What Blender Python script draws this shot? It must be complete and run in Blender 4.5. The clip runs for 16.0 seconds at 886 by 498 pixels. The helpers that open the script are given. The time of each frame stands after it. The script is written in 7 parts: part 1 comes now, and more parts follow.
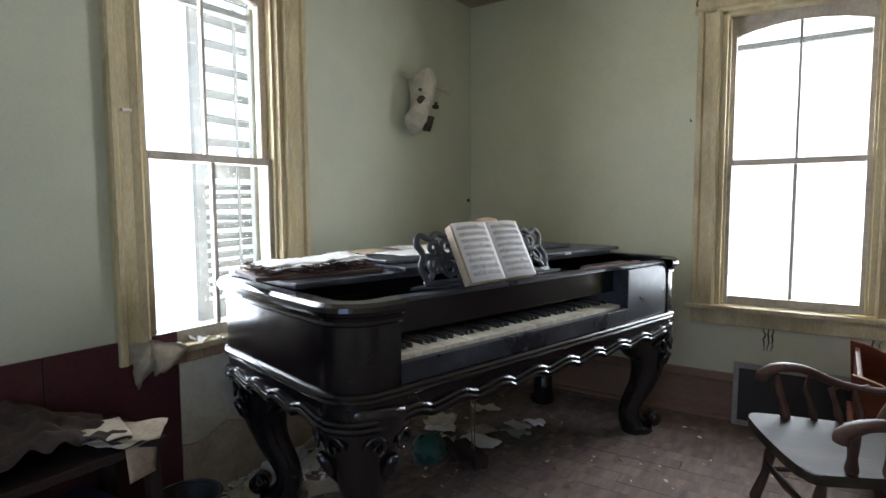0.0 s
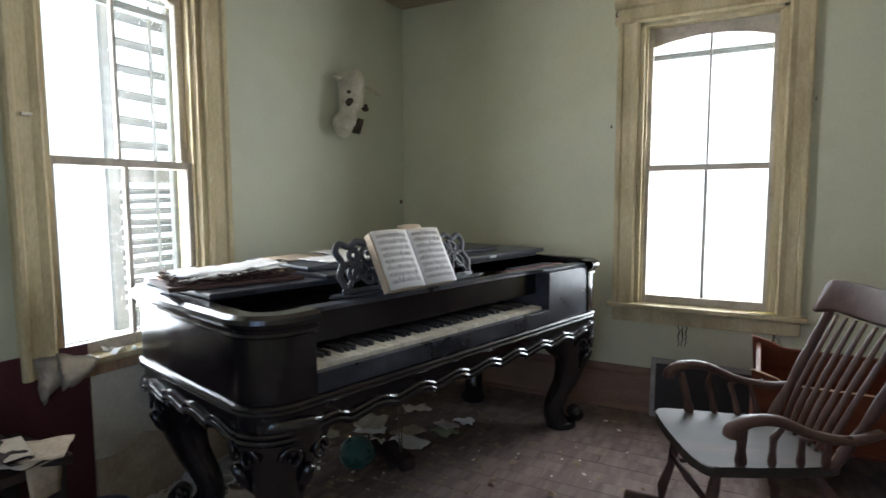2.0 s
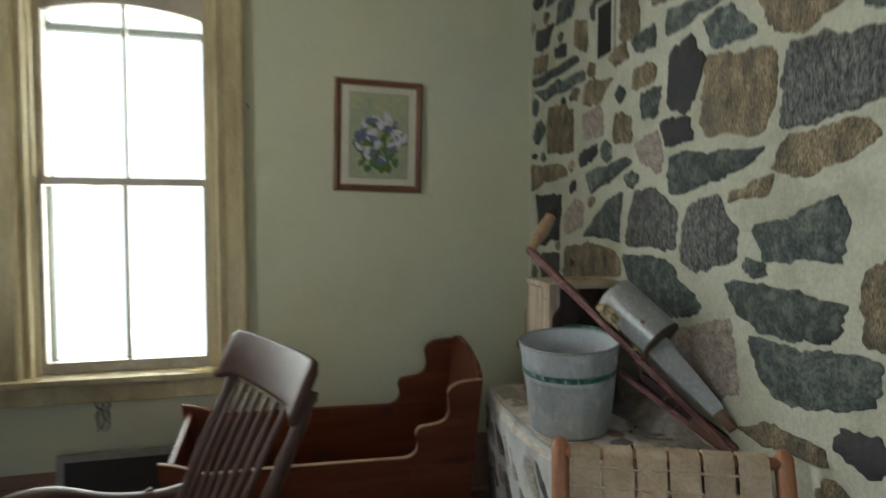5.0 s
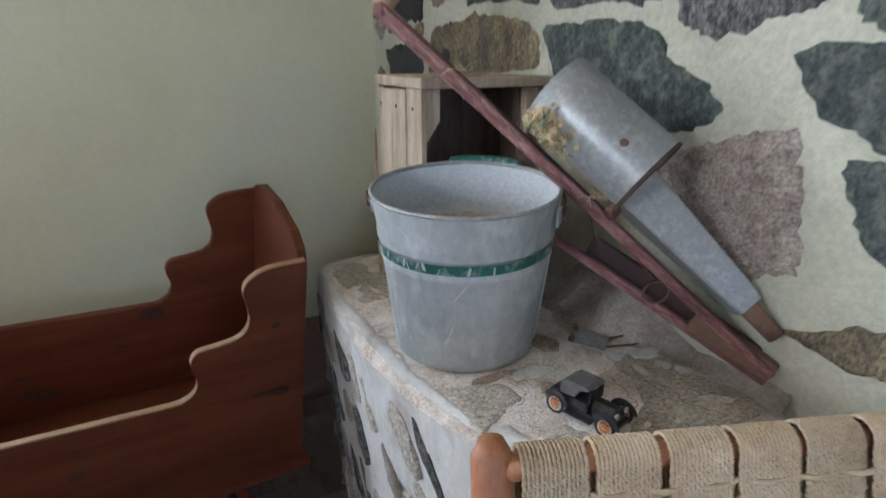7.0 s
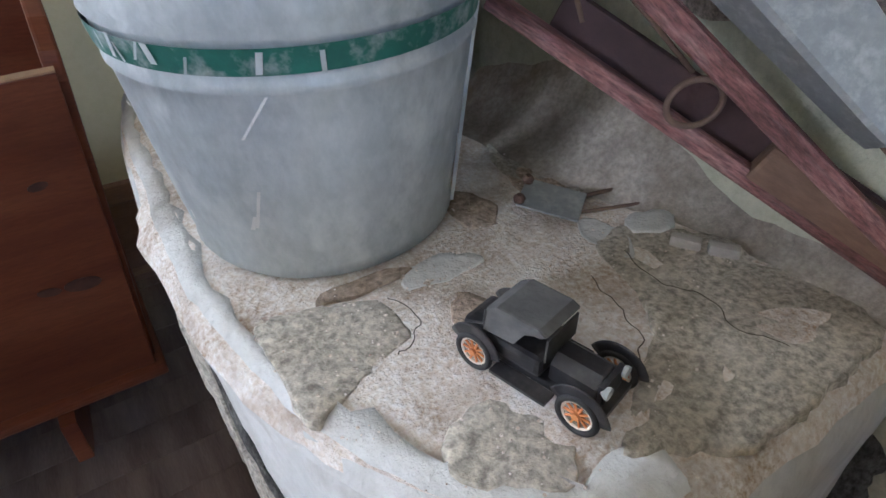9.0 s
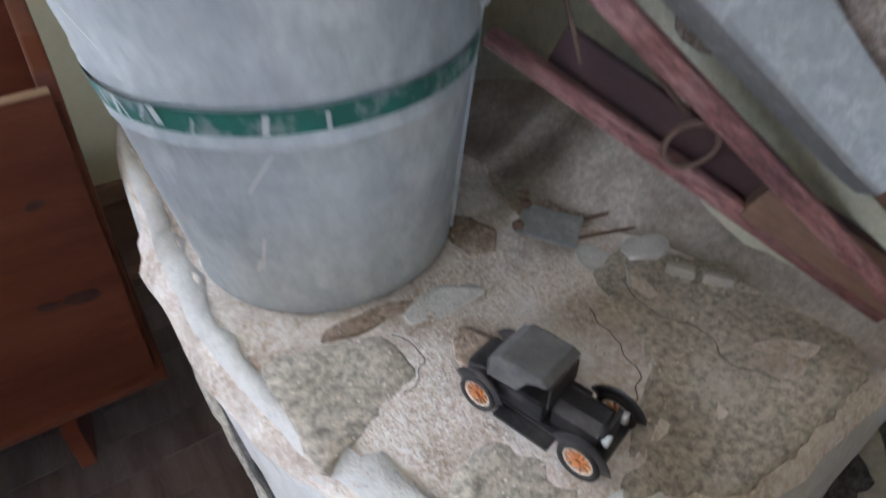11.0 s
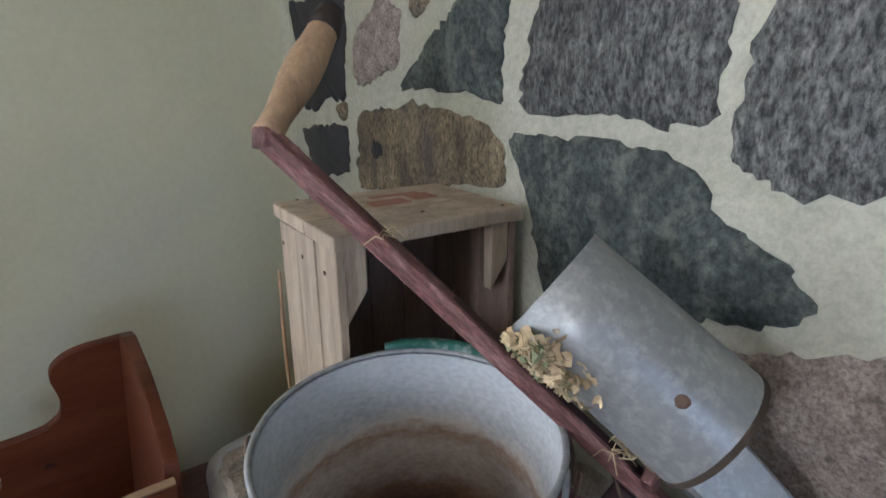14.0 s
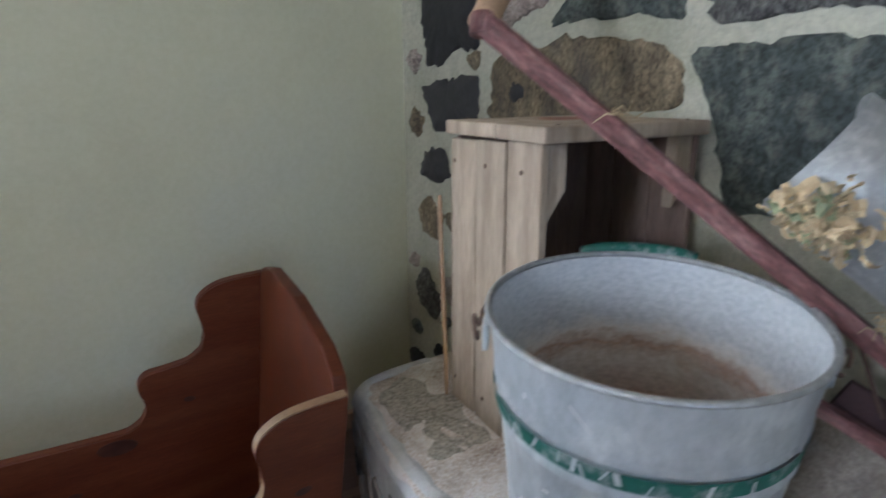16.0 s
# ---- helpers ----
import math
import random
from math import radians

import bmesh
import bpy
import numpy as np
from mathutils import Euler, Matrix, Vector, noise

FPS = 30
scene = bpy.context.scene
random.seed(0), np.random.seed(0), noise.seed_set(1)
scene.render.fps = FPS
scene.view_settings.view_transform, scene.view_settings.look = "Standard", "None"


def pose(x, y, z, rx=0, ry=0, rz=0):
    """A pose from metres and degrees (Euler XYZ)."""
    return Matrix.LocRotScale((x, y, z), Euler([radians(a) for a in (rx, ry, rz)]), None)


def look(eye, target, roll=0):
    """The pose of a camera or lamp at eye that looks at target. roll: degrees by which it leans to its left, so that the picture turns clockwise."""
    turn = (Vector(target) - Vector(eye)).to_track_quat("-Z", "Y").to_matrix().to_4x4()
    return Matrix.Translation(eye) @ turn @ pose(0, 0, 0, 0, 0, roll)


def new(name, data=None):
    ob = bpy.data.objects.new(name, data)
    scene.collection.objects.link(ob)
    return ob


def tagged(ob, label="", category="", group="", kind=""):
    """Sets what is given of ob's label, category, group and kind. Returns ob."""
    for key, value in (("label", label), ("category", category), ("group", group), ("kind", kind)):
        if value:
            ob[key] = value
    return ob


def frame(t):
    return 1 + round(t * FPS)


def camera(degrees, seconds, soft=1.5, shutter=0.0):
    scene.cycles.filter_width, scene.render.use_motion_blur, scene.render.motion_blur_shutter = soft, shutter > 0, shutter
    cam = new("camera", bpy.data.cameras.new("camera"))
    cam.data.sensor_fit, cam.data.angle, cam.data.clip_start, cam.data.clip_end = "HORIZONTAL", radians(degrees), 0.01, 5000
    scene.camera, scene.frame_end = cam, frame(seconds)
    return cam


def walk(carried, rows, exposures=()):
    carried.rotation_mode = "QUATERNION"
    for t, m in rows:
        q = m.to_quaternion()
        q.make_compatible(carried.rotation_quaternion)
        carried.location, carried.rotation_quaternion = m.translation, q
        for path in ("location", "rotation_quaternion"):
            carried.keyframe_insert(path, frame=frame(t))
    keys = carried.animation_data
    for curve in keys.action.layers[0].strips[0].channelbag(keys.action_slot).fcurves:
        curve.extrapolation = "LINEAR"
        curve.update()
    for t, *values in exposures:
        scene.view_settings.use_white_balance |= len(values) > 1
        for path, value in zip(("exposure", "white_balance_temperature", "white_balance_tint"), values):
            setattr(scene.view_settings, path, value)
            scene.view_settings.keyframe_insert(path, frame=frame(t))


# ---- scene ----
cam = camera(75.9, 16.0, shutter=0.5)
PATH = [
    (0, (0.279, 0.012, 1.259), (-0.835, 1.665, 1.095), -0.3),
    (0.5, (0.289, 0.014, 1.267), (-0.803, 1.679, 1.078), -0.2),
    (1, (0.301, 0.018, 1.288), (-0.768, 1.696, 1.092), -0.2),
    (1.5, (0.34, 0.029, 1.297), (-0.687, 1.734, 1.101), -0.2),
    (2, (0.38, 0.045, 1.309), (-0.575, 1.793, 1.125), -0.2),
    (2.5, (0.416, 0.072, 1.321), (-0.416, 1.884, 1.16), -0.2),
    (3, (0.446, 0.161, 1.36), (-0.193, 2.051, 1.223), -0.1),
    (3.5, (0.497, 0.243, 1.42), (0.111, 2.205, 1.391), -0.1),
    (4, (0.592, 0.367, 1.392), (0.573, 2.364, 1.49), -0.2),
    (4.5, (0.739, 0.662, 1.37), (0.992, 2.644, 1.451), 0.0),
    (4.7, (0.792, 0.789, 1.34), (1.137, 2.759, 1.361), 0.0),
    (6.8, (1.165, 1.773, 1.149), (2.107, 3.432, 0.55), 0.0),
    (7, (1.183, 1.819, 1.132), (2.131, 3.456, 0.485), 0.2),
    (7.5, (1.308, 1.955, 1.05), (2.263, 3.518, 0.247), -0.2),
    (8, (1.409, 2.067, 0.999), (2.361, 3.547, 0.049), -0.0),
    (8.5, (1.473, 2.116, 0.954), (2.397, 3.522, -0.126), -0.0),
    (8.7, (1.486, 2.117, 0.943), (2.394, 3.504, -0.176), -0.3),
    (10.8, (1.512, 2.144, 0.949), (2.409, 3.438, -0.284), 0.0),
    (11, (1.5, 2.139, 0.984), (2.403, 3.445, -0.232), -0.1),
    (11.5, (1.475, 2.138, 1.038), (2.42, 3.503, -0.078), -0.0),
    (12, (1.472, 2.138, 1.091), (2.461, 3.556, 0.085), -0.2),
    (12.5, (1.5, 2.133, 1.146), (2.525, 3.603, 0.257), -0.4),
    (13, (1.482, 2.139, 1.204), (2.552, 3.641, 0.432), -0.6),
    (13.5, (1.432, 2.157, 1.247), (2.532, 3.681, 0.562), -0.3),
    (14, (1.406, 2.158, 1.264), (2.52, 3.713, 0.682), -0.6),
    (14.5, (1.413, 2.142, 1.253), (2.535, 3.715, 0.735), -0.6),
    (14.8, (1.409, 2.138, 1.245), (2.531, 3.712, 0.731), -0.6),
    (15, (1.38, 2.15, 1.229), (2.511, 3.722, 0.729), -0.3),
    (15.5, (1.303, 2.204, 1.178), (2.399, 3.798, 0.671), -0.4),
    (16, (1.232, 2.243, 1.131), (2.246, 3.882, 0.6), -0.4),
]
EXPOSURES = [(0.0, -0.18, 5550, 19), (2.5, -0.2, 5600, 17), (3.5, -0.22, 5650, 10), (4.7, -0.42, 5950, 10), (6.8, 0.45, 5480, 19), (8.5, 0.92, 5320, 21),
             (11.0, 0.9, 5400, 22), (12.5, 0.74, 5480, 22), (14.0, 0.48, 5480, 22), (16.0, 0.45, 5270, 21)]
walk(cam, [(t, look(eye, target, roll)) for t, eye, target, roll in PATH], EXPOSURES)

# ---------------------------------------------------------------- light
world = bpy.data.worlds.new("sky")
scene.world = world
world.use_nodes = True
wn, wl = world.node_tree.nodes, world.node_tree.links
sky = wn.new("ShaderNodeTexSky")
sky.sky_type, sky.sun_disc = "NISHITA", False
sky.sun_elevation, sky.sun_rotation = radians(52), radians(250)
wl.new(sky.outputs[0], wn["Background"].inputs[0])
wn["Background"].inputs[1].default_value = 0.12

sun = new("sun", bpy.data.lights.new("sun", "SUN"))
sun.data.energy, sun.data.angle, sun.data.color = 2.5, radians(0.5), (1.0, 0.95, 0.86)
sun.matrix_world = look((-6, -8, 12), (1.5, 2.5, 0))


def window_light(name, at, towards, w, h, watts, colour):
    """Sky light standing in a window's opening."""
    lamp = new(name, bpy.data.lights.new(name, "AREA"))
    lamp.data.shape, lamp.data.size, lamp.data.size_y = "RECTANGLE", w, h
    lamp.data.energy, lamp.data.color = watts, colour
    lamp.matrix_world = look(at, towards)
    return lamp


window_light("window_light_west", (-2.10, 1.526, 1.49), (0.0, 1.526, 1.49), 0.66, 1.6, 72, (1.0, 1.0, 0.93))
window_light("window_light_north", (0.13, 3.81, 1.48), (0.13, 0.0, 1.48), 0.70, 1.6, 66, (1.0, 1.0, 0.90))
# unseen south lamp, added behind the camera as cool fill
window_light("added_light_south", (0.2, -1.72, 1.48), (0.2, 3.0, 1.1), 1.25, 1.6, 16, (0.62, 0.78, 1.0))


# ---------------------------------------------------------------- materials
def material(name, colours, scale=4.0, rough=0.7, metal=0.0, bump=0.15, fine=60.0, stretch=(1, 1, 1), dirt=None,
             dirt_amount=0.35, dirt_scale=1.7, vary=0.0, spec=0.5, rough_vary=0.12, detail=8.0, coat=0.0, grain_amount=0.12):
    """A surface of two or three colours mixed by coarse noise, with fine grain, stains and relief."""
    m = bpy.data.materials.new(name)
    m.use_nodes = True
    n, l = m.node_tree.nodes, m.node_tree.links
    b = n["Principled BSDF"]
    co = n.new("ShaderNodeTexCoord")
    mp = n.new("ShaderNodeMapping")
    mp.inputs["Scale"].default_value = stretch
    info = n.new("ShaderNodeObjectInfo")
    off = n.new("ShaderNodeVectorMath")
    off.operation = "MULTIPLY_ADD"
    off.inputs[1].default_value = (7.0, 5.0, 9.0)
    l.new(info.outputs["Random"], off.inputs[0])
    l.new(co.outputs["Object"], off.inputs[2])
    l.new(off.outputs[0], mp.inputs[0])

    def noise_node(s, d=detail, r=0.6):
        t = n.new("ShaderNodeTexNoise")
        t.inputs["Scale"].default_value, t.inputs["Detail"].default_value, t.inputs["Roughness"].default_value = s, d, r
        l.new(mp.outputs[0], t.inputs["Vector"])
        return t

    big, small = noise_node(scale), noise_node(fine, 4.0, 0.7)
    ramp = n.new("ShaderNodeValToRGB")
    els = ramp.color_ramp.elements
    while len(els) < len(colours):
        els.new(0.5)
    for i, c in enumerate(colours):
        els[i].position = 0.3 + 0.4 * i / max(1, len(colours) - 1)
        els[i].color = (*c, 1)
    l.new(big.outputs["Fac"], ramp.inputs[0])
    colour = ramp.outputs[0]
    grain = n.new("ShaderNodeMixRGB")
    grain.blend_type = "OVERLAY"
    grain.inputs[0].default_value = grain_amount
    l.new(colour, grain.inputs[1])
    sharp = n.new("ShaderNodeMapRange")
    sharp.inputs[1].default_value, sharp.inputs[2].default_value = 0.36, 0.64
    l.new(small.outputs["Fac"], sharp.inputs[0])
    l.new(sharp.outputs[0], grain.inputs[2])
    colour = grain.outputs[0]
    if dirt:
        stain = noise_node(dirt_scale, 9.0, 0.65)
        cut = n.new("ShaderNodeValToRGB")
        cut.color_ramp.elements[0].position, cut.color_ramp.elements[1].position = 0.5, 0.68
        l.new(stain.outputs["Fac"], cut.inputs[0])
        amount = n.new("ShaderNodeMath")
        amount.operation = "MULTIPLY"
        amount.inputs[1].default_value = dirt_amount
        l.new(cut.outputs[0], amount.inputs[0])
        mix = n.new("ShaderNodeMixRGB")
        mix.inputs[2].default_value = (*dirt, 1)
        l.new(amount.outputs[0], mix.inputs[0])
        l.new(colour, mix.inputs[1])
        colour = mix.outputs[0]
    if vary:
        hsv = n.new("ShaderNodeHueSaturation")
        rng = n.new("ShaderNodeMapRange")
        rng.inputs[3].default_value, rng.inputs[4].default_value = 1 - vary, 1 + vary
        l.new(info.outputs["Random"], rng.inputs[0])
        l.new(rng.outputs[0], hsv.inputs["Value"])
        l.new(colour, hsv.inputs["Color"])
        colour = hsv.outputs[0]
    l.new(colour, b.inputs["Base Color"])
    rr = n.new("ShaderNodeMapRange")
    rr.inputs[3].default_value, rr.inputs[4].default_value = max(0.03, rough - rough_vary), min(1, rough + rough_vary)
    l.new(big.outputs["Fac"], rr.inputs[0])
    l.new(rr.outputs[0], b.inputs["Roughness"])
    b.inputs["Metallic"].default_value = metal
    b.inputs["Specular IOR Level"].default_value = spec
    b.inputs["Coat Weight"].default_value = coat
    if bump:
        add = n.new("ShaderNodeMath")
        add.operation = "MULTIPLY_ADD"
        add.inputs[1].default_value = 0.4
        l.new(small.outputs["Fac"], add.inputs[0])
        l.new(big.outputs["Fac"], add.inputs[2])
        bp = n.new("ShaderNodeBump")
        bp.inputs["Strength"].default_value, bp.inputs["Distance"].default_value = bump, 0.01
        l.new(add.outputs[0], bp.inputs["Height"])
        l.new(bp.outputs[0], b.inputs["Normal"])
    return m


def banded_material(name, stops, height, wander, rough=0.8, bump=0.4):
    """Old stains in rings and painted shade: colours follow the height above the thing's base, broken up by noise."""
    m = bpy.data.materials.new(name)
    m.use_nodes = True
    n, l = m.node_tree.nodes, m.node_tree.links
    b = n["Principled BSDF"]
    co = n.new("ShaderNodeTexCoord")
    sep = n.new("ShaderNodeSeparateXYZ")
    l.new(co.outputs["Object"], sep.inputs[0])
    mp = n.new("ShaderNodeMapping")
    mp.inputs["Scale"].default_value = (1, 1, 1.8)
    l.new(co.outputs["Object"], mp.inputs[0])
    tx = n.new("ShaderNodeTexNoise")
    tx.inputs["Scale"].default_value, tx.inputs["Detail"].default_value, tx.inputs["Roughness"].default_value = 26, 8, 0.7
    l.new(mp.outputs[0], tx.inputs["Vector"])
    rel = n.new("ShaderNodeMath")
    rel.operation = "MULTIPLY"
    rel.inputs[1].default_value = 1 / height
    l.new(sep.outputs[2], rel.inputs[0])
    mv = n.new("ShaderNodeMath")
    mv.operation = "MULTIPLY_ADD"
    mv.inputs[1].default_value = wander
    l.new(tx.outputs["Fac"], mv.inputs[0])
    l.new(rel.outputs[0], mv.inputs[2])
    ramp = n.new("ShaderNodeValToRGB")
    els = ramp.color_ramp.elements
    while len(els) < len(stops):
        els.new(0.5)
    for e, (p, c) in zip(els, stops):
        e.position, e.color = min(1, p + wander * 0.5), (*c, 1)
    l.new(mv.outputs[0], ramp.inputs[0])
    fine = n.new("ShaderNodeTexNoise")
    fine.inputs["Scale"].default_value, fine.inputs["Detail"].default_value = 120, 5
    l.new(mp.outputs[0], fine.inputs["Vector"])
    mr = n.new("ShaderNodeMapRange")
    mr.inputs[1].default_value, mr.inputs[2].default_value = 0.33, 0.67
    l.new(fine.outputs["Fac"], mr.inputs[0])
    mix = n.new("ShaderNodeMixRGB")
    mix.blend_type = "OVERLAY"
    mix.inputs[0].default_value = 0.16
    l.new(ramp.outputs[0], mix.inputs[1])
    l.new(mr.outputs[0], mix.inputs[2])
    l.new(mix.outputs[0], b.inputs["Base Color"])
    b.inputs["Roughness"].default_value = rough
    bp = n.new("ShaderNodeBump")
    bp.inputs["Strength"].default_value, bp.inputs["Distance"].default_value = bump, 0.004
    l.new(tx.outputs["Fac"], bp.inputs["Height"])
    l.new(bp.outputs[0], b.inputs["Normal"])
    return m


def glass_material(name, tint, dirt):
    m = bpy.data.materials.new(name)
    m.use_nodes = True
    n, l = m.node_tree.nodes, m.node_tree.links
    out = n["Material Output"]
    clear, gloss, mix = n.new("ShaderNodeBsdfTransparent"), n.new("ShaderNodeBsdfGlossy"), n.new("ShaderNodeMixShader")
    dust, mix2, noise_t = n.new("ShaderNodeBsdfTranslucent"), n.new("ShaderNodeMixShader"), n.new("ShaderNodeTexNoise")
    clear.inputs[0].default_value = (*tint, 1)
    dust.inputs[0].default_value = (0.8, 0.8, 0.76, 1)
    gloss.inputs["Roughness"].default_value = 0.03
    fres = n.new("ShaderNodeFresnel")
    fres.inputs[0].default_value = 1.45
    l.new(fres.outputs[0], mix.inputs[0])
    l.new(clear.outputs[0], mix.inputs[1])
    l.new(gloss.outputs[0], mix.inputs[2])
    noise_t.inputs["Scale"].default_value = 3.0
    rng = n.new("ShaderNodeMapRange")
    rng.inputs[1].default_value, rng.inputs[2].default_value = 0.35, 0.75
    rng.inputs[3].default_value, rng.inputs[4].default_value = dirt * 0.3, dirt
    l.new(noise_t.outputs["Fac"], rng.inputs[0])
    l.new(rng.outputs[0], mix2.inputs[0])
    l.new(mix.outputs[0], mix2.inputs[1])
    l.new(dust.outputs[0], mix2.inputs[2])
    l.new(mix2.outputs[0], out.inputs[0])
    return m


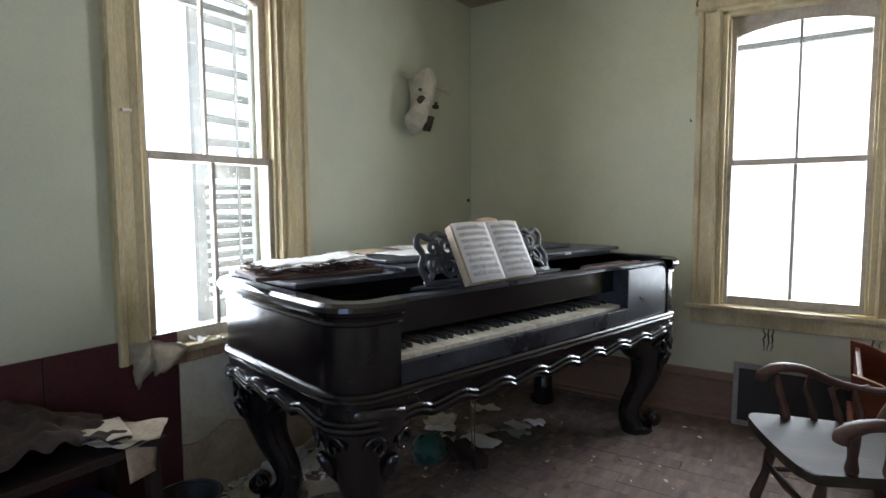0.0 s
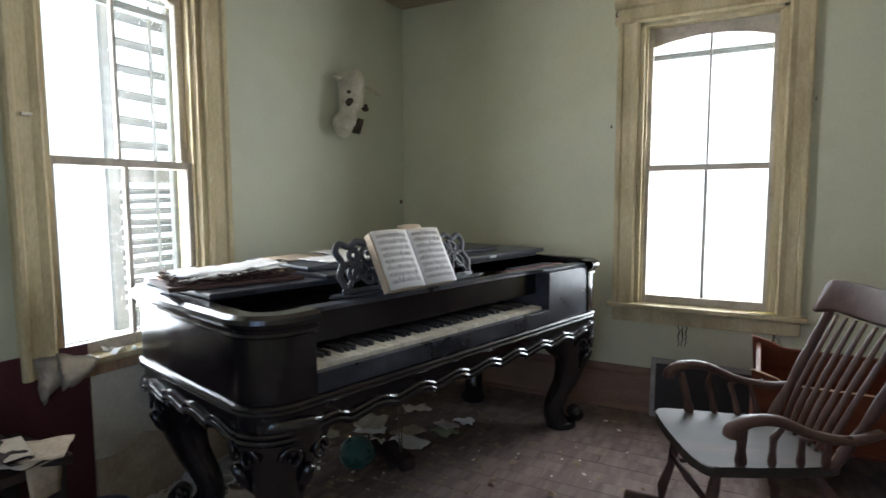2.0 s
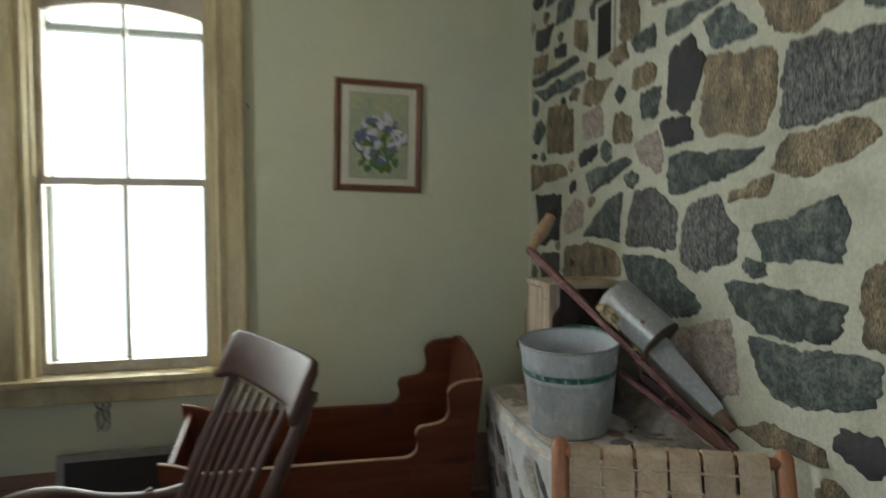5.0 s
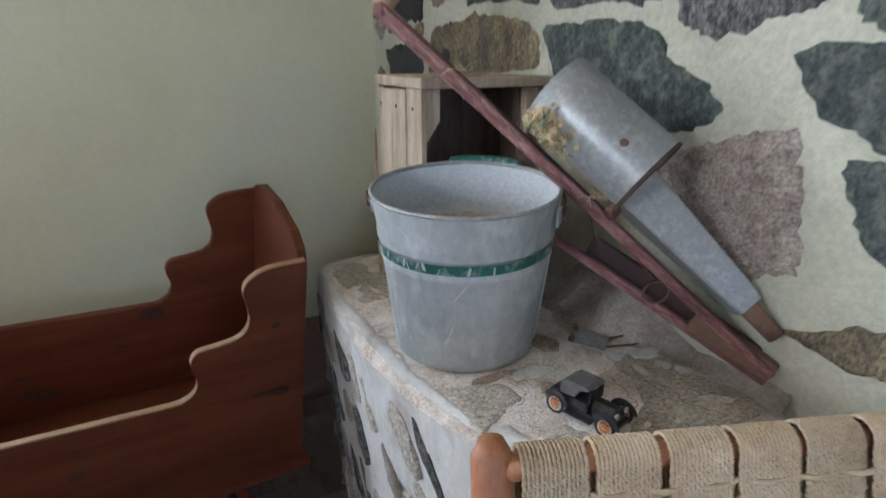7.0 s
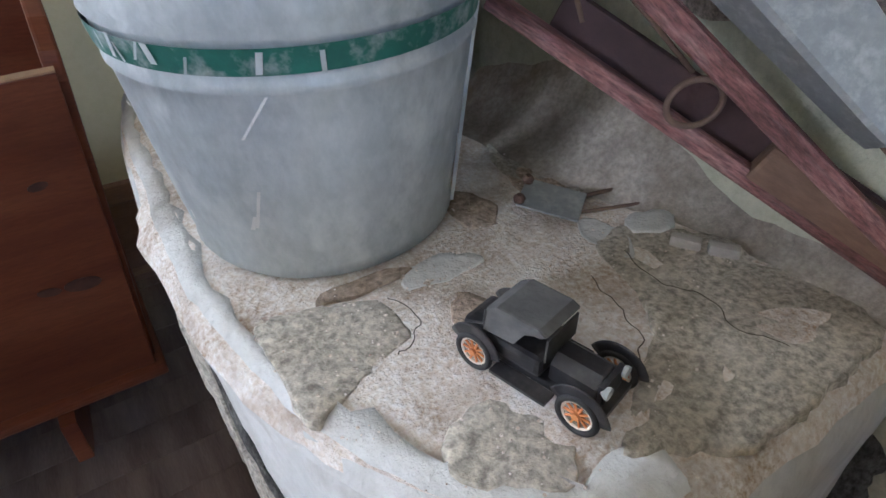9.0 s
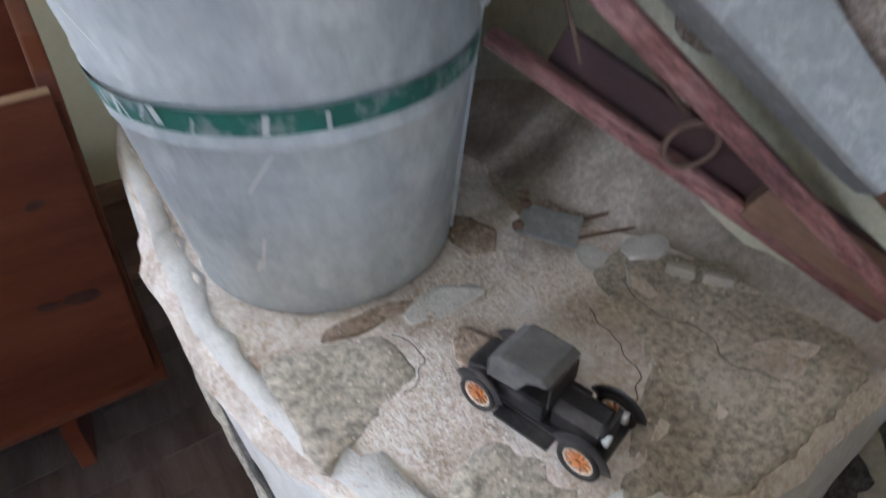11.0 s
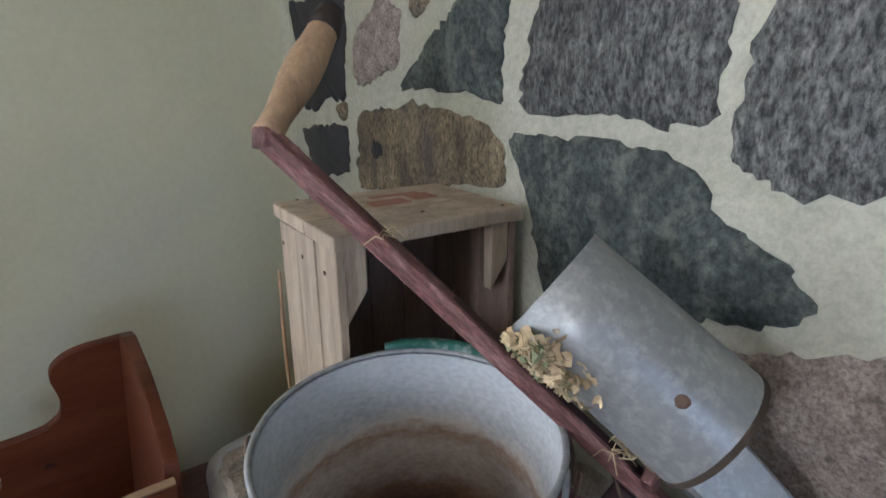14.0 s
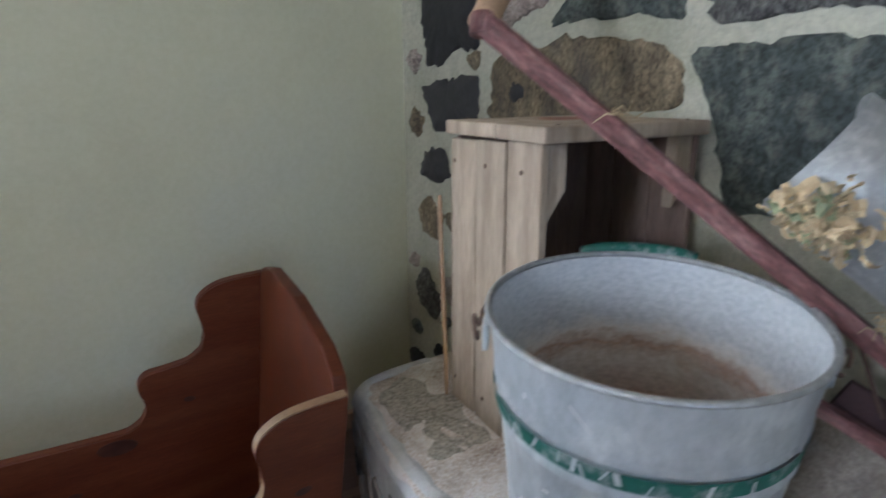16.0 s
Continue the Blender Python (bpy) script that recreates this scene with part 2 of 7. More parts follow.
M = dict(
    wall=material("pale_green_wall_paint", [(0.585, 0.58, 0.39), (0.64, 0.635, 0.45), (0.60, 0.605, 0.475)], 1.2, 0.75, bump=0.03, fine=90, grain_amount=0.05,
                  dirt=(0.42, 0.40, 0.27), dirt_amount=0.28, dirt_scale=0.9),
    wall_west=material("pale_blue_green_wall_paint", [(0.57, 0.59, 0.43), (0.61, 0.63, 0.48), (0.585, 0.61, 0.49)], 1.2, 0.75, bump=0.03, grain_amount=0.05,
                       fine=90, dirt=(0.40, 0.39, 0.28), dirt_amount=0.25, dirt_scale=0.9),
    maroon=material("maroon_painted_boarding", [(0.06, 0.014, 0.02), (0.09, 0.026, 0.03)], 2.5, 0.5, dirt=(0.16, 0.1, 0.08), vary=0.05),
    plaster=material("bare_stained_plaster", [(0.66, 0.62, 0.50), (0.76, 0.72, 0.60)], 3.0, 0.9, bump=0.4, dirt=(0.30, 0.22, 0.13),
                     dirt_amount=0.6, dirt_scale=3.0),
    ceiling=material("tan_ceiling_paper", [(0.44, 0.35, 0.24), (0.5, 0.41, 0.28)], 1.5, 0.85, bump=0.1, dirt=(0.3, 0.23, 0.15)),
    floor=material("worn_floor_boards", [(0.095, 0.066, 0.055), (0.155, 0.113, 0.094), (0.22, 0.17, 0.145)], 3.0, 0.85, bump=0.35,
                   stretch=(6, 0.8, 6), dirt=(0.25, 0.20, 0.17), dirt_amount=0.7, dirt_scale=1.6, vary=0.05),
    trim=material("aged_cream_trim_paint", [(0.46, 0.38, 0.20), (0.58, 0.49, 0.28), (0.67, 0.585, 0.37)], 4.0, 0.6, bump=0.25,
                  stretch=(2, 2, 0.6), dirt=(0.26, 0.18, 0.10), dirt_amount=0.5, dirt_scale=3.0),
    sash=material("grey_cream_sash_paint", [(0.46, 0.41, 0.33), (0.58, 0.52, 0.43)], 5.0, 0.6, bump=0.25, dirt=(0.2, 0.16, 0.11),
                  dirt_amount=0.5, dirt_scale=4.0),
    baseboard=material("brown_baseboard_paint", [(0.22, 0.13, 0.09), (0.30, 0.19, 0.13)], 2.5, 0.6, stretch=(0.5, 0.5, 3),
                       dirt=(0.12, 0.08, 0.06)),
    glass=glass_material("dusty_window_glass", (0.98, 1.0, 0.98), 0.012),
    shutter=material("weathered_shutter_wood", [(0.16, 0.165, 0.17), (0.28, 0.28, 0.275)], 6.0, 0.85, stretch=(1, 0.5, 3), bump=0.3),
    mortar=material("lime_mortar", [(0.335, 0.335, 0.245), (0.50, 0.50, 0.40), (0.415, 0.415, 0.32)], 4.0, 0.95, bump=0.6, fine=110,
                    dirt=(0.42, 0.42, 0.29), dirt_amount=0.45, dirt_scale=2.5),
    slate=material("dark_green_slate", [(0.022, 0.031, 0.030), (0.058, 0.075, 0.068), (0.125, 0.145, 0.125)], 14, 0.7, bump=0.8, fine=130, grain_amount=0.6,
                   stretch=(1, 0.8, 1), dirt=(0.32, 0.33, 0.27), dirt_amount=0.45, dirt_scale=34, vary=0.3, detail=12),
    granite=material("grey_granite", [(0.04, 0.042, 0.04), (0.12, 0.122, 0.114), (0.20, 0.20, 0.185)], 75, 0.85, bump=1.0, fine=190, grain_amount=0.7,
                     stretch=(1, 0.45, 1), dirt=(0.04, 0.04, 0.038), dirt_amount=0.6, dirt_scale=7, vary=0.25, detail=12),
    tanstone=material("tan_fieldstone", [(0.085, 0.072, 0.048), (0.20, 0.16, 0.098), (0.34, 0.275, 0.17)], 16, 0.85, bump=0.9, fine=140, grain_amount=0.6,
                      stretch=(1.6, 0.7, 1), dirt=(0.085, 0.08, 0.07), dirt_amount=0.6, dirt_scale=10, vary=0.2, detail=12),
    pinkstone=material("pink_granite", [(0.22, 0.18, 0.15), (0.33, 0.275, 0.235), (0.43, 0.375, 0.32)], 40, 0.9, bump=0.8, fine=200, grain_amount=0.4,
                       dirt=(0.07, 0.062, 0.06), dirt_amount=0.5, dirt_scale=60, vary=0.12, detail=12),
    blackstone=material("black_stone", [(0.02, 0.02, 0.022), (0.05, 0.05, 0.05)], 8, 0.7, bump=0.5, vary=0.2),
    holedark=material("flue_hole_dark", [(0.012, 0.011, 0.010), (0.02, 0.018, 0.016)], 5, 0.95),
    ledge=material("whitewashed_ledge_mortar", [(0.56, 0.48, 0.41), (0.80, 0.74, 0.68), (0.93, 0.91, 0.88)], 16, 0.95, bump=1.0, fine=210, grain_amount=0.6,
                   dirt=(0.36, 0.28, 0.21), dirt_amount=0.7, dirt_scale=14.0, detail=12),
    ledgestone=material("flat_grey_ledge_stone", [(0.34, 0.31, 0.255), (0.42, 0.39, 0.33), (0.51, 0.48, 0.42)], 9, 0.9, bump=0.45, fine=160, grain_amount=0.45, dirt=(0.62, 0.58, 0.52),
                        dirt_amount=0.5, dirt_scale=22, detail=12),
    ledgedirt=material("trodden_brown_dirt", [(0.26, 0.20, 0.15), (0.40, 0.32, 0.25), (0.52, 0.44, 0.37)], 22, 0.97, bump=0.9, fine=150, grain_amount=0.4),
    footdust=material("dusty_grey_mortar", [(0.20, 0.175, 0.145), (0.32, 0.285, 0.24), (0.46, 0.42, 0.37)], 14, 0.95, bump=0.5, fine=160, grain_amount=0.2,
                      dirt=(0.13, 0.10, 0.08), dirt_amount=0.5, dirt_scale=12, detail=12),
    whitewash=material("flaking_whitewash", [(0.55, 0.56, 0.55), (0.78, 0.79, 0.78)], 7, 0.95, bump=0.8, fine=70, dirt=(0.24, 0.22, 0.19),
                       dirt_amount=0.75, dirt_scale=7, stretch=(1, 1, 0.6)),
    piano=material("worn_black_piano_lacquer", [(0.004, 0.004, 0.005), (0.009, 0.008, 0.009), (0.018, 0.013, 0.012)], 7.0, 0.17, bump=0.05,
                   dirt=(0.07, 0.055, 0.046), dirt_amount=0.22, dirt_scale=22, rough_vary=0.10, spec=0.6),
    # dusty lacquer; its blue-grey tones also paint in the window sky's sheen
    dustsheen=material("dusty_blue_sheen_lacquer", [(0.010, 0.011, 0.014), (0.028, 0.031, 0.040), (0.07, 0.078, 0.098)], 5.0, 0.30, bump=0.06,
                       dirt=(0.02, 0.018, 0.018), dirt_amount=0.5, dirt_scale=3.5),
    pianoin=material("dark_piano_case_inside", [(0.018, 0.013, 0.011), (0.03, 0.022, 0.018)], 4.0, 0.7),
    ivory=material("yellowed_ivory_keys", [(0.50, 0.46, 0.36), (0.62, 0.58, 0.46)], 12, 0.5, bump=0.05, dirt=(0.24, 0.20, 0.14),
                   dirt_amount=0.6, dirt_scale=9, vary=0.12),
    ebony=material("black_keys", [(0.012, 0.012, 0.012), (0.03, 0.03, 0.03)], 20, 0.4, bump=0.05),
    paper=material("yellowed_sheet_paper", [(0.82, 0.82, 0.79), (0.88, 0.88, 0.87)], 5, 0.85, bump=0.05, dirt=(0.6, 0.53, 0.4),
                   dirt_amount=0.35, dirt_scale=4),
    ink=material("faded_print", [(0.25, 0.25, 0.26), (0.33, 0.33, 0.34)], 20, 0.9, bump=0),
    oldpaper=material("brown_old_paper", [(0.40, 0.32, 0.22), (0.55, 0.46, 0.34)], 8, 0.9, bump=0.2, dirt=(0.25, 0.18, 0.11)),
    paleoldpaper=material("pale_torn_wallpaper", [(0.58, 0.52, 0.41), (0.70, 0.64, 0.53)], 8, 0.9, bump=0.2, dirt=(0.42, 0.34, 0.24)),
    leather=material("worn_brown_leather_cover", [(0.06, 0.032, 0.026), (0.11, 0.06, 0.045)], 9, 0.75, bump=0.3),
    bone=material("weathered_bone", [(0.52, 0.48, 0.37), (0.70, 0.66, 0.54)], 9, 0.85, bump=0.5, dirt=(0.28, 0.23, 0.15), dirt_scale=8),
    hollow=material("dark_hollows_and_gaps", [(0.05, 0.035, 0.025), (0.08, 0.06, 0.04)], 9, 0.95),
    rocker=material("worn_mauve_brown_chair_paint", [(0.05, 0.026, 0.02), (0.085, 0.047, 0.035), (0.13, 0.08, 0.058)], 6, 0.5, bump=0.15,
                    stretch=(1, 1, 0.5), dirt=(0.14, 0.10, 0.09), dirt_amount=0.35, dirt_scale=5, spec=0.2),
    rockerseat=material("dusty_wooden_chair_seat", [(0.038, 0.029, 0.021), (0.06, 0.05, 0.038)], 4, 0.62, bump=0.15, stretch=(3, 0.7, 1),
                        dirt=(0.10, 0.065, 0.045), dirt_amount=0.5, dirt_scale=3, spec=0.25),
    pine=material("varnished_red_pine", [(0.082, 0.020, 0.009), (0.125, 0.034, 0.014), (0.165, 0.053, 0.023)], 2.2, 0.45, bump=0.06, fine=40, spec=0.3,
                  stretch=(1.0, 6, 7), dirt=(0.09, 0.03, 0.015), dirt_amount=0.4, dirt_scale=1.2),
    pineedge=material("pale_pine", [(0.24, 0.14, 0.075), (0.42, 0.29, 0.17)], 9, 0.6, bump=0.1),
    knot=material("dark_pine_knot", [(0.035, 0.012, 0.008), (0.07, 0.025, 0.015)], 30, 0.5, bump=0.1),
    frame=material("brown_picture_frame", [(0.15, 0.065, 0.035), (0.22, 0.10, 0.055)], 8, 0.45, bump=0.15, stretch=(1, 1, 3)),
    matboard=material("cream_mat_board", [(0.62, 0.60, 0.47), (0.67, 0.65, 0.52)], 5, 0.9),
    galv=material("galvanized_steel", [(0.37, 0.41, 0.425), (0.475, 0.52, 0.535), (0.58, 0.62, 0.63)], 7, 0.42, metal=0.3, grain_amount=0.10, bump=0.08, fine=90,
                  stretch=(1, 1, 0.6), dirt=(0.80, 0.82, 0.81), dirt_amount=0.6, dirt_scale=19),
    # rust and limescale rings; the lowest stops also carry shade deep in the pail
    pailinside=banded_material("stained_shaded_pail_inside", [(0.0, (0.06, 0.033, 0.025)), (0.18, (0.12, 0.068, 0.05)), (0.31, (0.25, 0.15, 0.105)), (0.39, (0.44, 0.37, 0.32)), (0.53, (0.60, 0.57, 0.53)),
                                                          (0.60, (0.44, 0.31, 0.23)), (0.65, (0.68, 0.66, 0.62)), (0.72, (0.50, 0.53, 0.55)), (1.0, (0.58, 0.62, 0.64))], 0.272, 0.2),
    stormwood=material("dark_weathered_storm_frame", [(0.03, 0.032, 0.026), (0.06, 0.062, 0.05)], 8, 0.85, bump=0.2),
    rust=material("rusty_pail_floor", [(0.10, 0.06, 0.045), (0.22, 0.15, 0.11), (0.34, 0.30, 0.26)], 7, 0.9, bump=0.4, dirt=(0.15, 0.07, 0.035),
                  dirt_scale=9),
    greenband=material("worn_green_paint", [(0.008, 0.085, 0.065), (0.02, 0.14, 0.105)], 9, 0.6, bump=0.1, dirt=(0.38, 0.41, 0.41),
                       dirt_amount=0.9, dirt_scale=38),
    redwood=material("faded_red_painted_wood", [(0.065, 0.024, 0.022), (0.17, 0.07, 0.062), (0.36, 0.20, 0.185)], 22, 0.65, bump=0.5, fine=130, grain_amount=0.45,
                     stretch=(3, 3, 0.6), dirt=(0.42, 0.33, 0.30), dirt_amount=0.22, dirt_scale=36, detail=12),
    darkred=material("dark_red_brown_wood", [(0.035, 0.016, 0.016), (0.07, 0.035, 0.034)], 12, 0.75, bump=0.3),
    brownwood=material("dull_brown_wood", [(0.13, 0.075, 0.048), (0.21, 0.13, 0.085)], 10, 0.75, bump=0.3, stretch=(3, 3, 0.8)),
    barewood=material("bare_worn_wood", [(0.36, 0.23, 0.13), (0.50, 0.35, 0.21)], 9, 0.65, bump=0.2, stretch=(3, 3, 0.6),
                      dirt=(0.12, 0.06, 0.04), dirt_amount=0.5, dirt_scale=10),
    tin=material("dull_tin_sheet", [(0.30, 0.32, 0.322), (0.345, 0.365, 0.367), (0.39, 0.41, 0.405)], 6, 0.42, metal=0.45, bump=0.05, fine=120, grain_amount=0.08,
                 dirt=(0.68, 0.70, 0.68), dirt_amount=0.32, dirt_scale=60, detail=6),
    cratewood=material("grey_brown_crate_wood", [(0.33, 0.26, 0.185), (0.47, 0.385, 0.285), (0.57, 0.485, 0.37)], 7, 0.85, bump=0.3,
                       stretch=(5, 5, 0.7), dirt=(0.20, 0.14, 0.10), dirt_amount=0.5, dirt_scale=3, vary=0.15),
    # crate wood again, darkened: the inner boards' shade is in the colour
    crateshade=material("shaded_crate_boards", [(0.13, 0.09, 0.07), (0.22, 0.16, 0.13)], 7, 0.85, bump=0.3, stretch=(5, 5, 0.7), vary=0.25),
    debris=material("brown_leaf_litter", [(0.16, 0.11, 0.07), (0.30, 0.23, 0.15)], 12, 0.95),
    straw=material("dry_leaves_and_husks", [(0.42, 0.32, 0.18), (0.58, 0.48, 0.30)], 12, 0.9, bump=0.2, vary=0.3),
    greenleaf=material("faded_green_leaf", [(0.22, 0.27, 0.15), (0.34, 0.37, 0.22)], 12, 0.9, vary=0.2),
    rope=material("tan_seat_cord", [(0.46, 0.35, 0.22), (0.60, 0.48, 0.33), (0.68, 0.57, 0.42)], 14, 0.9, bump=0.5, fine=120, vary=0.1),
    orangewood=material("orange_brown_chair_wood", [(0.32, 0.13, 0.06), (0.43, 0.2, 0.10)], 6, 0.45, bump=0.1, stretch=(3, 3, 0.6)),
    blackmetal=material("dusty_black_toy_paint", [(0.012, 0.012, 0.014), (0.03, 0.03, 0.033)], 60, 0.4, bump=0.05, dirt=(0.12, 0.11, 0.10),
                        dirt_amount=0.5, dirt_scale=40),
    roofdust=material("dusty_grey_black_roof", [(0.07, 0.07, 0.07), (0.13, 0.128, 0.125)], 50, 0.8, dirt=(0.03, 0.03, 0.03), dirt_scale=40),
    rubber=material("black_rubber", [(0.015, 0.015, 0.015), (0.03, 0.03, 0.03)], 60, 0.6),
    orange=material("orange_spokes", [(0.55, 0.20, 0.06), (0.62, 0.26, 0.09)], 60, 0.5),
    cream=material("cream_wheel_rim", [(0.66, 0.6, 0.5), (0.74, 0.68, 0.58)], 60, 0.5),
    wire=material("rusty_wire", [(0.10, 0.06, 0.045), (0.2, 0.14, 0.10)], 40, 0.8, metal=0.3),
    chalk=material("pale_chalk", [(0.68, 0.68, 0.67), (0.78, 0.78, 0.76)], 50, 0.95, bump=0.3),
    flypaper=material("yellow_flypaper", [(0.60, 0.46, 0.12), (0.72, 0.56, 0.17)], 9, 0.5),
    fabric=material("grey_brown_cloth", [(0.035, 0.024, 0.02), (0.075, 0.055, 0.045)], 10, 0.95, bump=0.3),
    greentin=material("dark_green_enamel", [(0.025, 0.09, 0.085), (0.045, 0.14, 0.13)], 14, 0.28, bump=0.08, dirt=(0.18, 0.17, 0.14)),
    darkwood=material("dark_stained_wood", [(0.018, 0.011, 0.009), (0.04, 0.025, 0.02)], 6, 0.6, bump=0.2, stretch=(0.7, 3, 3)),
    slateboard=material("black_board", [(0.02, 0.018, 0.018), (0.04, 0.035, 0.033)], 4, 0.6),
    greyframe=material("grey_painted_frame", [(0.32, 0.30, 0.27), (0.42, 0.40, 0.36)], 7, 0.7, bump=0.2, dirt=(0.14, 0.11, 0.09)),
    grass=material("summer_grass", [(0.05, 0.10, 0.02), (0.10, 0.17, 0.04)], 0.6, 0.95, bump=0.3),
    blue=material("dark_blue_box", [(0.02, 0.028, 0.06), (0.03, 0.04, 0.08)], 12, 0.6),
    petal=material("painted_pale_petals", [(0.55, 0.52, 0.6), (0.72, 0.68, 0.70)], 20, 0.8),
    violet=material("painted_blue_flowers", [(0.10, 0.11, 0.22), (0.22, 0.22, 0.34)], 20, 0.8),
    leafpaint=material("painted_leaves", [(0.06, 0.12, 0.04), (0.16, 0.24, 0.07)], 20, 0.8),
    picture=material("pale_painted_ground", [(0.34, 0.38, 0.28), (0.46, 0.47, 0.25)], 14, 0.8),
    redprint=material("faded_red_stencil", [(0.32, 0.14, 0.10), (0.40, 0.22, 0.16)], 30, 0.9),
)


# ---------------------------------------------------------------- mesh helpers
def mesh(name, bm, mat, smooth=False):
    me = bpy.data.meshes.new(name)
    bmesh.ops.recalc_face_normals(bm, faces=bm.faces)
    bm.to_mesh(me)
    bm.free()
    me.materials.append(M[mat])
    if smooth:
        me.shade_smooth()
    return me


def part(name, bm, mat, parent, label="", smooth=False, at=None):
    """One mesh object under a thing or a part."""
    ob = new(name, mesh(name, bm, mat, smooth))
    ob.parent = parent
    if at is not None:
        ob.matrix_basis = at
    return tagged(ob, label)


def single(name, bm, mat, label, category, at=None, group="", kind="", smooth=False):
    """A thing that is one mesh."""
    ob = new(name, mesh(name, bm, mat, smooth))
    if at is not None:
        ob.matrix_basis = at
    return tagged(ob, label, category, group, kind)


def thing(name, label, category, at=None, group="", kind=""):
    ob = new(name)
    ob.empty_display_size = 0.05
    if at is not None:
        ob.matrix_basis = at
    return tagged(ob, label, category, group, kind)


def box(bm, lo, hi, bevel=0.0, m=None):
    """Adds a box from corner to corner, its edges rounded."""
    lo, hi = Vector(lo), Vector(hi)
    g = bmesh.ops.create_cube(bm, size=1.0)["verts"]
    size, mid = hi - lo, (hi + lo) / 2
    for v in g:
        v.co = Vector((v.co.x * size.x, v.co.y * size.y, v.co.z * size.z)) + mid
    if bevel:
        es = list({e for v in g for e in v.link_edges})
        r = bmesh.ops.bevel(bm, geom=es, offset=min(bevel, 0.45 * min(abs(c) for c in size)), segments=2, affect="EDGES", profile=0.6)
        g = list({v for f in r["faces"] for v in f.verts} | {v for v in g if v.is_valid})
    if m is not None:
        bmesh.ops.transform(bm, matrix=m, verts=g)
    return bm


def boxes(*items, bevel=0.0):
    bm = bmesh.new()
    for lo, hi in items:
        box(bm, lo, hi, bevel)
    return bm


def tube(bm, pts, radii, sides=10, squash=None, caps=True):
    """Sweeps a round section along points; squash = (a, b) scales the section's two axes."""
    pts = [Vector(p) for p in pts]
    if not hasattr(radii, "__len__"):
        radii = [radii] * len(pts)
    rings, up = [], None
    for i, p in enumerate(pts):
        d = (pts[min(i + 1, len(pts) - 1)] - pts[max(i - 1, 0)]).normalized()
        if up is None:
            up = Vector((0, 0, 1)) if abs(d.z) < 0.9 else Vector((0, 1, 0))
        a = d.cross(up).normalized()
        up = a.cross(d).normalized()
        sa, sb = squash or (1, 1)
        rings.append([bm.verts.new(p + radii[i] * (sa * math.cos(2 * math.pi * k / sides) * a + sb * math.sin(2 * math.pi * k / sides) * up))
                      for k in range(sides)])
    for r0, r1 in zip(rings, rings[1:]):
        for k in range(sides):
            bm.faces.new((r0[k], r0[(k + 1) % sides], r1[(k + 1) % sides], r1[k]))
    if caps:
        bm.faces.new(rings[0][::-1])
        bm.faces.new(rings[-1])
    return bm


def lathe(bm, profile, sides=32, m=None, close=True):
    """Turns (radius, height) pairs round z."""
    rings = []
    for r, z in profile:
        rings.append([bm.verts.new((r * math.cos(2 * math.pi * k / sides), r * math.sin(2 * math.pi * k / sides), z)) for k in range(sides)])
    for r0, r1 in zip(rings, rings[1:]):
        for k in range(sides):
            bm.faces.new((r0[k], r0[(k + 1) % sides], r1[(k + 1) % sides], r1[k]))
    if close:
        bm.faces.new(rings[0][::-1])
        bm.faces.new(rings[-1])
    if m is not None:
        bmesh.ops.transform(bm, matrix=m, verts=[v for r in rings for v in r])
    return bm


def prism(bm, outline, axis, lo, hi, bevel=0.0, m=None):
    """Extrudes an outline of pairs along an axis ("x", "y" or "z")."""
    def at(a, b, c):
        return {"x": (c, a, b), "y": (a, c, b), "z": (a, b, c)}[axis]
    v0 = [bm.verts.new(at(a, b, lo)) for a, b in outline]
    v1 = [bm.verts.new(at(a, b, hi)) for a, b in outline]
    f0, f1 = bm.faces.new(v0), bm.faces.new(v1[::-1])
    k = len(outline)
    for i in range(k):
        bm.faces.new((v0[i], v1[i], v1[(i + 1) % k], v0[(i + 1) % k]))
    vs = v0 + v1
    if bevel:
        es = list(set(f0.edges) | set(f1.edges))
        r = bmesh.ops.bevel(bm, geom=es, offset=bevel, segments=2, affect="EDGES", profile=0.6)
        vs = list({v for f in r["faces"] for v in f.verts} | {v for v in vs if v.is_valid})
    if m is not None:
        bmesh.ops.transform(bm, matrix=m, verts=vs)
    return bm


def smooth_line(points, steps=6):
    """A rounded line through points (Catmull-Rom)."""
    p = [Vector(q) for q in points]
    out = []
    for i in range(len(p) - 1):
        a, b, c, d = p[max(i - 1, 0)], p[i], p[i + 1], p[min(i + 2, len(p) - 1)]
        for k in range(steps):
            t = k / steps
            out.append(0.5 * (2 * b + (c - a) * t + (2 * a - 5 * b + 4 * c - d) * t * t + (3 * b - a - 3 * c + d) * t ** 3))
    out.append(p[-1])
    return out


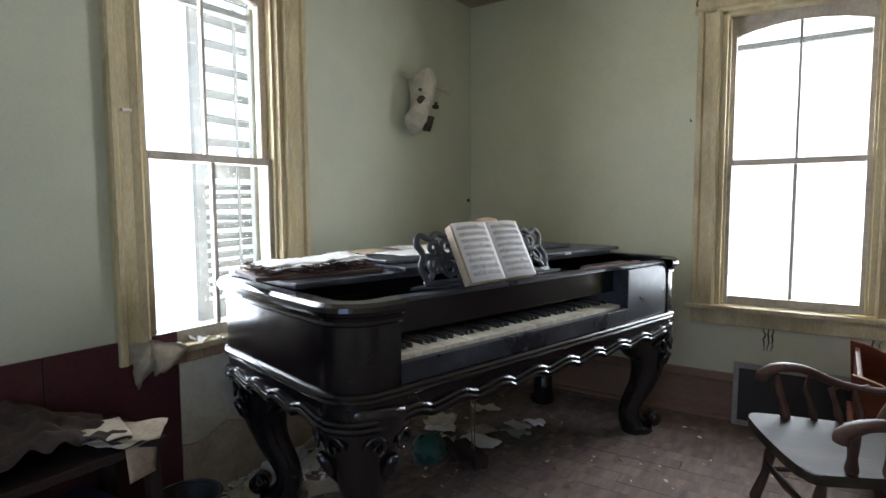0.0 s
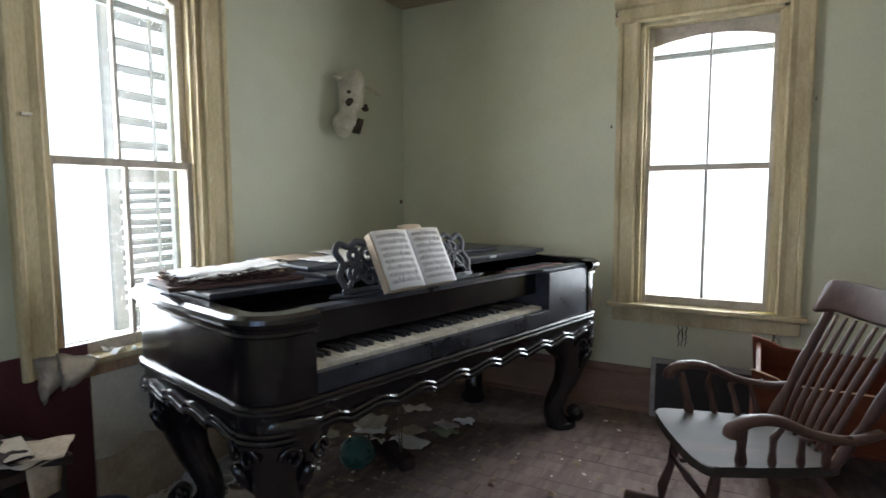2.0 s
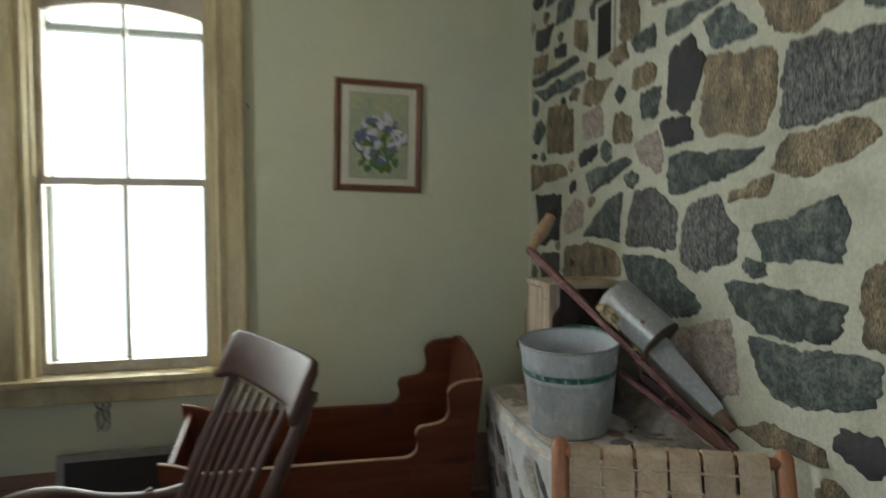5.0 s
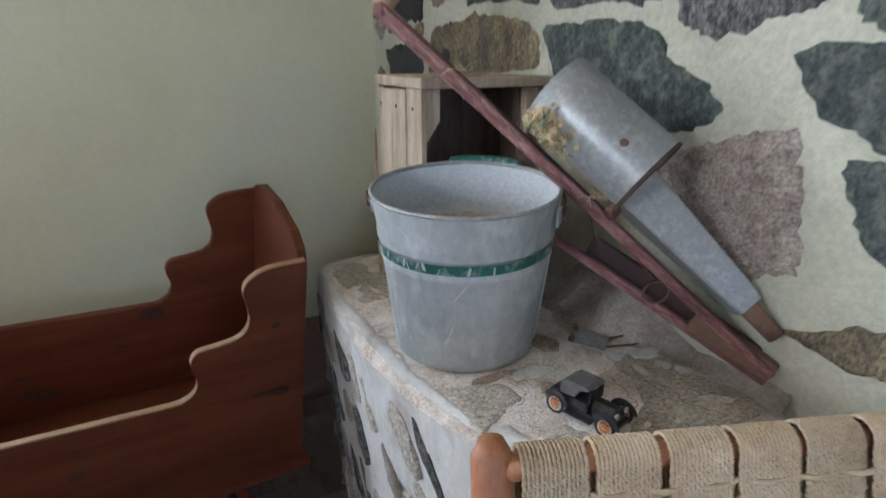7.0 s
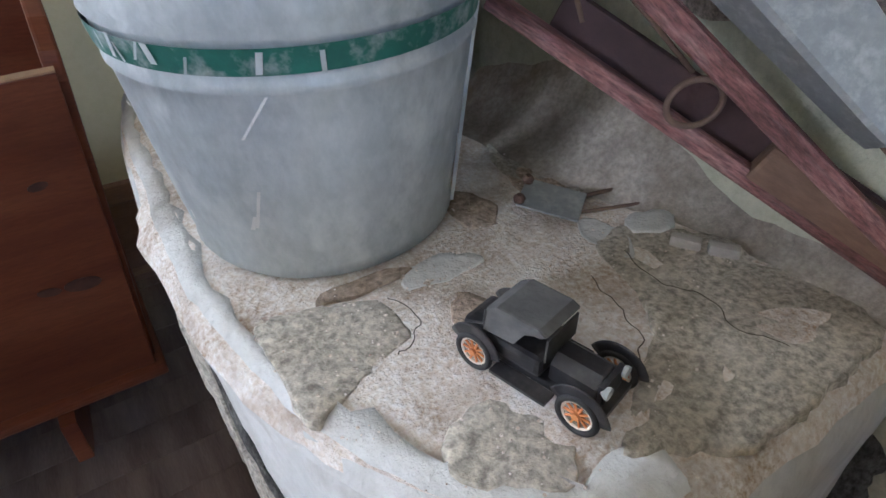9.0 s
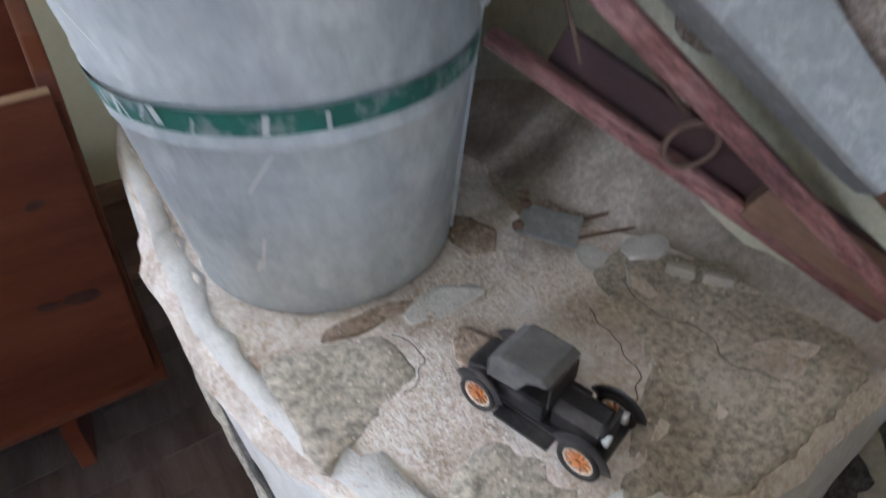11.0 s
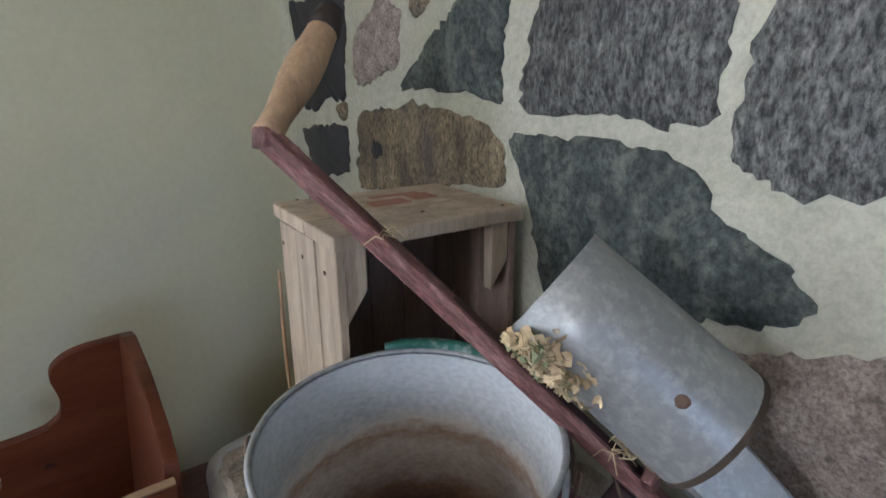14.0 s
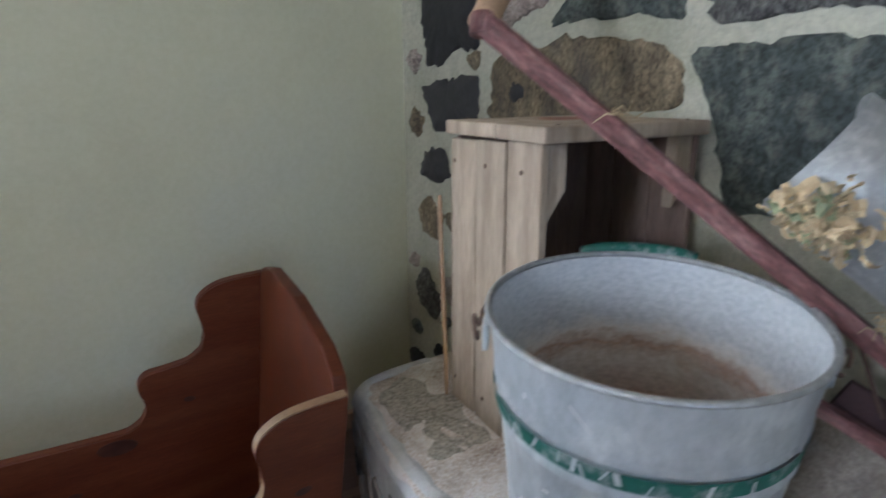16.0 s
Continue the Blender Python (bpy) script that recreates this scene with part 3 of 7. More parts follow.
def sheet(bm, w, h, nx, ny, bend, m=None, thick=0.0012):
    """A thin crumpled leaf of paper or cloth, w by h, lifted by bend(u, v)."""
    top, low = [], []
    for j in range(ny + 1):
        for i in range(nx + 1):
            u, v = i / nx, j / ny
            z = bend(u, v)
            top.append(bm.verts.new(((u - 0.5) * w, (v - 0.5) * h, z + thick)))
            low.append(bm.verts.new(((u - 0.5) * w, (v - 0.5) * h, z)))
    q = nx + 1
    for j in range(ny):
        for i in range(nx):
            a = j * q + i
            bm.faces.new((top[a], top[a + 1], top[a + q + 1], top[a + q]))
            bm.faces.new((low[a], low[a + q], low[a + q + 1], low[a + 1]))
    rim = [i for i in range(q)] + [j * q + nx for j in range(1, ny + 1)] + [ny * q + i for i in range(nx - 1, -1, -1)] + [j * q for j in range(ny - 1, 0, -1)]
    for a, b in zip(rim, rim[1:] + rim[:1]):
        bm.faces.new((top[a], low[a], low[b], top[b]))
    if m is not None:
        bmesh.ops.transform(bm, matrix=m, verts=top + low)
    return bm


rnd = random.Random(7)


def glow(name, colour, strength):
    """Overexposed distance seen through a window."""
    m = bpy.data.materials.new(name)
    m.use_nodes = True
    n, l = m.node_tree.nodes, m.node_tree.links
    n.remove(n["Principled BSDF"])
    e = n.new("ShaderNodeEmission")
    e.inputs[0].default_value, e.inputs[1].default_value = (*colour, 1), strength
    l.new(e.outputs[0], n["Material Output"].inputs[0])
    return m


M["haze"] = glow("bright_summer_haze", (0.96, 1.0, 0.96), 2.2)

# ---------------------------------------------------------------- the room
WEST, NORTH, EAST, SOUTH, TOP = -1.89, 3.60, 1.955, -1.6, 2.64
THICK = 0.24

tagged(single("ground", boxes(((-400, -400, -0.9), (400, 400, -0.75))), "grass", "mown green grass round the house", "ground"), kind="structure")


tagged(single("backdrop", boxes(((-4.7, -7, -0.74), (-4.6, 12, 7))), "haze", "overexposed bright summer haze outside the window", "backdrop"), kind="structure")
tagged(single("backdrop", boxes(((-4.5, 6.3, -0.74), (9, 6.4, 7))), "haze", "overexposed bright summer haze outside the window", "backdrop"), kind="structure")


def wall_with_hole(axis, plane, out, a0, a1, hole=None):
    """A wall in the plane axis=plane, thick towards out, from a0 to a1, with one opening (lo, hi, sill, head)."""
    bm = bmesh.new()
    def piece(p0, p1, z0, z1):
        lo, hi = sorted((plane, plane + out * THICK))
        if axis == "x":
            box(bm, (lo, p0, z0), (hi, p1, z1))
        else:
            box(bm, (p0, lo, z0), (p1, hi, z1))
    if hole:
        h0, h1, s, t = hole
        piece(a0, h0, -0.2, TOP + 0.1)
        piece(h1, a1, -0.2, TOP + 0.1)
        piece(h0, h1, -0.2, s)
        piece(h0, h1, t, TOP + 0.1)
    else:
        piece(a0, a1, -0.2, TOP + 0.1)
    return bm


WIN_W = (1.175, 1.877, 0.66, 2.31)
WIN_N = (-0.243, 0.504, 0.64, 2.31)
# south opening is unseen, added for the fill lamp
ADDED_HOLE_S = (-0.45, 0.85, 0.65, 2.3)
wall_west = single("wall_west", wall_with_hole("x", WEST, -1, SOUTH, NORTH, WIN_W), "wall_west", "pale green painted plaster wall with a window", "wall", kind="structure")
wall_north = single("wall_north", wall_with_hole("y", NORTH, 1, WEST - THICK, EAST + THICK, WIN_N), "wall", "pale green painted plaster wall, stained", "wall", kind="structure")
wall_south = single("wall_south", wall_with_hole("y", SOUTH, -1, WEST - THICK, EAST + THICK, ADDED_HOLE_S), "wall", "pale green painted plaster wall", "wall", kind="structure")
ceiling = single("ceiling", boxes(((WEST - THICK, SOUTH - THICK, TOP), (EAST + THICK, NORTH + THICK, TOP + 0.15))), "ceiling", "tan papered ceiling, water-stained", "ceiling", kind="structure")
wall_east = single("wall_east", boxes(((EAST, SOUTH, -0.2), (EAST + THICK + 0.1, NORTH, TOP + 0.1))), "mortar", "fieldstone wall set in wide pale lime mortar", "wall", kind="structure")

floor = single("floor", boxes(((WEST - 0.1, SOUTH - 0.1, -0.2), (EAST + 0.1, NORTH + 0.1, -0.022))), "darkwood", "worn dusty wooden plank floor", "floor", kind="structure")

# baseboard: tall brown board with a moulded top
def baseboard_piece(name, m, length):
    ob = thing(name, "tall brown painted baseboard with a moulded top", "baseboard", m, kind="structure")
    part("board", boxes(((0, 0, -0.02), (length, 0.02, 0.215)), bevel=0.003), "baseboard", ob)
    part("top_moulding", prism(bmesh.new(), [(0, 0.215), (0.02, 0.215), (0.028, 0.225), (0.018, 0.24), (0.012, 0.262), (0, 0.268)], "x", 0, length), "baseboard", ob)
    part("shoe", prism(bmesh.new(), [(0.02, -0.02), (0.045, -0.02), (0.04, 0.015), (0.02, 0.025)], "x", 0, length), "baseboard", ob)
    return ob


baseboard_piece("baseboard", pose(EAST - 0.03, NORTH - 0.001, 0, 0, 0, 180), EAST - WEST - 0.06)
baseboard_piece("baseboard", pose(WEST + 0.001, NORTH - 0.03, 0, 0, 0, -90), NORTH - 2.05)

# maroon boarding on the lower west wall, and bare plaster under the window
boarding = thing("wainscot", "dark maroon painted boarding on the lower wall, peeling", "wainscot", pose(WEST, 0, 0), kind="structure")
for i in range(6):
    y1 = 1.285 - i * 0.48
    part("board", boxes(((0.001, max(y1 - 0.477, SOUTH), -0.02), (0.014, y1, 0.745)), bevel=0.002), "maroon", boarding)
patch = single("plaster_patch", boxes(((WEST + 0.001, 1.29, 0.26), (WEST + 0.008, 2.4, 0.655)), bevel=0.002), "plaster", "bare cream plaster under the window, cracked and stained", "wall", kind="structure")
low = bmesh.new()
prism(low, [(1.29, -0.02), (2.3, -0.02), (2.3, 0.16), (2.05, 0.21), (1.9, 0.3), (1.7, 0.24), (1.5, 0.31), (1.36, 0.25), (1.29, 0.27)], "x", WEST + 0.001, WEST + 0.02, 0.004)
single("bare_lath", low, "oldpaper", "brown damaged plaster and torn paper near the floor", "wall", kind="structure")


def window(name, m, w, sill, head, label, cross_z, horns=True):
    """A double-hung window. Its own frame: x along the wall, y outwards, z up; x from 0 to w."""
    win = thing(name, label, "window", m, kind="structure")
    cw = 0.122
    for x0 in (-cw, w):
        face = bmesh.new()
        inner = x0 + cw if x0 < 0 else x0
        s = -1 if x0 < 0 else 1
        prism(face, [(inner, 0.0), (inner, -0.022), (inner + s * 0.012, -0.03), (inner + s * 0.03, -0.024), (inner + s * 0.04, -0.02),
                     (inner + s * 0.085, -0.022), (inner + s * 0.095, -0.034), (inner + s * 0.112, -0.036), (inner + s * cw, -0.03), (inner + s * cw, 0.0)],
              "z", sill - 0.005, head + 0.01)
        part("casing", face, "trim", win)
    top = bmesh.new()
    prism(top, [(0.0, head), (-0.022, head), (-0.03, head + 0.012), (-0.022, head + 0.03), (-0.022, head + 0.085), (-0.036, head + 0.095), (-0.055, head + 0.118), (-0.058, head + 0.135), (0.0, head + 0.135)],
          "x", -cw - 0.02, w + cw + 0.02)
    part("head_casing", top, "trim", win)
    if horns:
        part("window_sill", boxes(((-cw - 0.03, -0.06, sill - 0.005), (w + cw + 0.03, 0.12, sill + 0.022)), bevel=0.006), "trim", win)
        part("apron", boxes(((-cw, -0.022, sill - 0.09), (w + cw, 0.0, sill - 0.006)), bevel=0.005), "trim", win)
    else:
        part("window_sill", boxes(((0.0, -0.035, sill - 0.005), (w + cw, 0.12, sill + 0.022)), bevel=0.006), "trim", win)
        part("bare_strip", boxes(((0.0, -0.018, sill - 0.05), (w + cw, 0.0, sill - 0.006)), bevel=0.004), "barewood", win, "bare wood where the apron is gone")
    for x0 in (0.0, w - 0.028):
        part("jamb", boxes(((x0, 0.0, sill + 0.022), (x0 + 0.028, 0.2, head)), bevel=0.002), "trim", win)
    part("head_jamb", boxes(((0.0, 0.0, head - 0.02), (w, 0.2, head)), bevel=0.002), "trim", win)
    for x0 in (0.028, w - 0.042):
        part("stop", boxes(((x0, 0.03, sill + 0.022), (x0 + 0.014, 0.045, head - 0.02)), bevel=0.002), "trim", win)
    a, b = 0.028, w - 0.028
    z0, z1 = sill + 0.022, head - 0.02
    # lower sash, nearer the room
    for nm, lo, hi in (("stile", (a, 0.05, z0), (a + 0.035, 0.085, cross_z + 0.015)), ("stile", (b - 0.035, 0.05, z0), (b, 0.085, cross_z + 0.015)),
                       ("bottom_rail", (a + 0.035, 0.05, z0), (b - 0.035, 0.085, z0 + 0.048)), ("meeting_rail", (a + 0.035, 0.05, cross_z - 0.018), (b - 0.035, 0.085, cross_z + 0.015)),
                       ("muntin", ((a + b) / 2 - 0.009, 0.055, z0 + 0.048), ((a + b) / 2 + 0.009, 0.08, cross_z - 0.018))):
        part(nm, boxes((lo, hi), bevel=0.004), "sash", win)
    # upper sash, further out, with an arched head
    for nm, lo, hi in (("stile", (a, 0.09, cross_z - 0.02), (a + 0.035, 0.125, z1)), ("stile", (b - 0.035, 0.09, cross_z - 0.02), (b, 0.125, z1)),
                       ("meeting_rail", (a + 0.035, 0.09, cross_z - 0.02), (b - 0.035, 0.125, cross_z + 0.012)),
                       ("muntin", ((a + b) / 2 - 0.007, 0.095, cross_z + 0.012), ((a + b) / 2 + 0.007, 0.12, z1 - 0.06))):
        part(nm, boxes((lo, hi), bevel=0.004), "sash", win)
    arch, n = [], 14
    for i in range(n + 1):
        x = a + 0.035 + (b - a - 0.07) * i / n
        arch.append((x, z1 - 0.062 - 0.045 * (2 * i / n - 1) ** 2))
    part("arched_rail", prism(bmesh.new(), arch + [(b - 0.035, z1), (a + 0.035, z1)], "y", 0.09, 0.125), "sash", win)
    for x0, x1 in ((a + 0.035, (a + b) / 2 - 0.009), ((a + b) / 2 + 0.009, b - 0.035)):
        for za, zb, y in ((z0 + 0.048, cross_z - 0.018, 0.068), (cross_z + 0.012, z1 - 0.05, 0.108)):
            pane = part("pane", boxes(((x0, y, za), (x1, y + 0.003, zb))), "glass", win)
            pane.visible_shadow = False
    # outer storm frame
    part("storm_frame", boxes(((a, 0.17, z0), (a + 0.022, 0.2, z1 - 0.1)), ((b - 0.022, 0.17, z0), (b, 0.2, z1 - 0.1)),
                              ((a, 0.17, z1 - 0.165), (b, 0.2, z1 - 0.135)), ((a, 0.17, z0), (b, 0.2, z0 + 0.03))), "stormwood", win)
    return win


window("window_1", pose(WEST, WIN_W[0], 0, 0, 0, 90), WIN_W[1] - WIN_W[0], WIN_W[2], WIN_W[3], "tall double-hung window in cream trim, dusty panes, shutter outside", 1.455, False)
window("window_2", pose(WIN_N[0], NORTH, 0), WIN_N[1] - WIN_N[0], WIN_N[2], WIN_N[3], "tall double-hung arched window in cream trim, blown-out daylight", 1.475)

# louvred shutter hanging half closed outside the west window
shutter = thing("shutter", "weathered grey louvred wooden shutter hanging outside the window", "shutter", pose(WEST - 0.265, 1.575, 0.7, 0, 0, 90 + 4))
for x0 in (0.0, 0.40):
    part("stile", boxes(((x0, 0, 0), (x0 + 0.05, 0.03, 1.62)), bevel=0.003), "shutter", shutter)
for z0, z1 in ((0, 0.09), (0.68, 0.78), (1.54, 1.62)):
    part("rail", boxes(((0.05, 0.002, z0), (0.40, 0.028, z1)), bevel=0.003), "shutter", shutter)
for z0, n, step in ((0.12, 12, 0.047), (0.85, 6, 0.115)):
    for i in range(n):
        slat = part("slat", boxes(((0.05, -0.022, -0.005), (0.40, 0.022, 0.005)), bevel=0.002), "shutter", shutter)
        slat.matrix_basis = pose(0, 0.015, z0 + i * step, -35 + rnd.uniform(-9, 9), rnd.uniform(-1.5, 1.5), 0)
for z in (0.25, 1.3):
    part("hinge_strap", boxes(((0.40, -0.004, z), (0.50, 0.012, z + 0.03)), bevel=0.002), "wire", shutter)
part("tilt_rod", boxes(((0.215, -0.03, 0.1), (0.23, -0.018, 1.5)), bevel=0.002), "shutter", shutter)

# torn paper on the window's sill and casing
def ragged_flap(outline, seed, m, label):
    """A thin torn piece of wallpaper by its outline (along the wall, up), buckled and frayed."""
    bm, per = bmesh.new(), []
    for p, q in zip(outline, outline[1:] + outline[:1]):
        for k in range(5):
            y, z = p[0] + (q[0] - p[0]) * k / 5, p[1] + (q[1] - p[1]) * k / 5
            per.append((y + 0.009 * noise.noise((y * 40, z * 40, seed)), z + 0.009 * noise.noise((y * 40, z * 40, seed + 4))))
    cy, cz = sum(p[0] for p in per) / len(per), sum(p[1] for p in per) / len(per)
    rings = []
    for f in (1.0, 0.66, 0.33):
        rings.append([bm.verts.new((0.012 * noise.noise((p[0] * 9, p[1] * 9, f * 3 + seed)) + 0.02 * (1 - f), cy + (p[0] - cy) * f, cz + (p[1] - cz) * f)) for p in per])
    for r0, r1 in zip(rings, rings[1:]):
        for k in range(len(per)):
            bm.faces.new((r0[k], r0[(k + 1) % len(per)], r1[(k + 1) % len(per)], r1[k]))
    bm.faces.new(rings[-1])
    bmesh.ops.solidify(bm, geom=bm.faces[:], thickness=0.0015)
    return single("torn_paper", bm, "paleoldpaper", label, "paper", m, smooth=True)


ragged_flap([(1.075, 0.735), (1.17, 0.73), (1.19, 0.64), (1.13, 0.585), (1.105, 0.555), (1.09, 0.62), (1.10, 0.68)], 2, pose(WEST + 0.035, 0, 0), "pale torn wallpaper flap hanging over the maroon boarding")
ragged_flap([(1.15, 0.745), (1.30, 0.69), (1.27, 0.64), (1.20, 0.60), (1.16, 0.60)], 5, pose(WEST + 0.055, 0, 0), "folded wallpaper flap hanging from the window sill")

# ---------------------------------------------------------------- stone wall pieces
def stone_mesh(name, poly, mat, depth, seed, dome=0.006, rag=1.0):
    """An irregular stone: outline in the plane, its face proud by depth and a little domed. Faces local +z."""
    r = random.Random(seed)
    cx, cy = sum(p[0] for p in poly) / len(poly), sum(p[1] for p in poly) / len(poly)
    per = []
    for p, q in zip(poly, poly[1:] + poly[:1]):
        steps = max(1, int(math.hypot(q[0] - p[0], q[1] - p[1]) / 0.008))
        for k in range(steps):
            t = k / steps
            per.append((p[0] + t * (q[0] - p[0]), p[1] + t * (q[1] - p[1])))
    for _ in range(2):
        per = [((a[0] + 2 * b[0] + c[0]) / 4, (a[1] + 2 * b[1] + c[1]) / 4) for a, b, c in zip(per[-1:] + per[:-1], per, per[1:] + per[:1])]
    bm = bmesh.new()
    rings = []
    for s, z in ((1.0, -0.006), (0.985, depth * 0.6), (0.94, depth), (0.6, depth + dome)):
        ring = []
        for i, (x, y) in enumerate(per):
            j = 0.014 * noise.noise((x * 15, y * 15, seed)) + 0.009 * noise.noise((x * 55, y * 55, seed + 3)) + 0.009 * noise.noise((x * 150, y * 150, seed + 7))
            d = max(math.hypot(x - cx, y - cy), 1e-4)
            f = s + rag * j / d
            ring.append(bm.verts.new((cx + (x - cx) * f, cy + (y - cy) * f, z + (0.004 * noise.noise((x * 22, y * 22, s * 5 + seed)) if s < 0.95 else 0))))
        rings.append(ring)
    k = len(per)
    for r0, r1 in zip(rings, rings[1:]):
        for i in range(k):
            bm.faces.new((r0[i], r0[(i + 1) % k], r1[(i + 1) % k], r1[i]))
    mid = bm.verts.new((cx, cy, depth + dome * 1.2))
    for i in range(k):
        bm.faces.new((rings[-1][i], rings[-1][(i + 1) % k], mid))
    return bm


placed = []


def wall_stone(kind, *corners):
    """One stone of the east wall, by its rough corners along the wall (y) and up it (z)."""
    placed.append((kind, list(corners)))


# upper part, from the north corner towards the room
wall_stone("slate", (3.42, 2.40), (3.15, 2.38), (3.18, 2.28), (3.42, 2.28))
wall_stone("slate", (3.31, 2.25), (3.13, 2.22), (3.16, 2.15), (3.31, 2.16))
wall_stone("blackstone", (3.52, 2.21), (3.34, 2.17), (3.39, 2.09), (3.53, 2.12))
wall_stone("blackstone", (3.33, 2.07), (3.21, 2.05), (3.22, 2.00), (3.32, 2.02))
wall_stone("tanstone", (3.55, 2.09), (3.40, 2.06), (3.42, 1.98), (3.56, 2.01))
wall_stone("tanstone", (3.14, 2.11), (3.04, 2.09), (3.03, 1.97), (3.14, 2.01))
wall_stone("tanstone", (2.79, 2.08), (2.68, 2.06), (2.68, 1.91), (2.79, 1.95))
wall_stone("slate", (2.71, 1.92), (2.58, 1.93), (2.58, 1.85), (2.69, 1.87))
wall_stone("slate", (2.52, 1.95), (2.25, 1.93), (2.29, 1.89), (2.52, 1.87))
wall_stone("slate", (2.36, 1.86), (2.25, 1.87), (2.17, 1.77), (2.32, 1.77))
wall_stone("tanstone", (2.17, 1.90), (2.05, 1.87), (1.92, 1.76), (2.04, 1.72), (2.14, 1.77))
wall_stone("tanstone", (2.65, 2.13), (2.45, 2.14), (2.29, 2.04), (2.36, 1.97), (2.60, 1.99))
wall_stone("tanstone", (2.24, 2.05), (1.99, 2.09), (1.93, 1.92), (2.12, 1.92), (2.24, 1.97))
wall_stone("pinkstone", (1.96, 1.86), (1.82, 1.88), (1.80, 1.80), (1.92, 1.81))
wall_stone("slate", (2.91, 2.20), (2.65, 2.20), (2.60, 2.16), (2.88, 2.17))
wall_stone("blackstone", (2.90, 2.31), (2.66, 2.26), (2.75, 2.22))
wall_stone("slate", (3.54, 1.92), (3.06, 1.90), (3.05, 1.86), (3.42, 1.86))
wall_stone("slate", (3.57, 1.98), (3.13, 1.97), (3.11, 1.94), (3.54, 1.94))
wall_stone("tanstone", (3.04, 1.85), (2.84, 1.82), (2.93, 1.74), (3.06, 1.77))
wall_stone("tanstone", (3.39, 1.81), (3.14, 1.77), (3.14, 1.60), (3.39, 1.62))
wall_stone("pinkstone", (3.06, 1.73), (2.90, 1.72), (2.90, 1.62), (3.04, 1.63))
wall_stone("tanstone", (2.82, 1.68), (2.72, 1.67), (2.71, 1.57), (2.82, 1.58))
wall_stone("slate", (2.65, 1.72), (2.54, 1.72), (2.56, 1.63), (2.65, 1.64))
wall_stone("blackstone", (2.51, 1.82), (2.40, 1.82), (2.35, 1.75), (2.42, 1.63), (2.51, 1.65))
wall_stone("blackstone", (2.55, 1.61), (2.42, 1.61), (2.39, 1.53), (2.52, 1.53))
wall_stone("tanstone", (2.34, 1.75), (2.11, 1.71), (2.10, 1.58), (2.13, 1.52), (2.34, 1.54), (2.36, 1.59))
wall_stone("granite", (2.07, 1.70), (1.79, 1.67), (1.78, 1.55), (2.07, 1.51))
# middle part
wall_stone("tanstone", (2.08, 1.48), (1.89, 1.52), (1.85, 1.47), (1.89, 1.42), (2.06, 1.40), (2.10, 1.42))
wall_stone("slate", (2.50, 1.50), (2.14, 1.48), (2.17, 1.45), (2.43, 1.38), (2.50, 1.39))
wall_stone("pinkstone", (2.68, 1.56), (2.58, 1.58), (2.53, 1.51), (2.55, 1.45), (2.66, 1.51))
wall_stone("slate", (3.02, 1.49), (2.72, 1.52), (2.70, 1.50), (2.98, 1.41))
wall_stone("blackstone", (3.09, 1.58), (2.94, 1.60), (2.94, 1.55), (3.08, 1.53))
wall_stone("tanstone", (3.58, 1.57), (3.24, 1.55), (3.19, 1.50), (3.57, 1.46))
wall_stone("tanstone", (2.25, 1.38), (2.11, 1.41), (2.12, 1.36), (2.25, 1.35))
wall_stone("slate", (2.16, 1.29), (1.93, 1.35), (1.90, 1.30), (1.93, 1.22), (2.12, 1.21))
wall_stone("tanstone", (1.87, 1.20), (1.74, 1.24), (1.72, 1.06), (1.86, 1.05))
wall_stone("blackstone", (3.51, 1.42), (3.25, 1.41), (3.28, 1.23), (3.47, 1.20))
wall_stone("pinkstone", (3.21, 1.34), (3.10, 1.39), (3.04, 1.37), (3.06, 1.29), (3.21, 1.26))
wall_stone("slate", (3.04, 1.25), (2.88, 1.36), (2.77, 1.40), (2.79, 1.24))
wall_stone("granite", (2.72, 1.33), (2.67, 1.40), (2.57, 1.40), (2.46, 1.33), (2.46, 1.28), (2.47, 1.22), (2.52, 1.207), (2.73, 1.222))
wall_stone("granite", (2.43, 1.29), (2.40, 1.34), (2.30, 1.36), (2.22, 1.28), (2.23, 1.20), (2.38, 1.158), (2.44, 1.18), (2.43, 1.24))
# behind the crate and the planter
wall_stone("blackstone", (3.50, 1.14), (3.28, 1.157), (3.265, 1.068), (3.44, 1.052))
wall_stone("tanstone", (3.20, 1.20), (3.03, 1.217), (2.81, 1.20), (2.775, 1.174), (2.78, 1.11), (3.21, 1.05))
wall_stone("slate", (2.745, 1.185), (2.57, 1.181), (2.48, 1.164), (2.445, 1.117), (2.35, 1.07), (2.36, 1.045), (2.48, 1.003), (2.68, 0.97), (2.71, 1.11))
wall_stone("pinkstone", (2.49, 0.94), (2.42, 0.985), (2.31, 1.02), (2.235, 1.035), (2.22, 0.977), (2.20, 0.85), (2.29, 0.815), (2.42, 0.83))
wall_stone("slate", (2.26, 1.14), (2.13, 1.145), (1.92, 1.13), (1.93, 1.05), (2.13, 1.02), (2.21, 1.06))
wall_stone("slate", (2.16, 1.00), (1.95, 1.02), (1.82, 1.02), (1.85, 0.93), (2.04, 0.88), (2.14, 0.92))
wall_stone("tanstone", (2.19, 0.765), (2.12, 0.80), (1.95, 0.81), (1.95, 0.77), (2.10, 0.752))


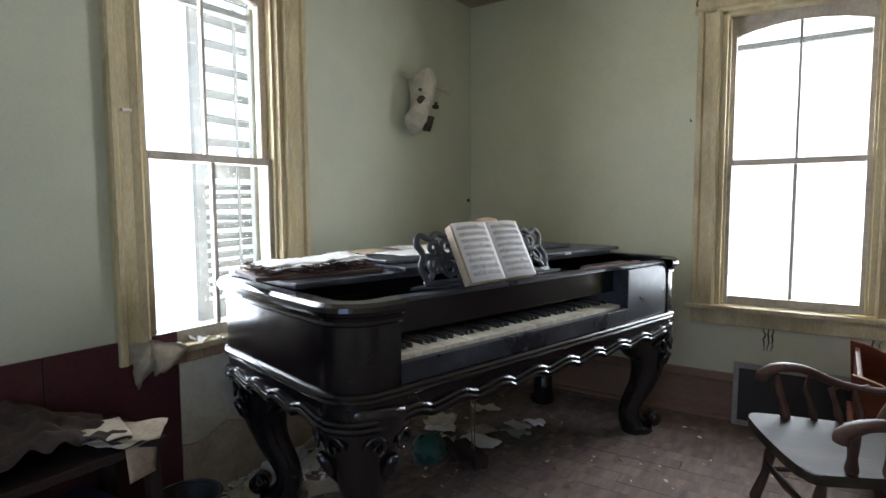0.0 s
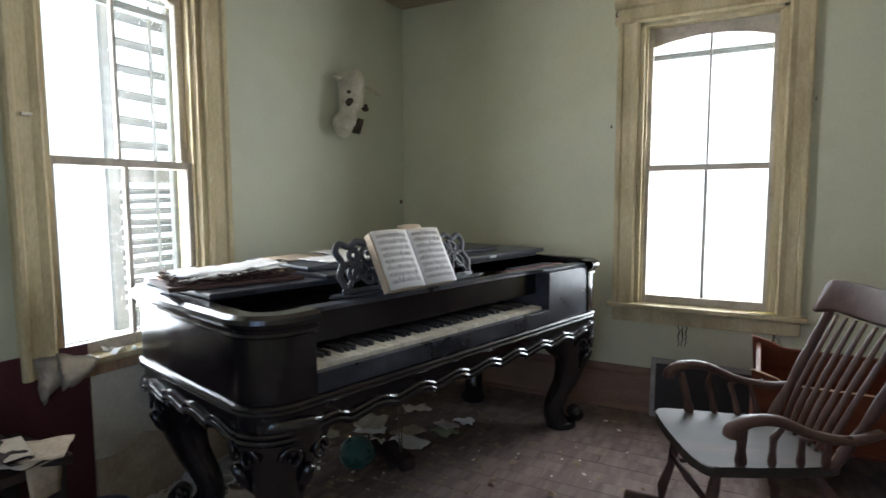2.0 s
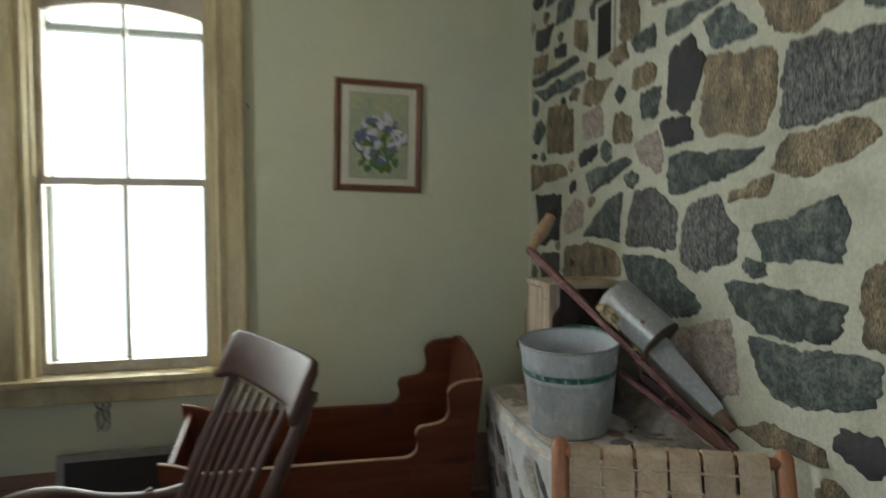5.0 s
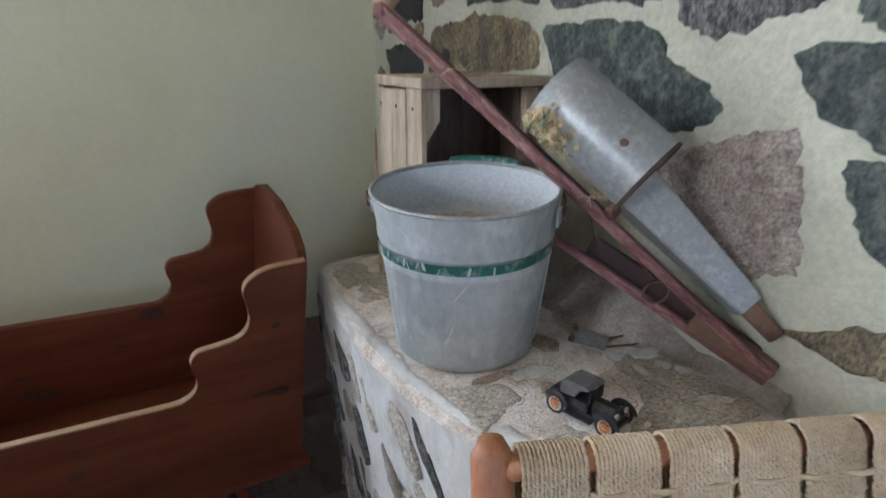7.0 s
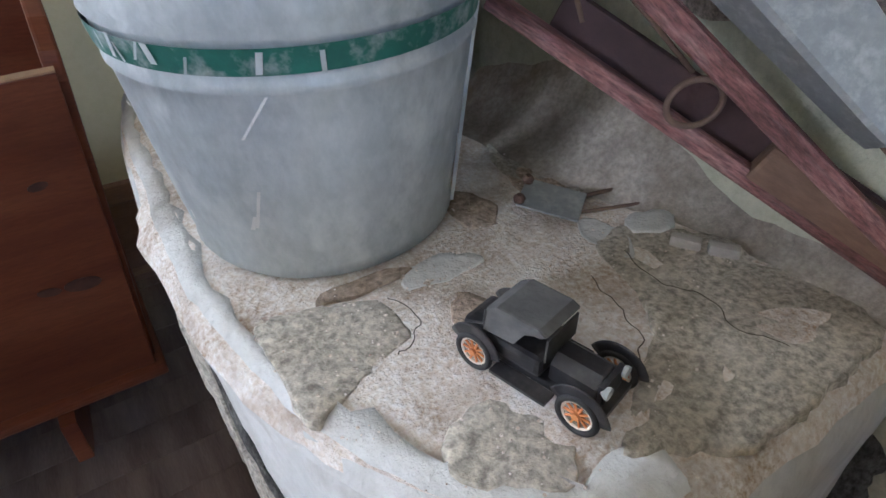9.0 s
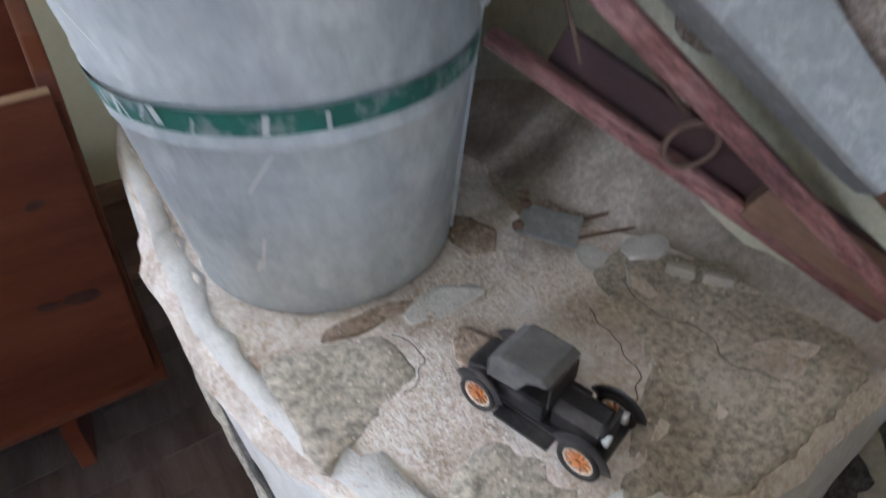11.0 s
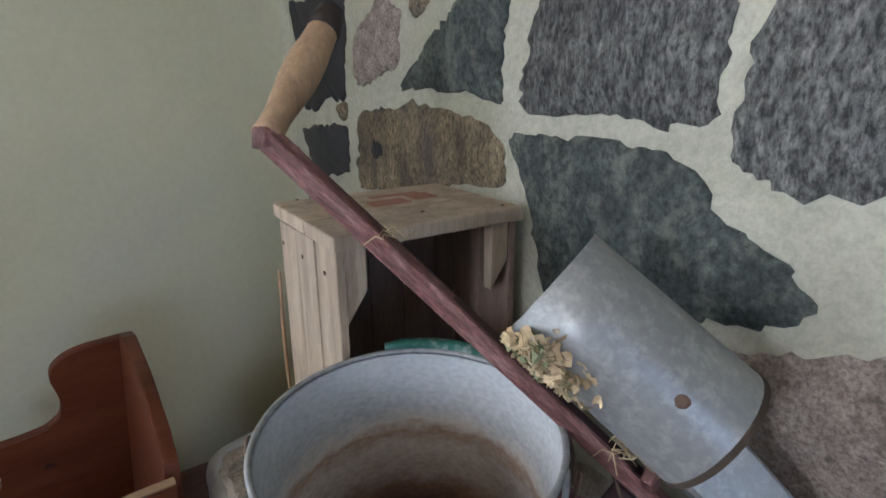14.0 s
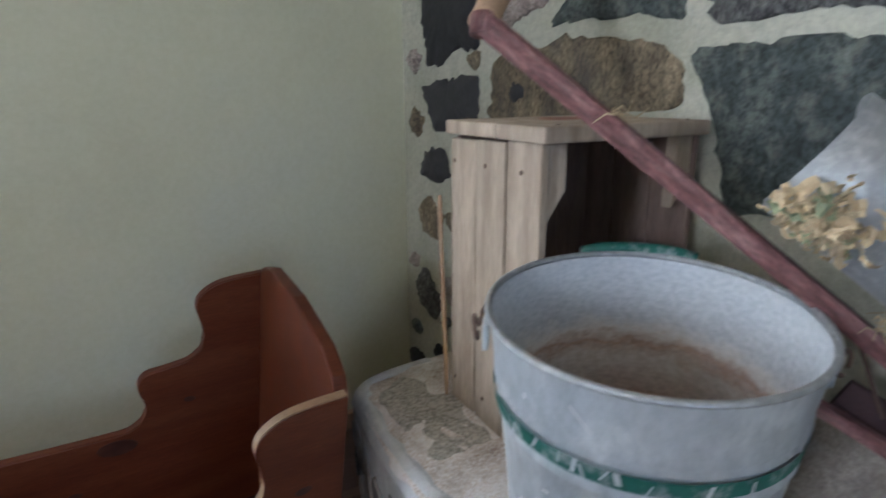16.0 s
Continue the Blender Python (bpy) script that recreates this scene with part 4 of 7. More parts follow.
def set_stone(kind, corners, seed, proud):
    """Builds a stone in the wall from its corners, the outline waved a little."""
    fine, cy, cz = [], sum(p[0] for p in corners) / len(corners), sum(p[1] for p in corners) / len(corners)
    corners = [(cy + (p[0] - cy) * 1.07, cz + (p[1] - cz) * 1.09) for p in corners]
    for p, q in zip(corners, corners[1:] + corners[:1]):
        steps = max(1, int(math.hypot(q[0] - p[0], q[1] - p[1]) / 0.015))
        fine += [(p[0] + (q[0] - p[0]) * k / steps, p[1] + (q[1] - p[1]) * k / steps) for k in range(steps)]
    fine = [(min(p[0] + 0.014 * noise.noise((p[0] * 9, p[1] * 9, 1.5)), NORTH - 0.012), p[1] + 0.014 * noise.noise((p[0] * 9, p[1] * 9, 8.5))) for p in fine]
    y, z = sum(p[0] for p in fine) / len(fine), sum(p[1] for p in fine) / len(fine)
    st = part("stone", stone_mesh("stone", [(-(p[0] - y), p[1] - z) for p in fine], kind, proud, seed), kind, wall_east, smooth=True)
    st.matrix_basis = Matrix(((0, 0, -1, EAST), (-1, 0, 0, y), (0, 1, 0, z), (0, 0, 0, 1)))


taken = [(2.88, 2.0), (2.84, 2.06), (2.92, 1.94)]
for i, (kind, corners) in enumerate(placed):
    set_stone(kind, corners, i, rnd.uniform(0.003, 0.007))
    cy, cz = sum(p[0] for p in corners) / len(corners), sum(p[1] for p in corners) / len(corners)
    for p, q in zip(corners, corners[1:] + corners[:1]):
        for k in range(6):
            ey, ez = p[0] + (q[0] - p[0]) * k / 6, p[1] + (q[1] - p[1]) * k / 6
            taken += [(ey, ez), ((ey + cy) / 2, (ez + cz) / 2)]
    taken.append((cy, cz))
# smaller rubble fills the gaps, and larger stones the rest of the wall
kinds = ["slate", "tanstone", "granite", "tanstone", "slate", "pinkstone", "blackstone"]
fill = []
for size, tries in ((0.15, 900), (0.11, 1500), (0.07, 2500), (0.045, 3000), (0.03, 3000)):
    for _ in range(tries):
        y, z = rnd.uniform(1.0, 3.57), rnd.uniform(0.03, 2.62)
        if size > 0.08 and y > 2.6 or 2.1 < y < 2.8 and 0.5 < z < 1.0 or size < 0.04 and y < 2.5:
            continue
        squat = rnd.uniform(0.55, 0.95)
        if (NORTH - y < size or z < size or TOP - z < size * 0.8
                or any(math.hypot(y - p[0], (z - p[1]) / squat) < size + 0.013 for p in taken)
                or any(math.hypot(y - c[0], z - c[1]) < 0.92 * (size + c[2]) + 0.013 for c in fill)):
            continue
        fill.append((y, z, size, squat, rnd.choice(kinds)))
for i, (y, z, size, squat, kind) in enumerate(fill):
    turn, count = rnd.uniform(0, 6.28), rnd.choice([4, 5, 5, 6])
    corners = [(y + size * rnd.uniform(0.85, 1.12) * math.cos(turn + k * 6.283 / count), z + size * squat * rnd.uniform(0.85, 1.12) * math.sin(turn + k * 6.283 / count)) for k in range(count)]
    set_stone(kind, corners, 60 + i, rnd.uniform(0.003, 0.007))
recess = thing("flue_hole", "black square hole in the stone wall, its depth a dark plate", "recess", pose(EAST - 0.012, 2.885, 2.005), kind="structure")
# near-black plate on the wall face stands in for the hole's shade
part("back", boxes(((0.004, -0.05, -0.095), (0.01, 0.05, 0.095))), "holedark", recess)
part("rim", boxes(((0.0, -0.065, -0.11), (0.013, -0.05, 0.11)), ((0.0, 0.05, -0.11), (0.013, 0.065, 0.11)), ((0.0, -0.05, 0.095), (0.013, 0.05, 0.11)), ((0.0, -0.05, -0.11), (0.013, 0.05, -0.095)), bevel=0.003), "mortar", recess)

# ---------------------------------------------------------------- stone ledge at the foot of the wall
LEDGE = 0.658
outline = smooth_line([(EAST, 3.10, 0), (1.60, 3.09, 0), (1.535, 2.98, 0), (1.512, 2.75, 0), (1.508, 2.52, 0), (1.548, 2.33, 0), (1.63, 2.21, 0), (1.74, 2.175, 0), (EAST, 2.165, 0)], 9)
outline += [Vector((EAST, 2.165 + 0.0935 * k, 0)) for k in range(1, 10)]
wrap = lambda r: list(zip(r, r[1:] + r[:1]))
base = bmesh.new()
rings = []
mid = Vector((1.78, 2.63, 0))
levels = [(0.0, -0.02), (0.0, 0.12), (0.0, 0.25), (0.0, 0.38), (0.0, 0.5), (0.0, 0.6), (0.004, 0.635), (0.02, LEDGE)] + [(0.02 + 0.14 * k, LEDGE) for k in (0.5, 1, 1.6, 2.4, 3.4, 4.6)]
for k, (inset, z) in enumerate(levels):
    ring = []
    for p in outline:
        q = p + (mid - p) * min(inset / 0.75, 0.93)
        w = noise.noise((p.x * 9, p.y * 9, z * 9)) * 0.014 + noise.noise((p.x * 30, p.y * 30, z * 30)) * 0.006
        if z < LEDGE:
            q = q + (mid - p).normalized() * w + Vector((0.05 * (1 - z / LEDGE), 0, 0)) * (1 if p.x < 1.9 else 0)
            zz = z
        else:
            zz = LEDGE + 0.004 * noise.noise((q.x * 11, q.y * 11, 3)) + 0.002 * noise.noise((q.x * 45, q.y * 45, 8)) - (0.010 if inset <= 0.021 else 0)
        q.x = min(q.x, EAST) if p.x < EAST - 0.001 or inset > 0.03 else EAST
        ring.append(base.verts.new((q.x, q.y, zz)))
    rings.append(ring)
for r0, r1 in zip(rings[6:], rings[7:]):
    for (a, b), (c, d) in zip(wrap(r0), wrap(r1)):
        base.faces.new((a, b, d, c))
base.faces.new(rings[-1])
face = bmesh.new()
low_rings = [[face.verts.new(v.co) for v in r] for r in rings[:7]]
for r0, r1 in zip(low_rings, low_rings[1:]):
    for i in range(len(outline) - 1):
        face.faces.new((r0[i], r0[i + 1], r1[i + 1], r1[i]))
bmesh.ops.delete(base, geom=[v for r in rings[:6] for v in r], context="VERTS")
ledge = single("stone_ledge", base, "ledge", "rough stone ledge with crumbling whitewashed mortar", "ledge", kind="structure", smooth=True)
part("ledge_face", face, "whitewash", ledge, "flaking whitewash over rubble stone", smooth=True)
# flat stones let into its top, by their corners
for j, corners in enumerate([[(1.546, 2.340), (1.585, 2.352), (1.644, 2.380), (1.637, 2.424), (1.588, 2.443), (1.546, 2.450)],
                             [(1.685, 2.225), (1.76, 2.185), (1.93, 2.185), (1.948, 2.26), (1.935, 2.34), (1.885, 2.395), (1.828, 2.385), (1.808, 2.311), (1.772, 2.274), (1.725, 2.255)],
                             [(1.598, 2.262), (1.655, 2.222), (1.672, 2.248), (1.676, 2.272), (1.645, 2.308), (1.60, 2.292)],
                             [(1.87, 2.44), (1.945, 2.41), (1.945, 2.62), (1.88, 2.61), (1.845, 2.53)],
                             [(1.56, 2.80), (1.66, 2.80), (1.70, 2.92), (1.64, 3.04), (1.57, 3.0)]]):
    cx, cy = sum(c[0] for c in corners) / len(corners), sum(c[1] for c in corners) / len(corners)
    st = part("stone", stone_mesh("stone", [(c[0] - cx, c[1] - cy) for c in corners], "x", 0.0018, 300 + j, 0.0004, 0.45), "ledgestone", ledge, smooth=True)
    st.matrix_basis = pose(cx, cy, LEDGE - 0.0005)
# patches of white limewash and trodden brown dirt between the stones, and cracks
for j, (x, y, w, h, mat) in enumerate([(1.70, 2.425, 0.05, 0.018, "whitewash"), (1.845, 2.39, 0.022, 0.034, "whitewash"), 
                                       (1.77, 2.50, 0.03, 0.05, "ledgedirt"), (1.86, 2.49, 0.03, 0.04, "ledgedirt"), (1.69, 2.37, 0.02, 0.03, "ledgedirt"), (1.73, 2.345, 0.02, 0.02, "ledgedirt"), (1.90, 2.38, 0.03, 0.02, "whitewash"), (1.64, 2.445, 0.04, 0.012, "ledgedirt")]):
    poly = [(w * math.cos(a) * rnd.uniform(0.55, 1.3), h * math.sin(a) * rnd.uniform(0.55, 1.3)) for a in [k * math.pi / 6 for k in range(12)]]
    st = part("patch", stone_mesh("patch", poly, "x", 0.0012, 500 + j, 0.0003, 0.5), mat, ledge, smooth=True)
    st.matrix_basis = pose(x, y, LEDGE + 0.0005 + 0.0002 * j)
for pts in ([(1.79, 2.35), (1.782, 2.31), (1.772, 2.285), (1.752, 2.27), (1.73, 2.262)], [(1.84, 2.36), (1.83, 2.32), (1.845, 2.285), (1.835, 2.25), (1.85, 2.22)], [(1.645, 2.42), (1.655, 2.39), (1.64, 2.372), (1.62, 2.36)]):
    line = smooth_line([(x, y, LEDGE + 0.0034) for x, y in pts], 8)
    for p in line:
        p.x, p.y = p.x + 0.006 * noise.noise(p * 70), p.y + 0.005 * noise.noise(p * 90)
    part("crack", tube(bmesh.new(), line, 0.0005, 5, (1, 0.4)), "hollow", ledge)
# a sloping fillet of dusty mortar where the ledge meets the wall
foot, rows = bmesh.new(), []
for i in range(56):
    y = 2.17 + 0.01 * i
    near = min(1.0, max(0.0, (y - 2.34) / 0.14))
    x0 = 1.928 - 0.062 * near + 0.008 * noise.noise((y * 14, 2, 0))
    top = 0.690 + 0.065 * near * (1 - max(0, (y - 2.58) / 0.2)) + 0.012 * noise.noise((y * 11, 7, 0))
    rows.append([])
    for k in range(11):
        f = k / 10
        x = x0 + (EAST + 0.004 - x0) * f
        z = LEDGE - 0.002 + (top - LEDGE) * (0.35 * f + 0.65 * f ** 2.4)
        rows[-1].append(foot.verts.new((x, y, z + 0.005 * noise.noise((x * 40, y * 40, 3)) * min(1, 4 * f))))
for r0, r1 in zip(rows, rows[1:]):
    for k in range(10):
        foot.faces.new((r0[k], r1[k], r1[k + 1], r0[k + 1]))
part("mortar_fillet", foot, "footdust", ledge, "dusty grey mortar sloping up to the wall", smooth=True)
# ragged whitewash along the front edge of the top
lip = bmesh.new()
prev = None
for i in range(6, 62):
    p = outline[i]
    inward = (mid - p).normalized()
    wide = 0.034 + 0.020 * noise.noise((p.x * 20, p.y * 20, 1)) + 0.010 * noise.noise((p.x * 70, p.y * 70, 4))
    row = [lip.verts.new(p + inward * d + Vector((0, 0, LEDGE + z))) for d, z in ((0.002, -0.03), (0.008, -0.014), (0.017, -0.004), (wide, 0.0012), (wide + 0.003, -0.004))]
    if prev:
        for k in range(4):
            lip.faces.new((prev[k], row[k], row[k + 1], prev[k + 1]))
    prev = row
part("whitewash_lip", lip, "whitewash", ledge, "thick white limewash along the edge", smooth=True)
j = 0
for i in range(3, 67, 3):
    p, q = outline[i], outline[i + 1]
    for z in (0.08, 0.24, 0.4, 0.54):
        if rnd.random() < 0.35:
            continue
        t = (q - p).normalized()
        nrm = Vector((t.y, -t.x, 0))
        if nrm.dot(mid - p) > 0:
            nrm = -nrm
        w, h = rnd.uniform(0.012, 0.026), rnd.uniform(0.045, 0.10)
        lean_c, lean_s = math.cos(0.6), math.sin(0.6)
        poly = [(w * math.cos(a) * rnd.uniform(0.7, 1.2), h * math.sin(a) * rnd.uniform(0.7, 1.15)) for a in [k * math.pi / 5 for k in range(10)]]
        poly = [(a * lean_c - b * lean_s, a * lean_s + b * lean_c) for a, b in poly]
        st = part("stone", stone_mesh("stone", poly, "x", 0.003, 400 + j, 0.001, 0.35), rnd.choice(["granite", "ledgestone", "footdust"]), ledge, smooth=True)
        j += 1
        side = Vector((0, 0, 1)).cross(nrm)
        st.matrix_basis = Matrix(((side.x, 0, nrm.x, p.x + 0.045 * (1 - z / LEDGE)), (side.y, 0, nrm.y, p.y), (0, 1, 0, z + rnd.uniform(-0.02, 0.02)), (0, 0, 0, 1)))

# ---------------------------------------------------------------- square piano
# its own frame: x along the keyboard, y from the front to the back, z up
PIANO = pose(-0.866, 1.187, 0, 0, 0, 76)
piano = thing("square_piano", "antique black lacquered square piano with carved legs, dusty and worn", "piano", PIANO)
PL, PD = 2.12, 0.97


def rounded(x0, y0, x1, y1, r, n=18):
    """Outline with rounded corners, from the front left corner round."""
    out = []
    for cx, cy, a0 in ((x0 + r, y0 + r, 180), (x1 - r, y0 + r, 270), (x1 - r, y1 - r, 0), (x0 + r, y1 - r, 90)):
        for k in range(n + 1):
            a = radians(a0 + 90 * k / n)
            out.append((cx + r * math.cos(a), cy + r * math.sin(a)))
    return out


def band(bm, outline, profile, closed=True):
    """Runs a profile of (outwards, height) along an outline that goes round anticlockwise."""
    k = len(outline)
    rings = []
    for i, p in enumerate(outline):
        a = outline[i - 1] if (i or closed) else p
        b = outline[(i + 1) % k] if (i < k - 1 or closed) else p
        t = Vector((b[0] - a[0], b[1] - a[1]))
        t.normalize()
        rings.append([bm.verts.new((p[0] + t.y * o, p[1] - t.x * o, z)) for o, z in profile])
    for i in range(k if closed else k - 1):
        r0, r1 = rings[i], rings[(i + 1) % k]
        for j in range(len(profile) - 1):
            bm.faces.new((r0[j], r1[j], r1[j + 1], r0[j + 1]))
    return bm


R = 0.13
case_line = rounded(0, 0, PL, PD, R)
# the case is open along the keyboard from x=0.22 to 1.97: walls run round the ends and the back
KX0, KX1 = 0.215, 1.955
n = 18
wall_line = [(KX1, 0.0)] + case_line[n + 1:2 * n + 2] + case_line[2 * n + 2:3 * n + 3] + case_line[3 * n + 3:] + case_line[:n + 1] + [(KX0, 0.0)]
case = bmesh.new()
band(case, wall_line, [(-0.045, 0.645), (0, 0.645), (0, 0.905), (-0.045, 0.905), (-0.045, 0.645)], closed=False)
part("case", case, "piano", piano)
rim = bmesh.new()
band(rim, wall_line, [(-0.05, 0.905), (0.004, 0.887), (0.012, 0.894), (0.008, 0.903), (0.012, 0.915), (0.024, 0.922), (0.034, 0.936), (0.031, 0.950), (0.014, 0.961), (-0.045, 0.961), (-0.05, 0.953), (-0.05, 0.905)], closed=False)
part("rim_moulding", rim, "piano", piano)
low = bmesh.new()
band(low, case_line, [(0.0, 0.646), (0.008, 0.648), (0.012, 0.654), (0.008, 0.661), (0.014, 0.666), (0.017, 0.674), (0.012, 0.681), (0.0, 0.684)])
part("lower_moulding", low, "piano", piano)


def scallop(s, length, waves):
    """The wavy lower edge: soft lobes that meet in points."""
    f = (s / length * waves) % 1.0
    return 0.017 * abs(math.sin(math.pi * f)) ** 0.8 - 0.005 * math.sin(2 * math.pi * f)


skirt, cords = bmesh.new(), bmesh.new()
dense, run = [], 0.0
for p, q in zip(case_line, case_line[1:] + case_line[:1]):
    steps = max(1, int(math.hypot(q[0] - p[0], q[1] - p[1]) / 0.02))
    for k in range(steps):
        dense.append((p[0] + (q[0] - p[0]) * k / steps, p[1] + (q[1] - p[1]) * k / steps))
lows = []
for x, y in dense:
    if y < 0.001 or y > PD - 0.001:
        lows.append(0.551 + scallop(x - R, PL - 2 * R, 9) * (1 if R < x < PL - R else 0))
    elif x < 0.001 or x > PL - 0.001:
        lows.append(0.551 + scallop(y - R, PD - 2 * R, 4))
    else:
        lows.append(0.551)
k = len(dense)
rows = []
for i, (x, y) in enumerate(dense):
    a, b = dense[i - 1], dense[(i + 1) % k]
    t = Vector((b[0] - a[0], b[1] - a[1])).normalized()
    z = lows[i]
    rows.append([skirt.verts.new((x + t.y * o, y - t.x * o, h)) for o, h in ((-0.002, 0.645), (-0.002, z + 0.046), (0.009, z + 0.044), (0.014, z + 0.038), (0.012, z + 0.032), (0.005, z + 0.029), (0.013, z + 0.025), (0.017, z + 0.018), (0.014, z + 0.012), (0.006, z + 0.010), (0.012, z + 0.006), (0.010, z), (-0.02, z), (-0.02, 0.645))])
for i in range(k):
    r0, r1 = rows[i], rows[(i + 1) % k]
    for j in range(13):
        skirt.faces.new((r0[j], r1[j], r1[j + 1], r0[j + 1]))
part("scalloped_skirt", skirt, "piano", piano)
part("bottom_board", boxes(((0.03, 0.03, 0.60), (PL - 0.03, PD - 0.03, 0.625))), "pianoin", piano)
part("key_bed", boxes(((KX0, 0.012, 0.640), (KX1, 0.40, 0.70))), "piano", piano)
part("keyslip", boxes(((KX0 + 0.002, -0.004, 0.685), (KX1 - 0.38, 0.03, 0.752)), bevel=0.004), "dustsheen", piano)
part("front_board", boxes(((KX0, 0.245, 0.775), (1.57, 0.275, 0.88)), bevel=0.004), "piano", piano)
part("key_cover_ledge", boxes(((KX0, 0.20, 0.80), (1.57, 0.25, 0.815)), bevel=0.004), "dustsheen", piano)
part("cheek_block", boxes(((1.575, 0.0, 0.685), (KX1 - 0.002, 0.27, 0.935)), bevel=0.006), "dustsheen", piano)
part("name_board_top", prism(bmesh.new(), [(KX0, 0.055), (KX0 + 0.02, 0.045), (1.45, 0.05), (1.55, 0.02), (KX1 - 0.02, 0.005), (KX1 - 0.02, 0.06), (1.60, 0.085), (KX0, 0.105)], "z", 0.936, 0.952, 0.004), "dustsheen", piano)
part("fallboard", boxes(((KX0, 0.075, 0.826), (1.57, 0.098, 0.936)), bevel=0.004), "piano", piano)
part("post", boxes(((KX1 - 0.001, -0.006, 0.685), (KX1 + 0.03, 0.06, 0.9)), bevel=0.004), "piano", piano)
# inside: plate, strings well and the dark floor of the case
part("sound_board", boxes(((0.05, 0.28, 0.80), (PL - 0.05, PD - 0.05, 0.815))), "pianoin", piano)
for i in range(14):
    x = 1.62 + 0.03 * i
    bm = bmesh.new()
    tube(bm, [(x, 0.32, 0.86), (x - 0.25, PD - 0.08, 0.86)], 0.0015, 5)
    part("string", bm, "wire", piano)
part("hitch_rail", boxes(((1.40, 0.12, 0.936), (1.90, 0.155, 0.948)), bevel=0.004), "redwood", piano)

# keys
nw = 49
kw = (1.568 - KX0 - 0.012) / nw
keys = part("keyboard", boxes(((KX0 + 0.004, 0.03, 0.70), (1.57, 0.20, 0.739))), "pianoin", piano)
white = mesh("white_key", boxes(((0.0006, 0.0, 0.0), (kw - 0.0006, 0.165, 0.026)), bevel=0.0015), "ivory")
black = mesh("black_key", boxes(((-0.0062, 0.0, 0.0), (0.0062, 0.105, 0.017)), bevel=0.002), "ebony")
for i in range(nw):
    ob = new("white_key", white)
    ob.parent = keys
    ob.matrix_basis = pose(KX0 + 0.006 + i * kw, 0.034, 0.7395 + rnd.choice([0, 0, 0, -0.002, 0.001]), rnd.uniform(-0.4, 0.4))
    if (i + 5) % 7 not in (2, 6) and i < nw - 1:
        ob = new("black_key", black)
        ob.parent = keys
        ob.matrix_basis = pose(KX0 + 0.006 + (i + 1) * kw, 0.092, 0.765, rnd.uniform(-0.5, 0.5))


def piano_leg(m):
    """A carved cabriole leg: swelling knee with scrolls, ankle, and a scroll foot."""
    leg = part("leg", tube(bmesh.new(), smooth_line([(0, 0, 0.60), (0.015, 0.015, 0.50), (0.03, 0.03, 0.40), (0.01, 0.01, 0.27), (-0.03, -0.03, 0.15), (-0.035, -0.035, 0.07), (-0.01, -0.01, 0.0)], 5),
                            [0.168, 0.172, 0.17, 0.164, 0.155, 0.145, 0.134, 0.123, 0.113, 0.103, 0.095, 0.088, 0.082, 0.076, 0.071, 0.067, 0.063, 0.06, 0.058, 0.056, 0.055, 0.054, 0.054, 0.055, 0.056, 0.058, 0.06, 0.062, 0.066, 0.07, 0.07][:31], 14), "piano", piano, smooth=True)
    leg.matrix_basis = m
    for sx, sy in ((1, 0), (0, 1)):
        bm = bmesh.new()
        for s in (-1, 1):
            pts = []
            for q in range(16):
                a = q / 15 * 2.2 * math.pi
                r = 0.045 * (1 - q / 19)
                u, v = s * (0.05 + r * math.cos(a) * 0.8), 0.50 + r * math.sin(a)
                o = math.sqrt(0.160 ** 2 - u * u) - 0.002
                pts.append((o, u, v) if sx else (u, o, v))
            tube(bm, pts, [0.010 * (1 - q / 30) for q in range(16)], 7)
        pts = [(0.0, 0.47), (0.0, 0.42), (0.0, 0.36)]
        tube(bm, [(0.165 - 0.032 * k, u, v) if sx else (u, 0.165 - 0.032 * k, v) for k, (u, v) in enumerate(pts)], [0.016, 0.024, 0.008], 9)
        part("carving", bm, "piano", leg, smooth=True)
    bm = bmesh.new()
    tube(bm, [(0.075, 0.03, 0.075), (0.03, 0.075, 0.075)], 0.04, 14)
    tube(bm, [(0.085, 0.02, 0.075), (0.02, 0.085, 0.075)], 0.022, 12)
    part("scroll_foot", bm, "piano", leg, smooth=True)
    bm = bmesh.new()
    lathe(bm, [(0.07, 0.0), (0.078, 0.008), (0.075, 0.03), (0.06, 0.04)], 18)
    part("foot_pad", bm, "piano", leg)
    return leg


piano_leg(pose(0.17, 0.15, 0, 0, 0, 180))
piano_leg(pose(0.17, PD - 0.16, 0, 0, 0, 90))
piano_leg(pose(PL - 0.15, 0.15, 0, 0, 0, 270))
piano_leg(pose(PL - 0.15, PD - 0.16, 0, 0, 0, 0))

# folded lid lying on the back half
lid = part("lid", boxes(((0.05, 0.37, 0.962), (2.02, 0.955, 0.984)), bevel=0.006), "dustsheen", piano)
part("folded_leaf", boxes(((0.50, 0.335, 0.985), (2.05, 0.955, 1.006)), bevel=0.007), "dustsheen", lid)
part("front_leaf", boxes(((0.50, 0.46, 1.0065), (1.76, 0.955, 1.027)), bevel=0.007), "dustsheen", lid)
part("hinge", boxes(((1.53, 0.328, 0.988), (1.58, 0.336, 0.999)), bevel=0.001), "galv", lid)
part("dust_wad", tube(bmesh.new(), smooth_line([(0.12, 0.16, 0.83), (0.2, 0.2, 0.86), (0.27, 0.19, 0.88), (0.33, 0.23, 0.9)], 4), [0.02, 0.026, 0.03, 0.027, 0.03, 0.024, 0.02, 0.022, 0.017, 0.012, 0.012, 0.008, 0.004], 9, (1.2, 0.6)), "fabric", piano, "grey wad of dust and rag in the open case", smooth=True)

